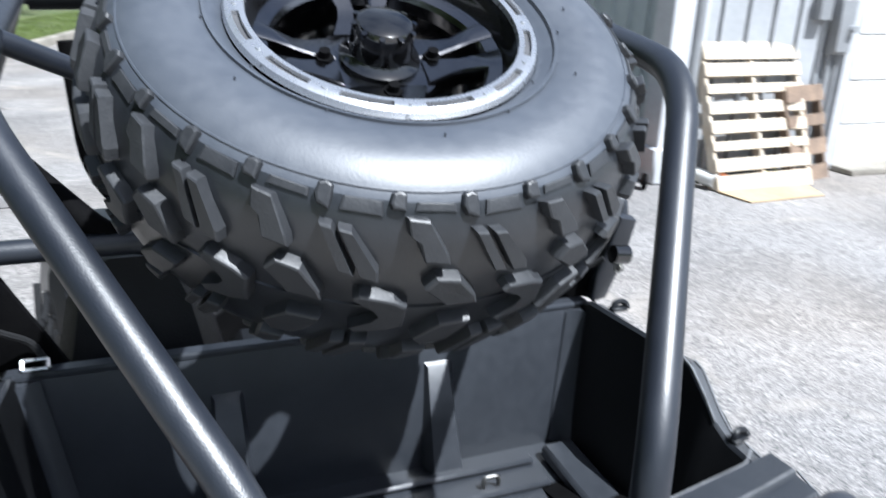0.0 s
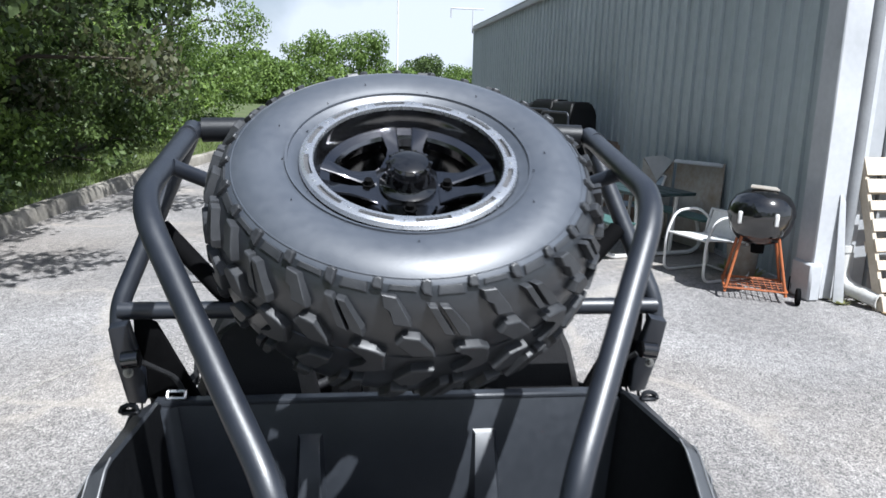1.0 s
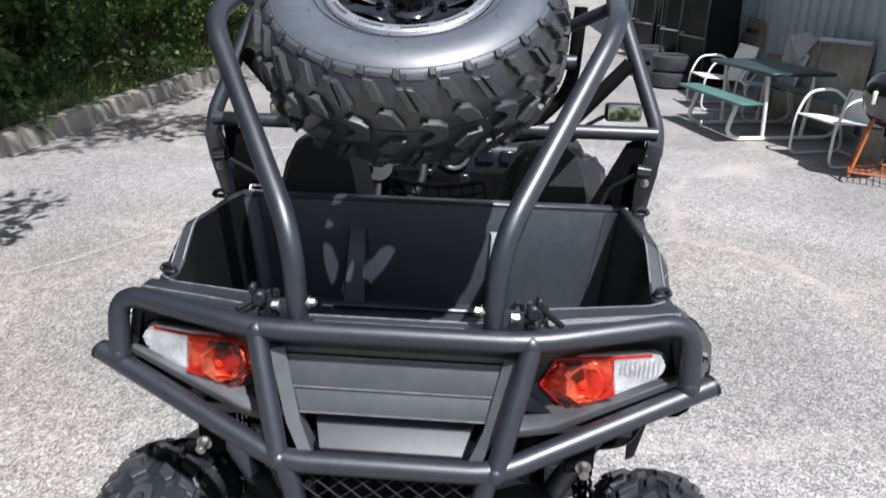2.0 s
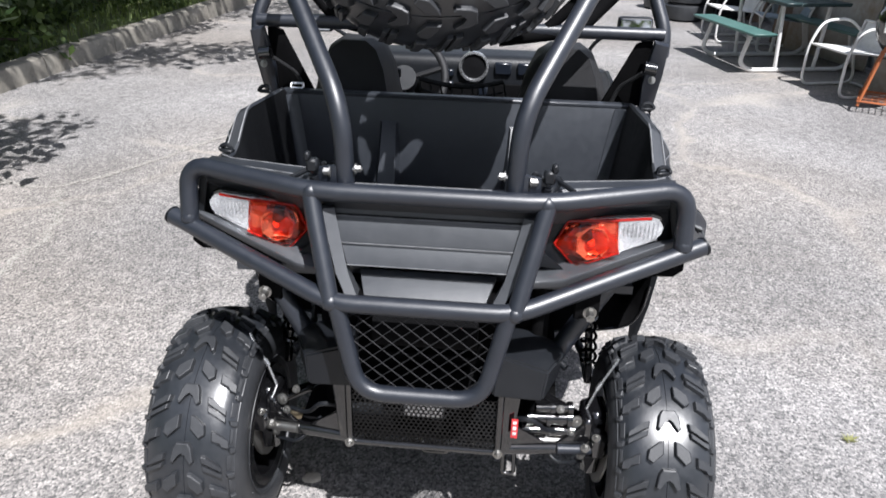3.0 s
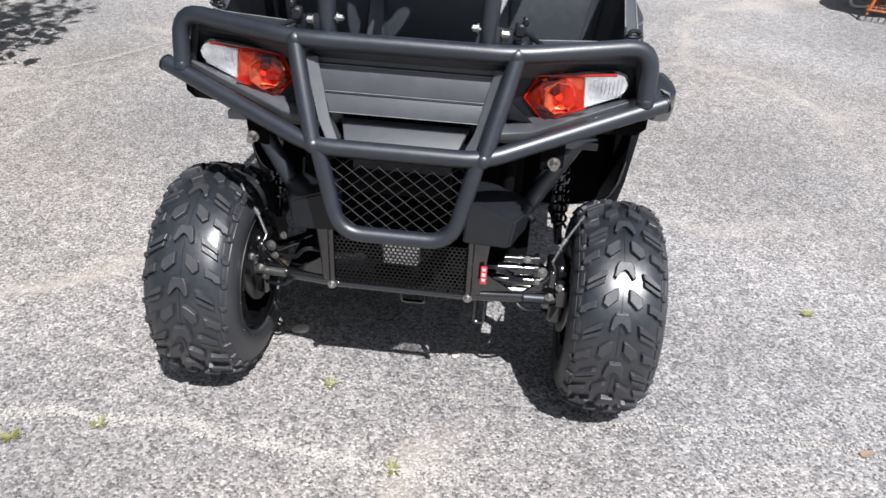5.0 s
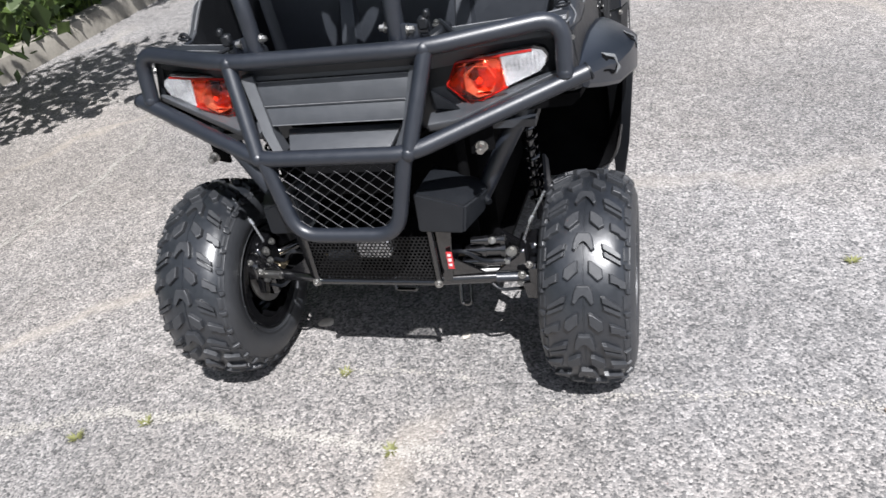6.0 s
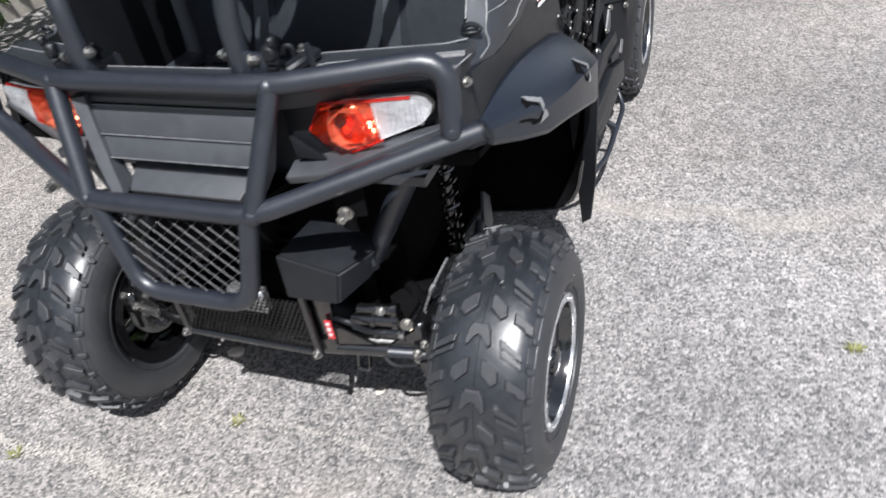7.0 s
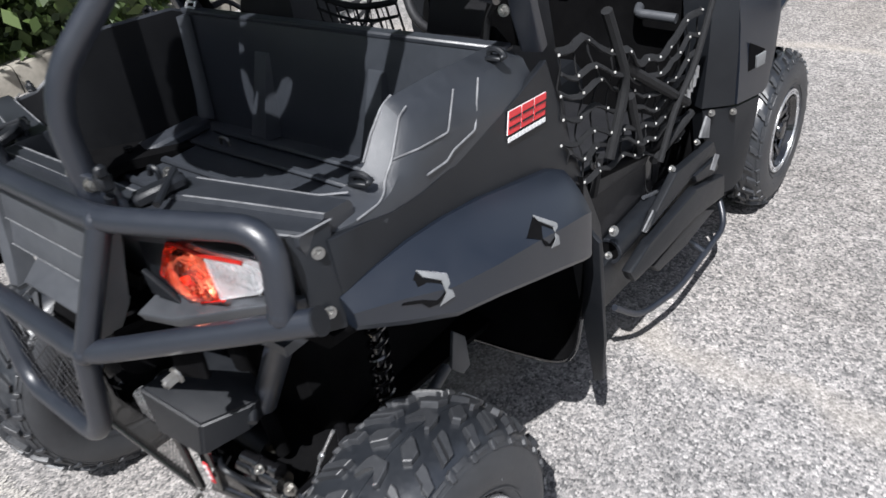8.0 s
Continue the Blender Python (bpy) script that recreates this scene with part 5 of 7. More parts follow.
for sg in (1, -1):
    bolt(skid, (sg * 0.183, 0.060, 0.410), (0, -1, 0), 0.008)


def suspension(sg):
    arm = part("suspension_arm", tubed(P(sg, (0.18, 0.10, 0.395), (0.41, 0.15, 0.375)), 0.017, 0, 12), M_GLOSS, car, "black tubular rear suspension arm")
    part("arm_tube", tubed(P(sg, (0.19, 0.42, 0.40), (0.41, 0.26, 0.375)), 0.016, 0, 12), M_GLOSS, arm)
    part("arm_gusset", slabbed(P(sg, (0.20, 0.095, 0.41), (0.30, 0.118, 0.405), (0.215, 0.10, 0.47))[::sg], 0.010, 0.002), M_GLOSS, arm)
    part("arm_gusset", slabbed(P(sg, (0.33, 0.125, 0.40), (0.42, 0.145, 0.395), (0.40, 0.14, 0.45))[::sg], 0.010, 0.002), M_GLOSS, arm)
    part("arm_sleeve", tubed(P(sg, (0.33, 0.120, 0.388), (0.46, 0.150, 0.372)), 0.0125, 0, 12), M_STEEL if sg < 0 else M_TUBE, arm)
    part("upright", boxed((sg * 0.43, 0.22, 0.36), (0.05, 0.09, 0.20), 0.012), M_GLOSS, arm)
    part("axle_shaft", tubed(P(sg, (0.12, 0.225, 0.40), (0.52, 0.225, 0.315)), 0.015, 0, 14), M_BRASS, arm, "yellowed steel axle shaft")
    part("axle_boot", tubed(P(sg, (0.12, 0.225, 0.40), (0.20, 0.225, 0.383)), 0.034, 0, 16), M_PLAST, arm)
    part("brake_disc", tubed(P(sg, (0.455, 0.225, 0.318), (0.461, 0.225, 0.317)), 0.092, 0, 28), M_STEEL, arm)
    # brake calliper of stacked cylinders
    cal = part("brake_calliper", boxed((sg * 0.435, 0.150, 0.39), (0.045, 0.05, 0.07), 0.010), M_GLOSS, arm)
    for k, (dx, dz, r, ln) in () if sg < 0 else enumerate(((0.30, 0.468, 0.017, 0.10), (0.30, 0.430, 0.014, 0.12), (0.31, 0.500, 0.012, 0.08), (0.30, 0.398, 0.010, 0.10))):
        bm = bmesh.new()
        tube(bm, P(sg, (dx - ln / 2, 0.135, dz), (dx + ln / 2, 0.148, dz - 0.004)), r, 0, 14)
        tube(bm, P(sg, (dx + ln / 2, 0.148, dz - 0.004), (dx + ln / 2 + 0.012, 0.149, dz - 0.004)), r * 1.35, 0, 14)
        tube(bm, P(sg, (dx - 0.004, 0.14, dz - 0.002), (dx + 0.006, 0.142, dz - 0.002)), r * 1.25, 0, 14)
        part("cylinder", bm, M_GLOSS if k != 3 else M_STEEL, arm)
    part("cable", tubed(P(sg, (0.396, 0.190, 0.445), (0.425, 0.202, 0.520), (0.470, 0.216, 0.605)), 0.0036, 0.02, 8), M_ALU, arm, "bare steel cable")
    part("cable_nut", tubed(P(sg, (0.424, 0.202, 0.518), (0.432, 0.2045, 0.534)), 0.0062, 0, 6), M_ALU, arm)
    # bracket of the trailing arm before the wheel, its sunlit look put into the paler grey
    part("arm_bracket", slabbed(P(sg, (0.405, 0.618, 0.505), (0.410, 0.648, 0.470), (0.412, 0.648, 0.384), (0.410, 0.622, 0.376), (0.407, 0.590, 0.415))[::sg], 0.010, 0.002), M_TAIL, arm)
    part("arm_bar", tubed(P(sg, (0.408, 0.580, 0.425), (0.425, 0.500, 0.418), (0.430, 0.42, 0.40)), 0.013, 0.02, 10), M_TAIL, arm)
    part("hose", tubed(P(sg, (0.20, 0.12, 0.47), (0.26, 0.09, 0.50), (0.30, 0.12, 0.44), (0.36, 0.16, 0.42)), 0.006, 0.03, 8), M_PLAST, arm)
    part("hose", tubed(P(sg, (0.28, 0.16, 0.40), (0.33, 0.11, 0.35), (0.40, 0.15, 0.33)), 0.005, 0.03, 8), M_PLAST, arm)
    bolt(arm, (sg * 0.402, 0.125, 0.395), (0, -1, 0), 0.008)
    bolt(arm, (sg * 0.425, 0.125, 0.43), (0, -1, 0), 0.007)
    part("arm_tab", slabbed(P(sg, (0.40, 0.13, 0.365), (0.43, 0.135, 0.365), (0.425, 0.13, 0.315), (0.41, 0.13, 0.315))[::sg], 0.008), M_GLOSS, arm)
    # coil spring on its damper
    shock = part("shock_absorber", tubed(P(sg, (0.425, 0.37, 0.42), (0.395, 0.45, 0.88)), 0.011, 0, 12), M_GLOSS, car, "black coil-over shock absorber")
    bm = bmesh.new()
    pts = []
    for i in range(196):
        f = i / 195
        a = f * 2 * math.pi * 13
        pts.append((sg * (0.422 - 0.026 * f + 0.020 * math.cos(a)), 0.379 + 0.066 * f + 0.020 * math.sin(a), 0.47 + 0.38 * f))
    tube(bm, pts, 0.0045, 0, 6)
    part("spring", bm, M_GLOSS, shock)
    part("frame_tube", tubed(P(sg, (0.26, 0.20, 0.86), (0.26, 0.22, 0.42)), 0.016, 0, 10), M_DARK, car)
    part("frame_plate", slabbed(P(sg, (0.19, 0.085, 0.60), (0.19, 0.085, 0.40), (0.215, 0.09, 0.40), (0.235, 0.10, 0.60))[::sg], 0.02, 0.002), M_GLOSS, car)


both(suspension)
for sg in (1, -1):
    part("chassis_tube", tubed(P(sg, (0.300, 0.200, 0.600), (0.400, 0.215, 0.780), (0.470, 0.230, 0.900)), 0.024, 0.05, 14), M_TUBE, car)
    hub = part("hub_carrier", boxed((sg * 0.405, 0.190, 0.40), (0.030, 0.10, 0.13), 0.008), M_GLOSS, car)
    for k, (x, y, z, r) in enumerate(((0.375, 0.150, 0.455, 0.010), (0.362, 0.140, 0.430, 0.007), (0.395, 0.138, 0.360, 0.008), (0.345, 0.135, 0.385, 0.006), (0.330, 0.130, 0.505, 0.007))):
        bolt(hub, (sg * x, y, z), (0.3 * sg, -1, 0.3), r)
tag = part("warning_tag", boxed((0.220, 0.080, 0.474), (0.016, 0.002, 0.055), 0), M_REDTAG, car, "small red and white warning tag")
for z, h in ((0.496, 0.007), (0.480, 0.009), (0.464, 0.007)):
    part("tag_bar", boxed((0.220, 0.0782, z - 0.004), (0.009, 0.002, h)), M_TAG, tag)
for a, b in (((-0.02, 0.26), (0.05, 0.26)), ((0.07, 0.30), (0.12, 0.30))):
    part("hitch_step", tubed([(a[0], 0.25, 0.33), (a[0], 0.22, a[1]), (b[0], 0.22, b[1]), (b[0], 0.25, 0.33)], 0.006, 0.012, 8), M_GLOSS, car)
part("tow_hook", tubed([(0.20, 0.2, 0.33), (0.20, 0.17, 0.25), (0.23, 0.17, 0.25), (0.23, 0.2, 0.33)], 0.006, 0.012, 8), M_GLOSS, car)
part("under_tray", boxed((0, 1.45, 0.30), (0.84, 1.1, 0.02), 0.004), M_DARK, car)
part("drain_tube", tubed([(-0.18, 0.3, 0.33), (0.18, 0.3, 0.33)], 0.018, 0, 10), M_DARK, car)

# cabin
for sg in (1, -1):
    cx = sg * 0.325
    seat = part("seat", boxed((cx, 1.20, 0.58), (0.40, 0.48, 0.22), 0.045, None, 3), M_FABRIC, car, "black vinyl bucket seat")
    bm = bmesh.new()
    secs = []
    for z, hw, y in ((0.58, 0.18, 0.90), (0.80, 0.185, 0.90), (1.02, 0.145, 0.925), (1.14, 0.115, 0.95), (1.20, 0.085, 0.96), (1.225, 0.045, 0.965)):
        secs.append([(cx - hw, y + 0.02, z), (cx - hw * 0.8, y - 0.035, z), (cx + hw * 0.8, y - 0.035, z), (cx + hw, y + 0.02, z), (cx + hw, y + 0.085, z), (cx + hw * 0.55, y + 0.075, z), (cx - hw * 0.55, y + 0.075, z), (cx - hw, y + 0.085, z)])
    loft(bm, secs)
    part("backrest", bm, M_FABRIC, seat, "", 50)
    part("belt", slabbed(P(1, (cx - 0.02 * sg, 1.04, 1.05), (cx + 0.03 * sg, 1.04, 1.05), (cx + 0.03 * sg, 1.05, 0.7), (cx - 0.02 * sg, 1.05, 0.7)), 0.004), M_STRAP, seat)
    part("buckle", boxed((cx - sg * 0.10, 1.07, 1.10), (0.05, 0.012, 0.03), 0.004), M_PLAST, seat)
dash = part("dashboard", boxed((0, 1.86, 0.90), (1.04, 0.22, 0.26), 0.05, None, 3), M_PLAST, car, "black plastic dashboard")
bm = bmesh.new()
lathe(bm, [(0.062, 0.0), (0.062, 0.02), (0.054, 0.022), (0.050, 0.012), (0.0, 0.012)], 32, pose(0.008, 1.752, 0.99, 90))
part("gauge_bezel", bm, M_ALU, dash, "round gauge with a bright bezel")
bm = bmesh.new()
lathe(bm, [(0.049, 0.013), (0.0, 0.016)], 32, pose(0.008, 1.752, 0.99, 90))
part("gauge_face", bm, M_GAUGE, dash)
for x, z, w, h in ((0.13, 0.985, 0.07, 0.05), (0.22, 0.985, 0.06, 0.05), (-0.09, 0.96, 0.03, 0.03), (-0.09, 0.91, 0.03, 0.03), (0.05, 0.89, 0.04, 0.04)):
    part("switch", boxed((x, 1.746, z), (w, 0.02, h), 0.005), M_FENDER, dash)
wheel_m = pose(-0.26, 1.56, 0.97, 62, 0, 0)
bm = bmesh.new()
tube(bm, [wheel_m @ Vector((0.165 * math.cos(a), 0.165 * math.sin(a), 0)) for a in (2 * math.pi * k / 40 for k in range(41))], 0.016, 0, 10)
steer = part("steering_wheel", bm, M_FABRIC, car, "black three-spoke steering wheel")
for a in (0.3, 2.8, 4.7):
    bm = bmesh.new()
    tube(bm, [wheel_m @ Vector((0, 0, -0.02)), wheel_m @ Vector((0.16 * math.cos(a), 0.16 * math.sin(a), 0))], 0.012, 0, 8)
    part("spoke", bm, M_FABRIC, steer)
bm = bmesh.new()
drum(bm, wheel_m @ Vector((0, 0, -0.05)), wheel_m @ Vector((0, 0, 0.012)), 0.05, 20)
part("hub", bm, M_PLAST, steer)
bm = bmesh.new()
drum(bm, wheel_m @ Vector((0, 0, -0.05)), (-0.26, 1.85, 0.80), 0.022, 10)
part("column", bm, M_PLAST, steer)
part("grab_handle", tubed([(0.30, 1.76, 0.86), (0.32, 1.70, 0.855), (0.438, 1.70, 0.848)], 0.014, 0.02, 10), M_TAIL, car, "grey padded grab handle")

for sg, z in ((1, 1.185), (-1, 1.150)):
    x = 0.637
    mir = part("wing_mirror", boxed((sg * x, 1.70, z), (0.135, 0.05, 0.068), 0.018, None, 3), M_PLAST, car, "black wing mirror reflecting the trees")
    part("glass", boxed((0, 0, 0), (0.118, 0.004, 0.052), 0.0015, pose(sg * x, 1.672, z, -5, 0, 0)), M_MIRROR, mir)
    part("stalk", tubed(P(sg, (0.57, 1.71, z - 0.02), (0.50, 1.74, z - 0.07), (0.44, 1.80, 1.0)), 0.008, 0.03, 8), M_PLAST, mir)

# front end
for sg in (1, -1):
    bm = bmesh.new()
    loft(bm, [P(sg, (0.50, 1.74, 0.26), (0.55, 1.72, 0.27), (0.600, 1.80, 0.28), (0.612, 1.85, 0.30), (0.50, 1.88, 0.30)),
              P(sg, (0.50, 1.72, 0.45), (0.545, 1.69, 0.45), (0.610, 1.748, 0.45), (0.632, 1.83, 0.45), (0.50, 1.86, 0.45)),
              P(sg, (0.49, 1.71, 0.592), (0.536, 1.678, 0.592), (0.611, 1.740, 0.590), (0.634, 1.87, 0.575), (0.50, 1.90, 0.58))])
    low = part("front_side_panel", bm, M_PLAST, car, "black plastic panel before the front wheel", 30)
    bm = bmesh.new()
    loft(bm, [P(sg, (0.48, 1.70, 0.600), (0.535, 1.674, 0.600), (0.606, 1.736, 0.598), (0.595, 1.80, 0.600), (0.48, 1.80, 0.60)),
              P(sg, (0.47, 1.69, 0.76), (0.545, 1.672, 0.76), (0.603, 1.740, 0.76), (0.590, 1.81, 0.76), (0.47, 1.81, 0.76)),
              P(sg, (0.46, 1.69, 0.90), (0.545, 1.685, 0.90), (0.590, 1.754, 0.90), (0.576, 1.83, 0.90), (0.46, 1.83, 0.90)),
              P(sg, (0.45, 1.72, 0.99), (0.52, 1.72, 0.99), (0.556, 1.785, 0.985), (0.545, 1.86, 0.98), (0.45, 1.86, 0.98))])
    part("fender_back", bm, M_PLAST, low, "black plastic inner face of the fender", 30)
    bm = bmesh.new()
    loft(bm, [P(sg, (0.588, 1.744, 0.600), (0.612, 1.741, 0.598), (0.638, 1.885, 0.582), (0.640, 1.91, 0.590), (0.55, 1.93, 0.62)),
              P(sg, (0.586, 1.750, 0.70), (0.609, 1.746, 0.70), (0.645, 1.89, 0.70), (0.648, 1.925, 0.70), (0.52, 1.98, 0.72)),
              P(sg, (0.578, 1.756, 0.82), (0.600, 1.752, 0.82), (0.643, 1.905, 0.81), (0.646, 1.945, 0.80), (0.48, 2.02, 0.83)),
              P(sg, (0.564, 1.766, 0.91), (0.586, 1.762, 0.91), (0.630, 1.925, 0.885), (0.634, 1.965, 0.87), (0.45, 2.05, 0.92)),
              P(sg, (0.530, 1.80, 0.985), (0.552, 1.795, 0.985), (0.590, 1.96, 0.950), (0.595, 2.00, 0.93), (0.44, 2.08, 0.95))])
    part("front_fender", bm, M_FENDER, low, "smooth satin dark front fender", 24)
    bolt(low, (sg * 0.560, 1.684, 0.588), (sg, -0.9, 0), 0.007)
    bolt(low, (sg * 0.607, 1.726, 0.582), (sg, -0.9, 0), 0.007)
    # chevron on the flank, with its dark recess
    c, al = Vector((sg * 0.626, 1.820, 0.715)), Vector((sg * 0.24, 0.97, 0.0))
    n = Vector((sg * 0.97, -0.24, 0.08))
    part("recess", slabbed([c + al * a + Vector((0, 0, b)) + n * 0.003 for a, b in ((-0.034, 0.050), (0.040, 0.010), (0.036, -0.034), (-0.034, -0.034))][::-sg], 0.004), M_DARK, low)
    part("chevron_mark", slabbed([c + al * a + Vector((0, 0, b)) + n * 0.009 for a, b in ((-0.004, 0.002), (0.040, 0.004), (0.038, -0.034), (-0.002, -0.034))][::-sg], 0.010, 0.002), M_SILVER, low)
    # arch over the front wheel
    bm = bmesh.new()
    secs = []
    for y, z, x in ((1.93, 0.80, 0.640), (2.02, 0.84, 0.650), (2.16, 0.85, 0.660), (2.34, 0.82, 0.655), (2.50, 0.73, 0.64)):
        secs.append(P(sg, (0.40, y, z + 0.06), (0.60, y, z + 0.05), (x, y, z), (x - 0.01, y, z - 0.03), (0.60, y, z + 0.02), (0.40, y, z + 0.03)))
    loft(bm, secs)
    part("wheel_arch", bm, M_FENDER, low, "", 30)
    # sill, door net and step bar
    sill = part("sill", slabbed(P(sg, (0.545, 1.02, 0.44), (0.540, 1.02, 0.30), (0.535, 1.30, 0.27), (0.550, 1.72, 0.26), (0.556, 1.72, 0.45), (0.545, 1.40, 0.47))[::sg], 0.04, 0.006), M_PLAST, car, "moulded black plastic sill")
    roll = part("sill_roll", tubed(P(sg, (0.535, 1.105, 0.456), (0.540, 1.34, 0.460)), 0.036, 0, 18), M_PLAST, sill)
    bm = bmesh.new()
    lathe(bm, [(0.036, 0.0), (0.036, 0.006), (0.029, 0.006), (0.027, 0.001)], 20, pose(sg * 0.535, 1.105, 0.456, 90))
    part("roll_rim", bm, M_DECK, roll)
    bm = bmesh.new()
    drum(bm, (sg * 0.535, 1.106, 0.456), (sg * 0.535, 1.1035, 0.456), 0.027, 18)
    part("roll_mouth", bm, M_DARK, roll)
    upper = part("sill_plate", slabbed(P(sg, (0.566, 1.204, 0.462), (0.566, 1.263, 0.494), (0.566, 1.385, 0.550), (0.566, 1.640, 0.522), (0.566, 1.672, 0.470), (0.566, 1.474, 0.482))[::sg], 0.024, 0.006), M_PLAST, sill)
    part("sill_plate", slabbed(P(sg, (0.580, 1.490, 0.487), (0.580, 1.640, 0.470), (0.580, 1.668, 0.425), (0.580, 1.620, 0.425), (0.580, 1.500, 0.462))[::sg], 0.02, 0.005), M_PLAST, sill)
    middle = part("sill_plate", slabbed(P(sg, (0.578, 1.080, 0.424), (0.578, 1.195, 0.446), (0.578, 1.480, 0.452), (0.582, 1.690, 0.392), (0.582, 1.705, 0.310), (0.578, 1.480, 0.366), (0.578, 1.205, 0.372), (0.576, 1.110, 0.376))[::sg], 0.03, 0.008), M_PLAST, sill)
    part("sill_plate", slabbed(P(sg, (0.570, 1.230, 0.346), (0.572, 1.540, 0.348), (0.574, 1.66, 0.285), (0.570, 1.440, 0.282), (0.568, 1.270, 0.300))[::sg], 0.03, 0.008), M_PLAST, sill)
    part("pale_edge", tubed(P(sg, (0.579, 1.204, 0.466), (0.579, 1.263, 0.497)), 0.0028, 0, 6), M_PALE_EDGE, upper, "pale edge, worn and catching the sun")
    part("pale_edge", tubed(P(sg, (0.595, 1.205, 0.372), (0.595, 1.300, 0.371)), 0.0014, 0, 5), M_PALE_EDGE, middle, "pale edge, worn and catching the sun")
    part("sill_tag", slabbed(P(sg, (0.596, 1.501, 0.385), (0.596, 1.540, 0.330), (0.596, 1.475, 0.370))[::sg], 0.003), M_TAG, sill)
    part("sill_tag", slabbed(P(sg, (0.615, 1.582, 0.516), (0.618, 1.604, 0.503), (0.618, 1.574, 0.466), (0.615, 1.552, 0.480))[::sg], 0.003), M_PALE_EDGE, sill)
    part("sill_end", slabbed(P(sg, (0.560, 1.637, 0.599), (0.560, 1.668, 0.576), (0.560, 1.664, 0.518), (0.560, 1.596, 0.549))[::sg], 0.006, 0.001), M_PALE_EDGE, sill)
    for y, z, x, r in ((1.391, 0.553, 0.570, 0.007), (1.070, 0.545, 0.566, 0.009), (0.984, 0.772, 0.570, 0.009), (1.555, 0.556, 0.570, 0.006), (0.955, 0.560, 0.612, 0.006)):
        bolt(sill, (sg * x, y, z), (sg, -0.5, 0.4), r)
    part("sill_bracket", slabbed(P(sg, (0.530, 1.050, 0.715), (0.530, 1.315, 0.632), (0.520, 1.315, 0.602), (0.520, 1.050, 0.650))[::sg], 0.014, 0.004), M_PLAST, sill)
    part("pale_edge", tubed(P(sg, (0.532, 1.20, 0.672), (0.532, 1.31, 0.637)), 0.0022, 0, 6), M_PALE_EDGE, sill, "pale edge, worn and catching the sun")
    part("sill_post", tubed(P(sg, (0.520, 1.345, 0.625), (0.520, 1.345, 0.43)), 0.017, 0, 10), M_GLOSS, sill)
    part("post_clip", tubed(P(sg, (0.534, 1.300, 0.505), (0.540, 1.345, 0.492), (0.540, 1.425, 0.478)), 0.006, 0.02, 8), M_TAIL, sill)
    step = part("step_bar", tubed(P(sg, (0.54, 1.12, 0.26), (0.565, 1.22, 0.165), (0.600, 1.40, 0.15), (0.602, 1.76, 0.165), (0.55, 1.82, 0.24)), 0.0095, 0.06, 12), M_TUBE, car, "thin black tubular side step")
    part("step_stay", tubed(P(sg, (0.601, 1.60, 0.157), (0.52, 1.58, 0.22)), 0.010, 0, 10), M_TUBE, step)
    part("side_tube", tubed(P(sg, (0.54, 0.93, 0.74), (0.55, 1.44, 0.62)), 0.016, 0, 10), M_DARK, car)
    part("side_case", boxed((sg * 0.43, 1.26, 0.505), (0.11, 0.32, 0.21), 0.03, None, 2), M_GLOSS, car, "gloss black case beside the seat")


NET_TOP = [(0.84, 1.075), (0.94, 1.077), (1.03, 1.018), (1.116, 0.983), (1.198, 0.925), (1.30, 0.907), (1.41, 0.916), (1.56, 0.940)]
NET_FOOT = [(0.84, 0.82), (0.96, 0.77), (1.18, 0.71), (1.35, 0.63), (1.56, 0.60)]


def along(line, y):
    for (ya, za), (yb, zb) in zip(line, line[1:]):
        if y <= yb:
            return za + (zb - za) * (y - ya) / (yb - ya)
    return line[-1][1]


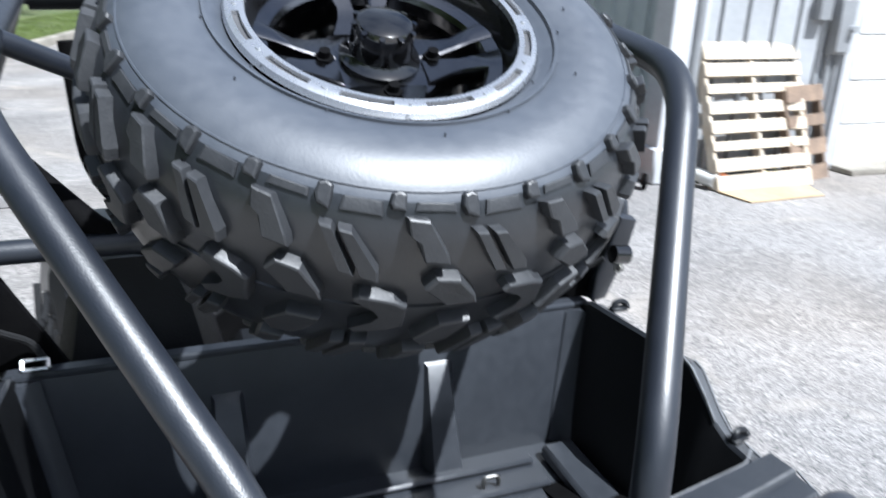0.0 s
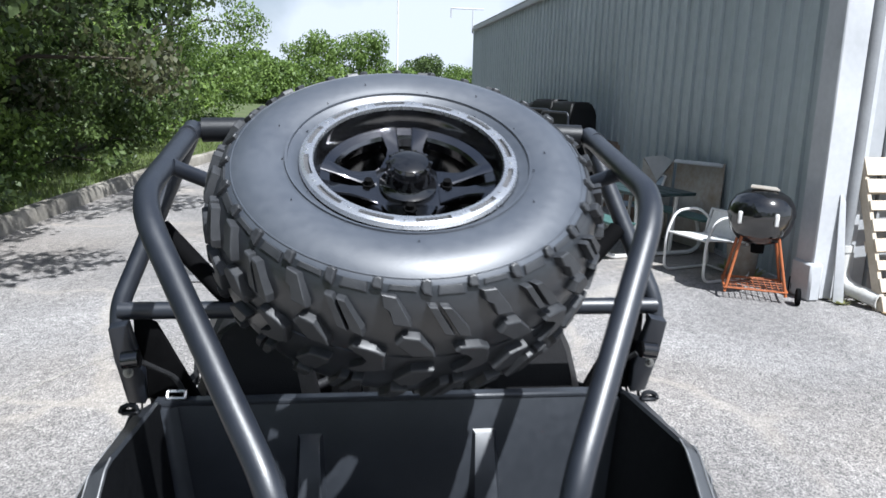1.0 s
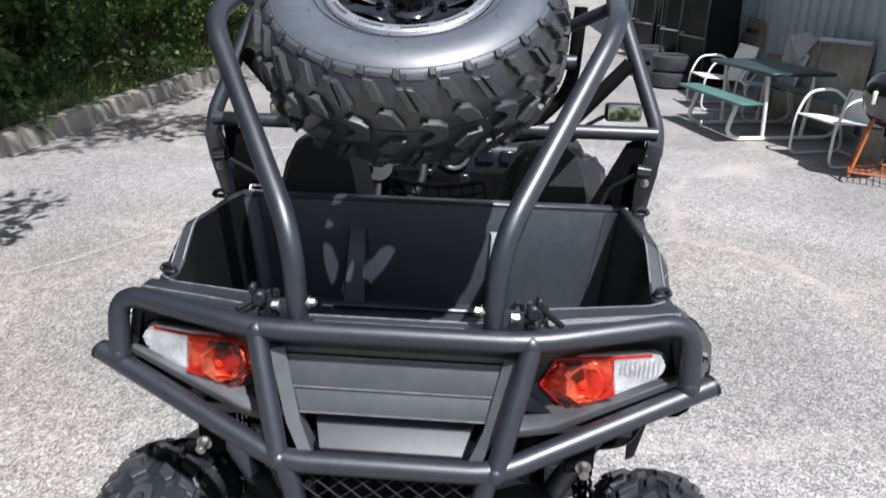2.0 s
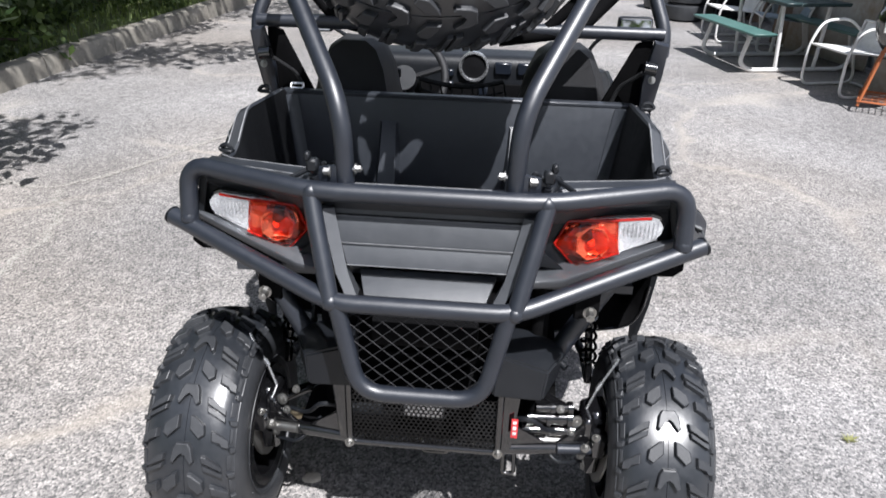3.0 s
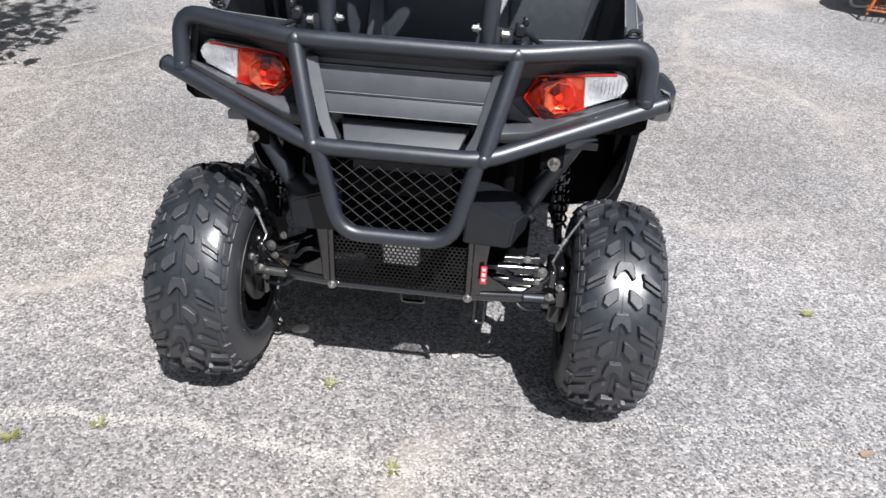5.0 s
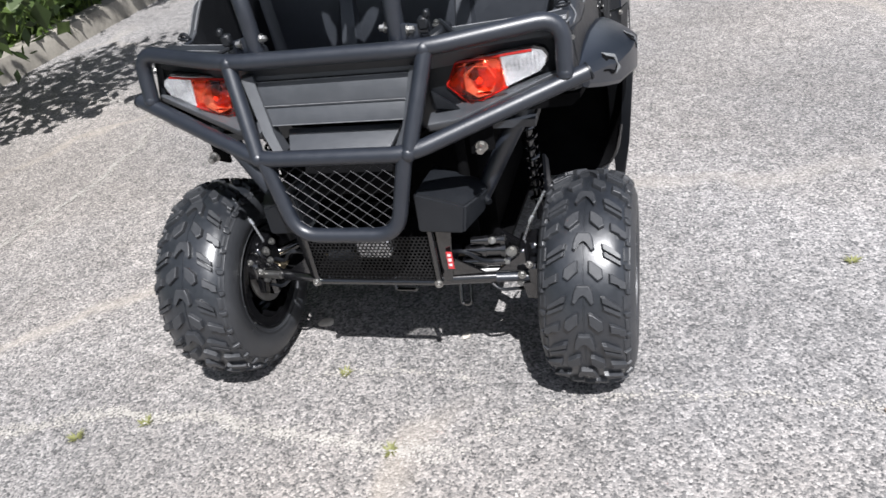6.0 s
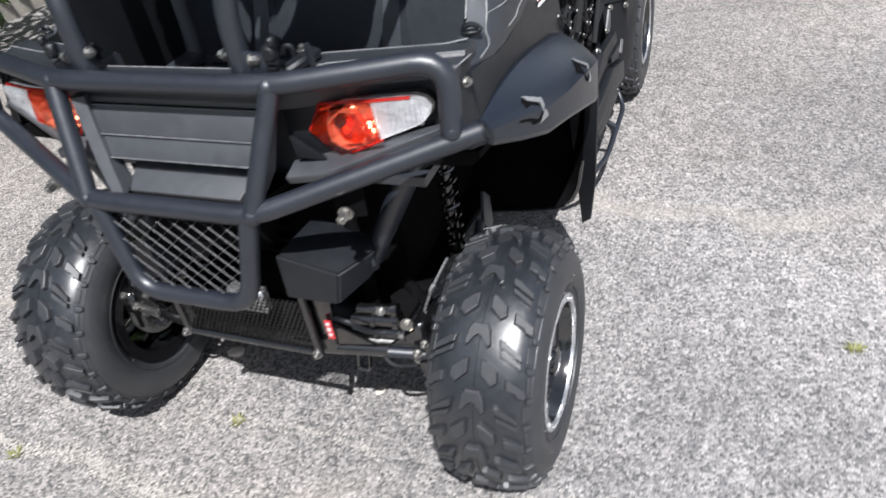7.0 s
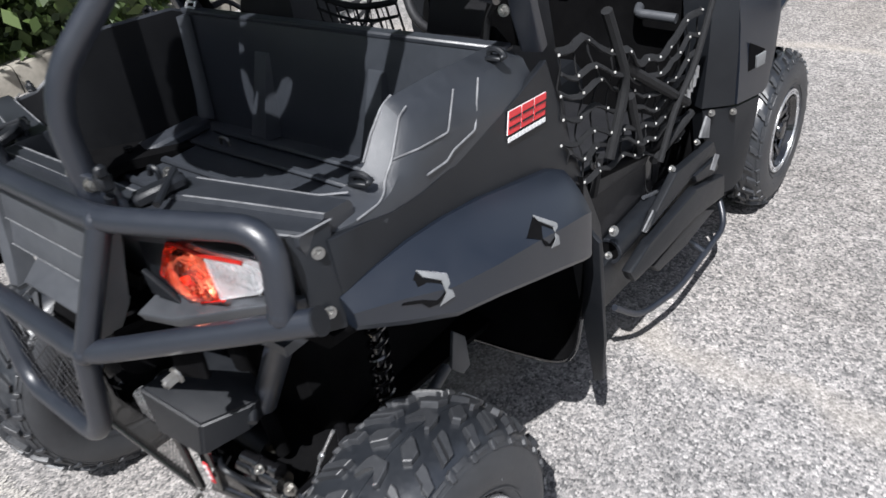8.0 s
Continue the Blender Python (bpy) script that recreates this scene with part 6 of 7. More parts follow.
def door_net(sg):
    """A loose strap net that sags across the doorway, with pale stitching at the crossings."""
    def at(u, v):
        y = 0.845 + 0.70 * u
        z = along(NET_FOOT, y) * (1 - v) + along(NET_TOP, y) * v
        x = 0.575 + 0.030 * noise.noise((u * 4, v * 3, sg * 3.0)) - 0.05 * max(0.0, u - 0.35) * (1.3 - v)
        return Vector((sg * x, y + 0.022 * noise.noise((u * 6, v * 4, 7)), z + 0.022 * noise.noise((u * 7, v * 4, 11))))
    nu, nv = 11, 6
    bm = bmesh.new()
    for i in range(nu + 1):
        tube(bm, [at(i / nu, k / 14) for k in range(15)], 0.0040, 0, 5, flat=0.5)
    net = part("door_net", bm, M_STRAP, car, "loose black strap net across the doorway")
    for j in range(nv + 1):
        part("net_band", tube(bmesh.new(), [at(k / 26, j / nv) + Vector((sg * 0.003, 0, -0.010 * abs(math.sin(k * 0.66)))) for k in range(27)], 0.0075 if j < nv else 0.010, 0, 6, flat=0.45), M_STRAP, net)
    bm = bmesh.new()
    for i in range(nu + 1):
        for j in range(nv + 1):
            if (i * 7 + j * 5) % 4 == 1:
                continue
            box(bm, at(i / nu, j / nv) + Vector((sg * 0.008, -0.004, -0.004)), (0.003, 0.0040, 0.0042), 0)
    tagged(part("net_stitching", bm, M_PVC, net, "pale bar-tack stitching"), "pale bar-tack stitching", kind="stuff")
    for pts, r in (([(0.590, 1.010, 1.100), (0.592, 1.092, 0.925), (0.585, 1.021, 0.771)], 0.012), ([(0.578, 1.090, 0.960), (0.580, 1.300, 0.822), (0.560, 1.498, 0.699)], 0.013),
                   ([(0.588, 1.566, 0.950), (0.585, 1.474, 0.807), (0.580, 1.378, 0.739), (0.578, 1.300, 0.622)], 0.0085), ([(0.580, 1.129, 0.872), (0.575, 1.160, 0.800), (0.570, 1.204, 0.700)], 0.012),
                   ([(0.575, 0.990, 0.790), (0.560, 0.985, 0.690)], 0.013), ([(0.560, 1.300, 0.622), (0.560, 1.430, 0.640), (0.556, 1.540, 0.650)], 0.012)):
        part("net_strap", tubed(P(sg, *pts), r, 0.05, 8), M_STRAP, net)
    # crumpled pale scrap of small overlapping plates in the net
    if sg > 0:
        bm = bmesh.new()
        for k in range(7):
            c = Vector((0.548, 1.520 + 0.012 * k, 0.692 + 0.009 * k))
            slab(bm, [c + Vector((0.004 * math.sin(k * 2.1), a, b)) for a, b in ((-0.012, -0.014), (0.010, -0.020 + 0.004 * (k % 3)), (0.014, 0.012), (-0.006, 0.022))], 0.002)
        part("pale_scrap", bm, M_PVC, net, "crumpled pale scrap")


both(door_net)


part("firewall", boxed((0, 1.76, 0.62), (1.10, 0.03, 0.60), 0.004), M_DARK, car)
part("floor_pan", boxed((0, 1.42, 0.335), (1.08, 0.80, 0.02), 0.004), M_DARK, car)
part("centre_console", boxed((0, 1.3, 0.50), (0.24, 0.9, 0.36), 0.03), M_PLAST, car)


def bulkhead_net():
    """A net that hangs between the seats behind the cabin."""
    bm = bmesh.new()
    for i in range(9):
        f = i / 8
        tube(bm, [(-0.12 + 0.26 * f, 0.90, 1.125 - 0.02 * math.sin(f * math.pi)), (-0.12 + 0.26 * f + 0.02, 0.90, 1.02)], 0.003, 0, 5)
    for j in range(4):
        tube(bm, [(-0.12 + 0.26 * k / 12, 0.90, 1.125 - 0.033 * j - 0.02 * math.sin(k / 12 * math.pi)) for k in range(13)], 0.004 if j else 0.008, 0, 5)
    part("bulkhead_net", bm, M_STRAP, car, "black net between the seats")


bulkhead_net()
hood = bmesh.new()
loft(hood, [[(-0.44, 1.92, 0.95), (-0.30, 1.92, 1.02), (0.30, 1.92, 1.02), (0.44, 1.92, 0.95), (0.44, 1.92, 0.5), (-0.44, 1.92, 0.5)], [(-0.42, 2.3, 0.90), (-0.25, 2.3, 0.95), (0.25, 2.3, 0.95), (0.42, 2.3, 0.90), (0.42, 2.3, 0.5), (-0.42, 2.3, 0.5)], [(-0.34, 2.55, 0.72), (-0.22, 2.55, 0.76), (0.22, 2.55, 0.76), (0.34, 2.55, 0.72), (0.34, 2.5, 0.5), (-0.34, 2.5, 0.5)]])
part("bonnet", hood, M_FENDER, car, "smooth dark bonnet", 30)
part("front_chassis", boxed((0, 2.1, 0.42), (0.5, 0.7, 0.24), 0.03), M_DARK, car)
for sg in (1, -1):
    part("front_arm", tubed(P(sg, (0.2, 2.26, 0.36), (0.5, 2.26, 0.29)), 0.02, 0, 10), M_GLOSS, car)

# spare wheel, lying on its carrier with the face up and back
TILT_SPARE = 29.0
nrm = Vector((0, -math.sin(radians(TILT_SPARE)), math.cos(radians(TILT_SPARE))))
ring_c = Vector((-0.011, 0.411, 1.659))
mid = ring_c - nrm * FACE
spare_m = Matrix.Translation(mid) @ pose(0, 0, 0, TILT_SPARE, 0, 0) @ Matrix.Scale(0.98, 4)
spare = build_wheel(None, spare_m, 1)
tagged(spare, "black knobbly spare wheel strapped on the roll bars", "spare wheel")


# ---- things by the shed ----
def picnic_table(m):
    t = thing("picnic_table", "green-topped picnic table on white bent tube frames", "table", m)
    top = part("tabletop", boxed((0, 0, 0.70), (1.22, 0.72, 0.02), 0.004), M_GREENTOP, t)
    for k in range(4):
        part("board", boxed((0, -0.275 + 0.183 * k, 0.716), (1.24, 0.172, 0.02), 0.005), M_GREENTOP, top)
    for s in (1, -1):
        b = part("bench", boxed((0, s * 0.555, 0.415), (1.34, 0.24, 0.018), 0.004), M_GREEN, t)
        part("bench_board", boxed((0, s * 0.555, 0.429), (1.36, 0.26, 0.016), 0.005), M_GREEN, b)
    for x in (-0.42, 0.42):
        part("frame", tubed([(x, -0.56, 0.41), (x, -0.64, 0.10), (x, -0.52, 0.025), (x, 0.52, 0.025), (x, 0.64, 0.10), (x, 0.56, 0.41)], 0.024, 0.12, 12), M_WHITEPAINT, t)
        for y in (-0.22, 0.22):
            part("leg", tubed([(x, y, 0.03), (x, y * 1.2, 0.69)], 0.021, 0, 12), M_WHITEPAINT, t)
    return t


def patio_chair(m, label="white sling patio chair with round tube arms", fabric=None, back=0.78):
    c = thing("patio_chair", label, "chair", m, group="patio chairs by the shed")
    part("seat", slabbed([(-0.25, -0.25, 0.42), (0.25, -0.25, 0.42), (0.25, 0.20, 0.38), (-0.25, 0.20, 0.38)], 0.012, 0.003), fabric or M_SLING, c)
    part("backrest", slabbed([(-0.25, 0.20, 0.39), (0.25, 0.20, 0.39), (0.25, 0.20 + 0.16 * (back - 0.39) / 0.47, back), (-0.25, 0.20 + 0.16 * (back - 0.39) / 0.47, back)], 0.012, 0.003), fabric or M_SLING, c)
    for x in (-0.28, 0.28):
        part("arm_frame", tubed([(x, 0.20 + 0.16 * (back - 0.39) / 0.47, back), (x, 0.22, 0.40), (x, 0.30, 0.02), (x, -0.28, 0.015), (x, -0.28, 0.40), (x, -0.18, 0.62), (x, 0.10, 0.64), (x, 0.26, 0.52)], 0.014, 0.10, 10), M_WHITEPAINT, c)
    for y, z in ((0.20 + 0.16 * (back - 0.39) / 0.47, back), (-0.26, 0.41), (0.20, 0.38), (0.28, 0.02)):
        part("cross_tube", tubed([(-0.28, y, z), (0.28, y, z)], 0.012, 0, 10), M_WHITEPAINT, c)
    return c


def kettle_grill(m):
    g = thing("kettle_grill", "black kettle barbecue on rusty orange legs", "barbecue", m)
    bm = bmesh.new()
    lathe(bm, [(0.0, 0.47), (0.10, 0.475), (0.18, 0.51), (0.245, 0.59), (0.272, 0.68), (0.276, 0.735), (0.262, 0.735)], 40)
    part("bowl", bm, M_GLOSS, g)
    bm = bmesh.new()
    lathe(bm, [(0.282, 0.730), (0.284, 0.75), (0.272, 0.82), (0.225, 0.90), (0.14, 0.95), (0.0, 0.965)], 40)
    part("lid", bm, M_GLOSS, g)
    part("lid_plate", slabbed([(-0.12, -0.08, 0.985), (0.12, -0.09, 0.972), (0.11, 0.10, 0.975), (-0.10, 0.09, 0.99)], 0.012, 0.002), M_SHEET, g)
    for a in (-2.3, -1.2):
        p = Vector((0.282 * math.cos(a), 0.282 * math.sin(a), 0.73))
        part("handle", boxed(p, (0.035, 0.035, 0.11), 0.008), M_WHITEPAINT, g)
    for k, a in enumerate((-2.4, -0.75, 0.75, 2.4)):
        p, q = Vector((0.20 * math.cos(a), 0.20 * math.sin(a), 0.58)), Vector((0.34 * math.cos(a), 0.34 * math.sin(a), 0.06))
        part("leg", tubed([p, q], 0.014, 0, 10), M_COPPER, g)
    rack = part("rack", tubed([(-0.26, -0.24, 0.10), (0.26, -0.24, 0.10), (0.26, 0.24, 0.10), (-0.26, 0.24, 0.10), (-0.26, -0.24, 0.10)], 0.007, 0.02, 8), M_COPPER, g)
    for k in range(11):
        part("rack_wire", tubed([(-0.25 + 0.05 * k, -0.24, 0.10), (-0.25 + 0.05 * k, 0.24, 0.10)], 0.004, 0, 6), M_COPPER, rack)
    for k in range(5):
        part("rack_wire", tubed([(-0.26, -0.19 + 0.095 * k, 0.10), (0.26, -0.19 + 0.095 * k, 0.10)], 0.004, 0, 6), M_COPPER, rack)
    bm = bmesh.new()
    lathe(bm, [(0.0, -0.07), (0.055, -0.07), (0.06, 0.0), (0.065, 0.05)], 20, Matrix.Translation((0, 0, 0.46)))
    part("ash_catcher", bm, M_DARK, g)
    for s in (-1, 1):
        bm = bmesh.new()
        drum(bm, (0.33, s * 0.23, 0.075), (0.36, s * 0.23, 0.075), 0.075, 20)
        part("wheel", bm, M_DARK, g)
    return g


def shipping_pallet(m, label, mat, n=8, w=1.16, h=1.30, gap=True):
    p = thing("pallet", label, "pallet", m, group="pallets against the shed")
    for x in (-w / 2 + 0.02, 0.0, w / 2 - 0.02):
        part("stringer", boxed((x, 0.055, h / 2), (0.04, 0.09, h), 0.003), mat, p)
    for k in range(n):
        z = 0.045 + (h - 0.09) * k / (n - 1)
        wid = (h / n) * (0.64 + 0.12 * math.sin(k * 2.3)) if k not in (0, n - 1) else 0.16
        part("deck_board", boxed((random.uniform(-0.006, 0.006), 0.0, z), (w, 0.018, wid), 0.003), mat, p)
        if k % 3 == 0:
            part("bottom_board", boxed((0, 0.11, z), (w, 0.018, 0.10), 0.003), mat, p)
    return p


picnic_table(pose(3.08, 7.27, 0, 0, 0, 103.7))
patio_chair(pose(3.38, 6.02, 0, 0, 0, -74), "low white sling patio chair beside the black barbecue", None, 0.62)
patio_chair(pose(2.98, 8.75, 0, 0, 0, -85), "white sling patio chair behind the picnic table")
patio_chair(pose(3.36, 8.10, 0, 0, 0, -95), "patio chair with a pale blue cover on its back", M_BLUEGREY)
kettle_grill(pose(3.50, 5.33, 0, 0, 0, -25))

# sheets leaning on the wall
sheet = thing("leaning_sheet", "stained sheet metal panel leaning by the wall", "panel")
part("sheet", slabbed([(3.72, 7.72, 0.02), (3.92, 6.92, 0.02), (3.97, 6.96, 1.02), (3.79, 7.76, 0.99)], 0.015, 0.002), M_SHEET, sheet)
part("sheet_edge", slabbed([(3.715, 7.715, 0.96), (3.905, 6.905, 0.99), (3.915, 6.91, 1.03), (3.735, 7.73, 1.0)], 0.02, 0.003), M_TRIM, sheet)
bent = thing("bent_sheet", "crumpled pale sheet metal offcut by the wall", "panel")
part("sheet", slabbed([(3.50, 8.24, 0.02), (3.71, 7.76, 0.02), (3.75, 7.78, 0.99), (3.66, 8.0, 0.70), (3.56, 8.26, 0.96)], 0.012, 0.002), M_SHEET, bent)
part("fold", slabbed([(3.56, 8.24, 0.97), (3.64, 7.98, 0.70), (3.72, 7.74, 0.97), (3.66, 7.90, 1.03)], 0.01, 0.002), M_WHITE, bent, "pale folded flap")
ply = thing("plywood_offcut", "brown plywood sheet leaning behind the table", "panel")
part("sheet", slabbed([(3.44, 8.60, 0.02), (3.62, 8.30, 0.02), (3.68, 8.34, 0.72), (3.50, 8.64, 0.72)], 0.015, 0.002), M_OLDWOOD, ply)
bin_ = thing("metal_bucket", "dented galvanised bucket under the chair", "bucket", pose(3.72, 5.95, 0))
bm = bmesh.new()
lathe(bm, [(0.0, 0.01), (0.125, 0.01), (0.13, 0.02), (0.155, 0.33), (0.16, 0.34), (0.15, 0.34), (0.13, 0.05)], 28)
part("bucket", bm, M_SHEET, bin_)
bm = bmesh.new()
lathe(bm, [(0.150, 0.325), (0.165, 0.335), (0.165, 0.345), (0.150, 0.35)], 28)
part("bucket_rim", bm, M_SHEET, bin_)
old = shipping_pallet(pose(3.74, 10.75, 0.02, -14, 0, -90), "small weathered wooden pallet leaning by the wall", M_OLDWOOD, 5, 0.75, 0.98)

# pallet, board and pipes by the end wall
pal = shipping_pallet(pose(4.90, 4.74, 0.02, -21, 0, 3), "pale new wooden pallet leaning on the end wall", M_WOOD)
pl2 = shipping_pallet(pose(5.55, 4.86, 0.02, -16, 0, 14), "brown wooden pallet leaning behind the pale one", M_OLDWOOD, 4, 0.62, 0.86)
board = thing("ground_board", "tan plywood board lying on the asphalt", "board")
part("board", slabbed([(4.30, 4.70, 0.022), (4.36, 4.34, 0.016), (5.20, 4.36, 0.018), (5.32, 4.68, 0.026)], 0.014, 0.003), M_PLY, board)
pipe = thing("downspout", "pale grey downspout with a white elbow", "downspout")
part("spout", tubed([(4.215, 5.16, 3.7), (4.215, 5.16, 0.42)], 0.055, 0, 20), M_BOXGREY, pipe)
bm = bmesh.new()
tube(bm, [(4.215, 5.16, 0.46), (4.215, 5.16, 0.14), (4.34, 4.80, 0.085)], 0.066, 0.16, 22, cap=False)
tube(bm, [(4.215, 5.16, 0.50), (4.215, 5.16, 0.44)], 0.075, 0, 22)
part("elbow", bm, M_PVC, pipe, "grimy white plastic elbow")
bm = bmesh.new()
lathe(bm, [(0.070, 0), (0.074, 0.02), (0.060, 0.02), (0.058, -0.12), (0.0, -0.14)], 24, Matrix.Translation((4.34, 4.80, 0.085)) @ Vector((0.33, -0.94, -0.1)).to_track_quat("Z", "Y").to_matrix().to_4x4())
part("mouth", bm, M_PVC, pipe)
plank = thing("leaning_plank", "grey weathered plank leaning on the corner trim", "plank")
part("plank", slabbed([(4.08, 5.02, 0.01), (4.16, 4.99, 0.01), (4.12, 5.09, 0.90), (4.07, 5.10, 0.95)], 0.02, 0.002), M_TRIM, plank)
brick = thing("clay_brick", "orange clay brick beside the downspout", "brick", pose(4.55, 5.02, 0, 0, 0, 20))
part("brick", boxed((0, 0, 0.045), (0.22, 0.11, 0.09), 0.006), M_COPPER, brick)

mb = thing("meter_box", "grey electrical meter box on the end wall", "meter box")
part("case", boxed((5.86, 5.16, 1.42), (0.20, 0.13, 0.52), 0.01), M_BOXGREY, mb)
part("lid", boxed((5.86, 5.085, 1.42), (0.185, 0.02, 0.48), 0.006), M_BOXGREY, mb)
bm = bmesh.new()
drum(bm, (5.93, 5.08, 1.40), (5.93, 5.02, 1.40), 0.035, 16)
part("meter_dial", bm, M_ALU, mb)
for x in (5.80, 5.90):
    part("conduit", tubed([(x, 5.17, 1.17), (x, 5.17, 0.02)], 0.026, 0, 12), M_BOXGREY, mb)
jb = thing("junction_box", "small grey junction box on the end wall", "junction box")
part("case", boxed((5.62, 5.17, 1.60), (0.15, 0.10, 0.26), 0.008), M_BOXGREY, jb)
part("conduit", tubed([(5.62, 5.18, 1.70), (5.62, 5.18, 3.6)], 0.02, 0, 10), M_BOXGREY, jb)


def seat_stack(m, label, h=1.45):
    """A black moulded seat frame, wrapped and set on end."""
    s = thing("crated_seat", label, "seat", m, group="black seats stacked by the shed")
    bm = bmesh.new()
    loft(bm, [[(-0.34 * f, -0.28 * g, z), (0.34 * f, -0.28 * g, z), (0.36 * f, 0.0, z), (0.34 * f, 0.28 * g, z), (-0.34 * f, 0.28 * g, z), (-0.36 * f, 0, z)] for z, f, g in ((0.05, 1.0, 1.0), (0.3, 1.06, 1.1), (h * 0.55, 0.98, 0.95), (h * 0.9, 1.0, 0.85), (h, 0.82, 0.6))])
    bmesh.ops.bevel(bm, geom=bm.edges[:], offset=0.03, segments=2, affect="EDGES")
    part("shell", bm, M_BIN, s)
    part("side_frame", tubed([(-0.40, -0.3, 0.03), (-0.40, -0.32, h * 0.9), (0.40, -0.32, h * 0.9), (0.40, -0.3, 0.03)], 0.018, 0.08, 10), M_TUBE, s)
    part("cross_tube", tubed([(-0.40, -0.31, h * 0.45), (0.40, -0.31, h * 0.45)], 0.014, 0, 8), M_BOXGREY, s)
    part("foot_tube", tubed([(-0.40, -0.30, 0.03), (0.40, -0.30, 0.03)], 0.018, 0, 8), M_TUBE, s)
    return s


for k, (x, y, h, rz) in enumerate(((3.34, 10.75, 1.6, -75), (3.25, 11.7, 1.62, -70), (3.38, 12.8, 1.55, -80), (3.2, 14.0, 1.5, -75), (3.3, 15.4, 1.45, -72))):
    seat_stack(pose(x, y, 0, 0, 0, rz), "black vehicle seat frame standing on end by the wall", h)
for k, (x, y, z) in enumerate(((2.72, 10.4, 0.0), (2.74, 10.42, 0.24), (2.62, 11.6, 0.0), (2.65, 11.55, 0.24))):
    t = thing("loose_tyre", "old black tyre stacked flat on the ground", "tyre", pose(x, y, z + 0.12), group="tyres stacked by the shed")
    bm = bmesh.new()
    lathe(bm, [(0.17, -0.10), (0.24, -0.12), (0.30, -0.09), (0.315, 0.0), (0.30, 0.09), (0.24, 0.12), (0.17, 0.10), (0.18, 0.0)], 36, close=True)
    part("tyre", bm, M_RUBBER, t)


# ---- plants ----
def leaf_cloud(rng, centres, radii, n, size, droop=0.35):
    """Corners of n leaves spread over overlapping clumps."""
    which = rng.choice(len(centres), n, p=(radii ** 2) / (radii ** 2).sum())
    d = rng.normal(size=(n, 3))
    d /= np.linalg.norm(d, axis=1)[:, None]
    r = radii[which] * (0.55 + 0.5 * rng.random(n) ** 0.6)
    c = centres[which] + d * r[:, None] * np.array([1, 1, 0.8])
    c += rng.normal(size=(n, 3)) * 0.06
    nor = d * 0.6 + rng.normal(size=(n, 3)) * 0.8 + np.array([0, 0, 0.5])
    nor /= np.linalg.norm(nor, axis=1)[:, None]
    a = np.cross(nor, rng.normal(size=(n, 3)))
    a /= np.linalg.norm(a, axis=1)[:, None]
    a[:, 2] -= droop
    b = np.cross(nor, a)
    L = (size * (0.6 + 0.8 * rng.random(n)))[:, None]
    w = L * 0.30
    return np.stack([c - a * L * 0.5, c + b * w - a * L * 0.06, c + a * L * 0.5, c - b * w - a * L * 0.06], axis=1)


def tree(name, label, at, height, spread, seed, leaf, n, size, low=0.25, lean=(0, 0), clump=0.75, limbs=7):
    """A tapered trunk, forking limbs and a crown of leaves in clumps."""
    rng = np.random.default_rng(seed)
    t = thing(name, label, "tree" if name == "tree" else "shrub", pose(*at))
    bm = bmesh.new()
    base_r = height * 0.018 + 0.03

    def taper(pts, r0, r1, n_=8):
        rings, up = [], None
        for i, p in enumerate(pts):
            d = (Vector(pts[min(i + 1, len(pts) - 1)]) - Vector(pts[max(i - 1, 0)])).normalized()
            up = d.orthogonal().normalized() if up is None else (up - d * up.dot(d)).normalized()
            sd = d.cross(up)
            r = r0 + (r1 - r0) * i / (len(pts) - 1)
            rings.append([bm.verts.new(Vector(p) + (up * math.cos(q) + sd * math.sin(q)) * r) for q in (2 * math.pi * k / n_ for k in range(n_))])
        for ra, rb in zip(rings, rings[1:]):
            for k in range(n_):
                bm.faces.new((ra[k], ra[(k + 1) % n_], rb[(k + 1) % n_], rb[k]))
    trunk = []
    for i in range(8):
        f = i / 7
        trunk.append((lean[0] * f + 0.12 * math.sin(f * 4 + seed), lean[1] * f + 0.12 * math.cos(f * 3 + seed), -0.15 + height * 0.8 * f))
    taper(trunk, base_r, base_r * 0.25)
    cs, rs = [], []
    for k in range(limbs):
        f = low + (0.95 - low) * (k + rng.random() * 0.7) / limbs
        i = min(int(f * 7), 6)
        p = Vector(trunk[i]).lerp(Vector(trunk[i + 1]), f * 7 - i)
        ang = k * 2.4 + rng.random() * 0.8
        reach = spread * (1.05 - 0.55 * f) * (0.7 + 0.45 * rng.random())
        tip = p + Vector((math.cos(ang) * reach, math.sin(ang) * reach, height * 0.10 * (0.3 + rng.random())))
        midp = p.lerp(tip, 0.5) + Vector((0, 0, 0.15 * reach))
        taper([p, p.lerp(midp, 0.5), midp, midp.lerp(tip, 0.5), tip], base_r * 0.4 * (1.1 - f), 0.012, 6)
        for g in (0.45, 0.75, 1.0, 1.12):
            q = p.lerp(tip, g) + Vector(rng.normal(size=3) * 0.25 * clump)
            cs.append(q)
            rs.append(clump * (0.55 + 0.6 * rng.random()) * (0.7 + 0.3 * spread / 3))
    top = Vector(trunk[-1])
    for k in range(5):
        cs.append(top + Vector((rng.normal() * spread * 0.25, rng.normal() * spread * 0.25, height * 0.16 * rng.random())))
        rs.append(clump * (0.6 + 0.5 * rng.random()))
    part("trunk", bm, M_BARK, t, "", 60)
    co = leaf_cloud(rng, np.array([list(c) for c in cs]), np.array(rs), n, size)
    crown = quads("crown", co, leaf, t)
    return t


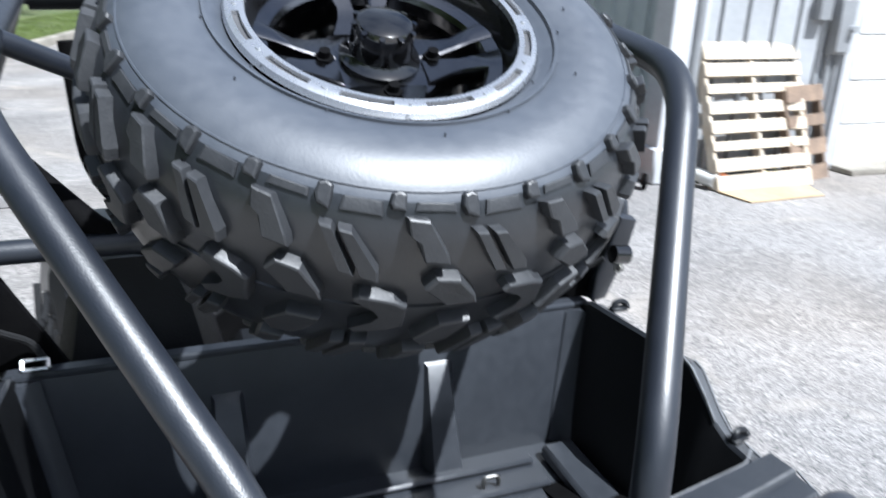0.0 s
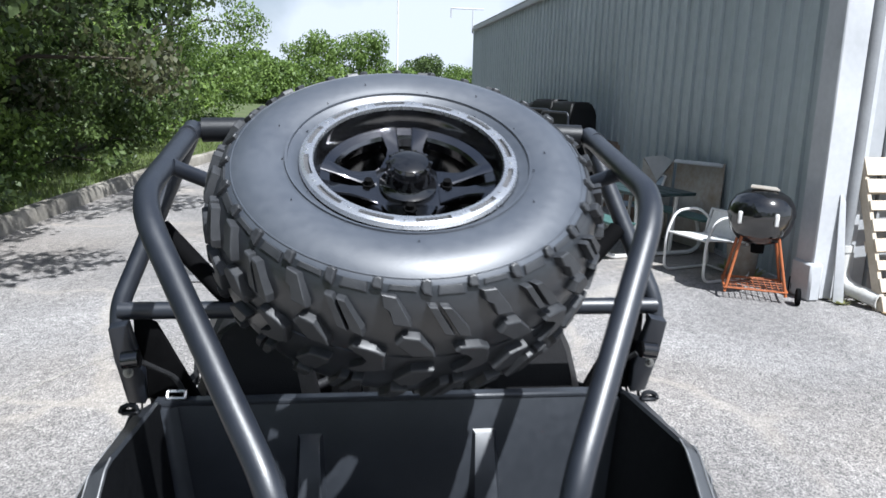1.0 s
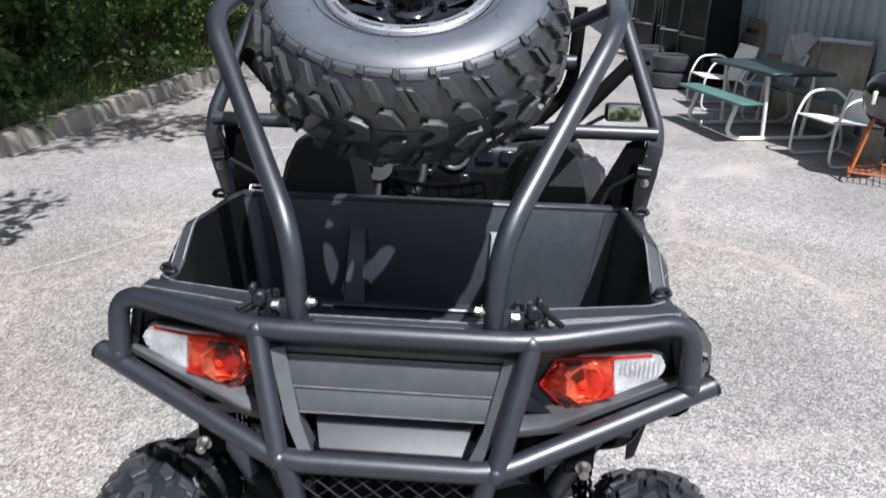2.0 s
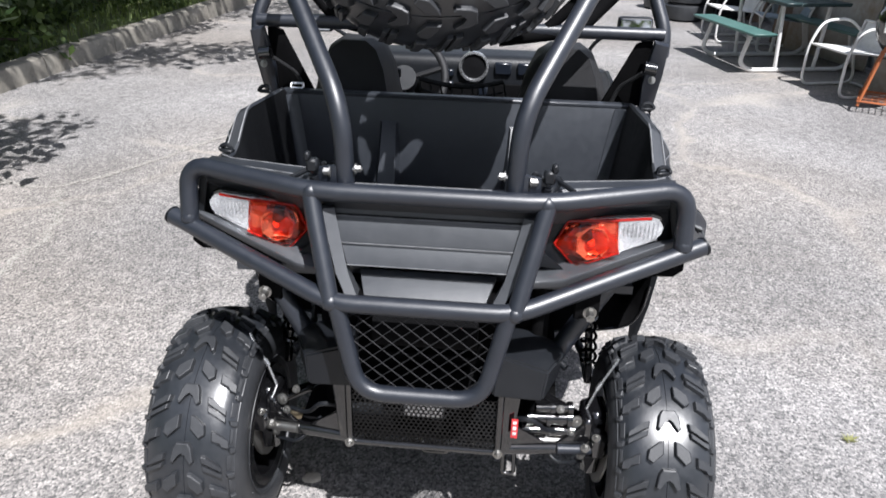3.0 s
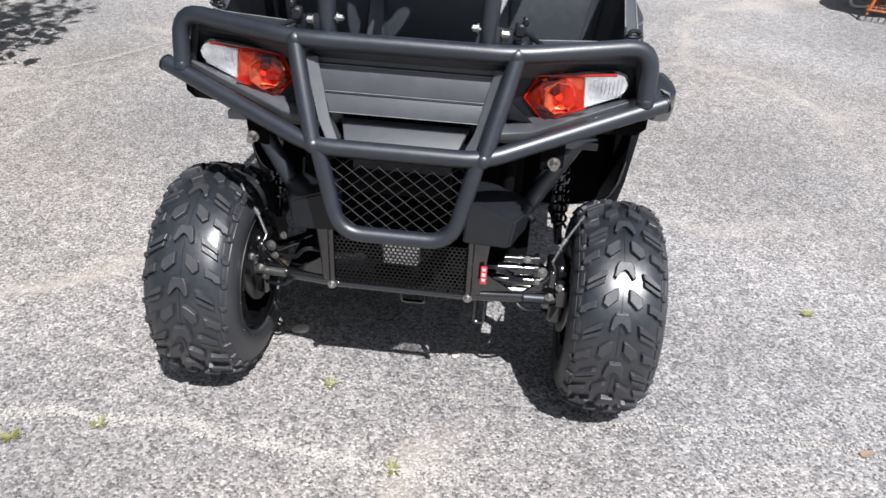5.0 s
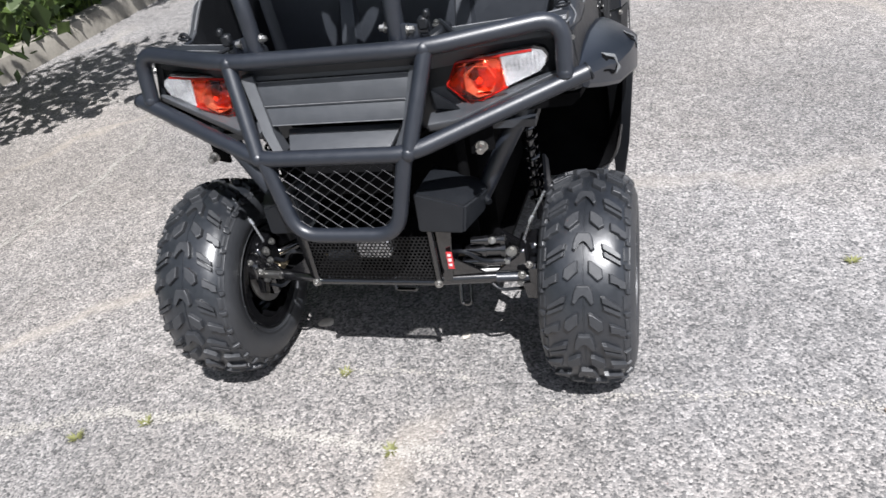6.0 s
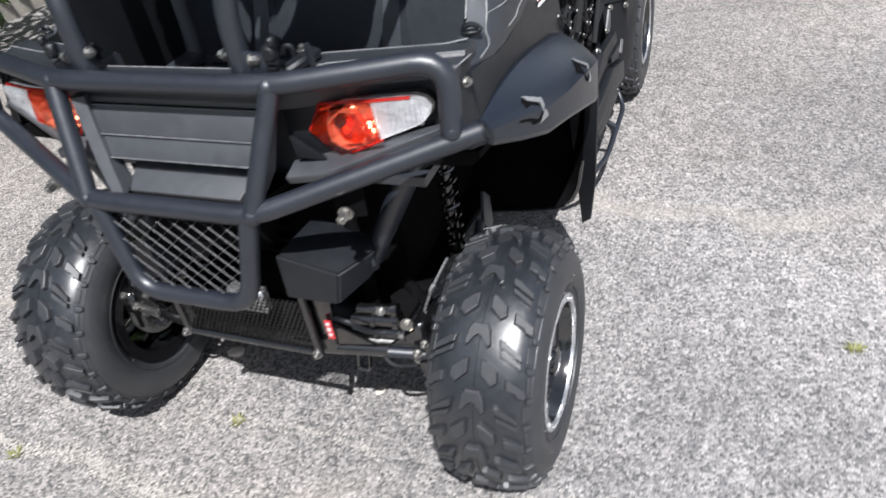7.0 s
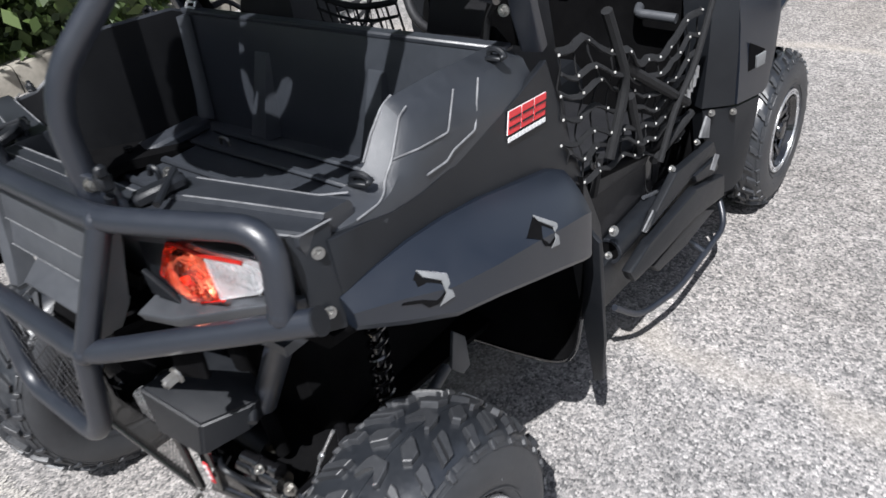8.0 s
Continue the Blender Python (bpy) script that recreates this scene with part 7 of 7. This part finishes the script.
# the wood on the left of the driveway: trees first, then shrubs at its foot
WOOD = [(-6.5, 0.9, 7.5, 3.2, M_LEAF_A, 1.8), (-6.4, 4.5, 7.8, 3.6, M_LEAF_A, 2.6), (-6.2, 8.2, 8.0, 3.5, M_LEAF_A, 2.2), (-6.9, 11.5, 8.5, 3.2, M_LEAF_C, 0.6), (-6.6, 14.5, 9.0, 3.0, M_LEAF_A, 0.4), (-6.5, 18.5, 9.8, 3.2, M_LEAF_B, 0.5), (-6.9, 23.5, 9.6, 3.3, M_LEAF_B, 0.4),
        (-7.2, 29.0, 9.0, 3.3, M_LEAF_B, 0.3), (-9.5, 6.5, 9.0, 3.4, M_LEAF_A, 0.0), (-9.8, 12.5, 9.5, 3.6, M_LEAF_A, 0.0), (-10.5, 19.0, 9.5, 3.8, M_LEAF_A, 0.0), (-12, 26.0, 9.0, 3.8, M_LEAF_B, 0.0), (-9.5, 2.0, 9.0, 3.4, M_LEAF_A, 0.0)]
# two trees out of view, added for their shade on verge and driveway
for k, (x, y, h, w, ln) in enumerate(((-6.5, -0.3, 6.2, 2.3, 1.5), (-7.6, 2.3, 8.0, 3.4, 1.5))):
    tree("tree", "unseen broadleaf tree added to shade the verge", (x, y, 0.2), h, w, 150 + k, M_LEAF_A, 7000, 0.19, 0.42, (ln, 0), 0.8, 13)
for k, (x, y, h, s, lf, ln) in enumerate(WOOD):
    tree("tree", "leafy green broadleaf tree behind the kerb", (x, y, 0.2), h, s, 11 + k, lf, 21000 if k < 8 else 7000, 0.108 if k < 8 else 0.20, 0.34 if ln > 2 else 0.12, (ln, 0), 0.70, 13)
# the last two shrubs are added to darken the near verge
SHRUB = [(-4.85, 3.7, 1.15), (-4.95, 4.9, 1.35), (-5.7, 2.6, 1.7), (-5.6, 4.6, 2.0), (-5.8, 6.4, 2.3), (-5.5, 8.3, 2.0), (-5.6, 10.2, 2.4), (-5.4, 12.4, 2.2), (-5.7, 15.0, 2.4), (-5.8, 17.6, 2.3), (-5.9, 20.5, 2.4), (-6.9, 5.6, 2.8), (-7.0, 9.4, 3.0), (-6.8, 13.2, 3.0), (-6.0, 24.5, 2.2), (-6.2, 28, 2.2), (-5.20, 1.5, 1.4), (-5.55, 2.4, 1.8)]
for k, (x, y, h) in enumerate(SHRUB):
    tree("shrub", "dense dark green shrub at the edge of the verge", (x, y, 0.2), h, h * 0.55, 60 + k, M_LEAF_A if k % 3 else M_LEAF_B, 6000, 0.085, 0.08, (0, 0), 0.42, 9)
FAR = [(-3.6, 70, 6.6, 3.4, M_LEAF_B), (0.6, 74, 7.2, 3.6, M_LEAF_B), (7.6, 82, 5.2, 2.6, M_LEAF_A), (12.5, 90, 4.2, 2.8, M_LEAF_B), (-13, 64, 5.0, 3.6, M_LEAF_B), (-8.0, 58, 4.6, 3.0, M_LEAF_B), (17.5, 95, 4.4, 3.0, M_LEAF_B), (-13.5, 44, 6.0, 3.4, M_LEAF_B), (-20, 52, 8.0, 4.5, M_LEAF_A), (4.0, 66, 3.2, 2.2, M_LEAF_B), (-5.2, 52, 3.2, 2.0, M_LEAF_B)]
for k, (x, y, h, s, lf) in enumerate(FAR):
    tree("tree", "distant broadleaf tree at the end of the driveway", (x, y, -0.1), h, s, 90 + k, lf, 10000, 0.23, 0.15, (0, 0), 1.1, 11)


BACK = [(-9, -13, 8.5, 3.6), (-4.5, -17, 9.0, 3.8), (1.5, -19, 8.5, 3.8), (7.5, -18, 9.0, 3.8), (13, -15, 8.0, 3.6), (-8.2, -5.0, 8.0, 3.2)]
for k, (x, y, h, s) in enumerate(BACK):
    tree("tree", "broadleaf tree at the near end of the driveway", (x, y, 0.0), h, s, 120 + k, M_LEAF_A, 3500, 0.3, 0.12, (0, 0), 1.1, 10)
pole = thing("flag_pole", "slim white pole standing far down the driveway", "pole")
part("pole", tubed([(3.4, 60, -0.1), (3.4, 60, 11.0)], 0.06, 0, 10), M_WHITEPAINT, pole)
bm = bmesh.new()
bmesh.ops.create_icosphere(bm, subdivisions=2, radius=0.11, matrix=Matrix.Translation((3.4, 60, 11.05)))
part("finial", bm, M_WHITEPAINT, pole)


def grass_strip():
    rng = np.random.default_rng(5)
    n = 26000
    y = rng.uniform(-4, 32, n)
    d = rng.uniform(0.02, 1.0, n) ** 1.2 * 2.2
    x = np.array([kerb_x(v) for v in y]) - 0.16 - d
    z = 0.16 + 0.035 * d
    ln = rng.uniform(0.05, 0.15, n)
    a = rng.uniform(0, 6.283, n)
    dx, dy = np.cos(a), np.sin(a)
    tip = np.stack([x + dx * ln * 0.5, y + dy * ln * 0.5, z + ln], 1)
    w = 0.007
    p0 = np.stack([x - dy * w, y + dx * w, z - 0.01], 1)
    p1 = np.stack([x + dy * w, y - dx * w, z - 0.01], 1)
    co = np.stack([p0, p1, tip], axis=1)
    tagged(quads("grass", co, M_GRASS), "short rough grass along the kerb", "grass", kind="stuff")


grass_strip()


def sand_line(pts, width, seed, per_metre=2600):
    """Pale sand gathered in a wandering crack: countless small flat flecks."""
    rng = np.random.default_rng(seed)
    p = np.array(pts, float)
    seg = np.linalg.norm(np.diff(p, axis=0), axis=1)
    total = seg.sum()
    n = int(total * per_metre)
    s = rng.uniform(0, total, n)
    cum = np.concatenate([[0], np.cumsum(seg)])
    x, y = np.interp(s, cum, p[:, 0]), np.interp(s, cum, p[:, 1])
    wob = np.array([noise.noise((v * 6, seed, 0.5)) for v in s])
    wid = width * (0.7 + 0.6 * np.array([noise.noise((v * 9, seed, 4.5)) for v in s]))
    x = x + wob * 0.03 + rng.normal(size=n) * wid * 0.55
    y = y + wob * 0.03 + rng.normal(size=n) * wid * 0.55
    a, r = rng.uniform(0, 6.283, n), rng.uniform(0.0018, 0.0055, n)
    z = rng.uniform(0.0015, 0.0055, n)
    co = []
    for k in range(4):
        q = a + k * math.pi / 2 + rng.uniform(-0.4, 0.4, n)
        co.append(np.stack([x + r * np.cos(q), y + r * np.sin(q), z], 1))
    ob = quads("crack_sand", np.stack(co, axis=1), M_SAND)
    tagged(ob, "pale sand gathered along a crack in the asphalt", "sand", kind="stuff")


M_SAND = material("pale_sand_grains", (0.47, 0.445, 0.41), 0.9, second=(0.36, 0.34, 0.31), scale=20, piece=0.22, island=True)
sand_line([(-1.9, -0.42), (-1.4, -0.27), (-1.14, -0.19), (-1.04, -0.15), (-0.93, -0.12), (-0.8, -0.13), (-0.65, -0.12), (-0.44, -0.13), (-0.29, -0.16), (-0.06, -0.17), (0.2, -0.19)], 0.042, 3, 1500)
sand_line([(-3.4, 2.7), (-2.89, 2.57), (-2.51, 2.53), (-2.29, 2.78), (-2.09, 3.16), (-1.93, 3.58), (-1.5, 4.3)], 0.03, 4, 1300)
sand_line([(-2.47, 2.5), (-2.21, 2.1), (-2.15, 1.8), (-2.14, 1.42), (-2.3, 0.7)], 0.034, 5, 1500)
sand_line([(0.2, -0.19), (0.4, -0.01), (0.63, 0.06), (0.8, 0.1), (1.08, 0.1), (1.5, 0.05)], 0.035, 6, 320)
sand_line([(-0.36, 0.05), (-0.2, 0.13), (0.07, 0.13), (0.24, 0.1)], 0.035, 7, 300)


def weed(at, seed, s=1.0):
    rng = np.random.default_rng(seed)
    n = 26
    a = rng.uniform(0, 6.283, n)
    ln = rng.uniform(0.012, 0.03, n) * s
    b = rng.uniform(0, 0.012, n) * s
    x, y = b * np.cos(a), b * np.sin(a)
    dx, dy = np.cos(a), np.sin(a)
    w = 0.004 * s
    co = np.stack([np.stack([x - dy * w, y + dx * w, x * 0], 1), np.stack([x + dy * w, y - dx * w, x * 0], 1), np.stack([x + dx * ln, y + dy * ln, ln * 0.5], 1)], axis=1)
    ob = quads("weed", co, M_WEED)
    ob.location = at
    tagged(ob, "tiny yellow-green weed in an asphalt crack", "weed", group="weeds in the asphalt")


for k, (x, y) in enumerate(((1.38, 0.735), (-0.81, -0.16), (-0.213, 0.105), (0.03, -0.19), (-1.02, -0.24), (1.62, -0.1))):
    weed((x, y, 0.001), 200 + k)
for k, (x, y, s) in enumerate(((4.4, 5.05, 4), (4.65, 5.12, 5), (6.2, 5.0, 4), (3.8, 5.9, 6), (3.75, 6.3, 5), (5.3, 5.1, 5), (4.15, 5.0, 4))):
    weed((x, y, 0.001), 230 + k, s)


def pebble(at, size, rz, label):
    bm = bmesh.new()
    bmesh.ops.create_icosphere(bm, subdivisions=3, radius=1.0)
    for v in bm.verts:
        v.co = v.co * (1 + 0.18 * noise.noise(v.co * 1.7 + Vector(at)))
        v.co.x *= size[0]
        v.co.y *= size[1]
        v.co.z *= size[2]
    ob = part("pebble", bm, M_PEBBLE, None, "", 60)
    ob.matrix_world = pose(at[0], at[1], size[2] * 0.75, 0, 0, rz)
    return tagged(ob, label, "stone", group="loose stones under the vehicle")


pebble((-0.374, 0.345, 0), (0.030, 0.022, 0.008), 15, "flat pale stone lying on the asphalt in shade")
pebble((0.150, 0.300, 0), (0.017, 0.012, 0.007), 60, "small pale stone lying on the asphalt in shade")

bm = slabbed([(-0.022, -0.006, 0.004), (0.0, -0.014, 0.002), (0.024, -0.003, 0.006), (0.028, 0.006, 0.004), (0.002, 0.013, 0.003), (-0.020, 0.007, 0.005)], 0.0015)
leaf = part("dry_leaf", bm, M_OLDWOOD, None, "", 60)
leaf.matrix_world = pose(1.35, 0.07, 0.002, 0, 0, 20)
tagged(leaf, "small curled brown leaf lying on the asphalt", "leaf")
bm = bmesh.new()
for a, b in (((-0.018, 0.0), (0.018, 0.0)), ((-0.018, 0.022), (0.018, 0.022)), ((-0.018, 0.0), (-0.018, 0.022)), ((0.018, 0.0), (0.018, 0.022))):
    tube(bm, [(-0.47 + a[0], 0.778 + a[1] * 0.5, 1.108 + a[1] * 0.5), (-0.47 + b[0], 0.778 + b[1] * 0.5, 1.108 + b[1] * 0.5)], 0.0035, 0, 8)
part("belt_buckle", bm, M_ALU, car, "bright metal belt buckle")
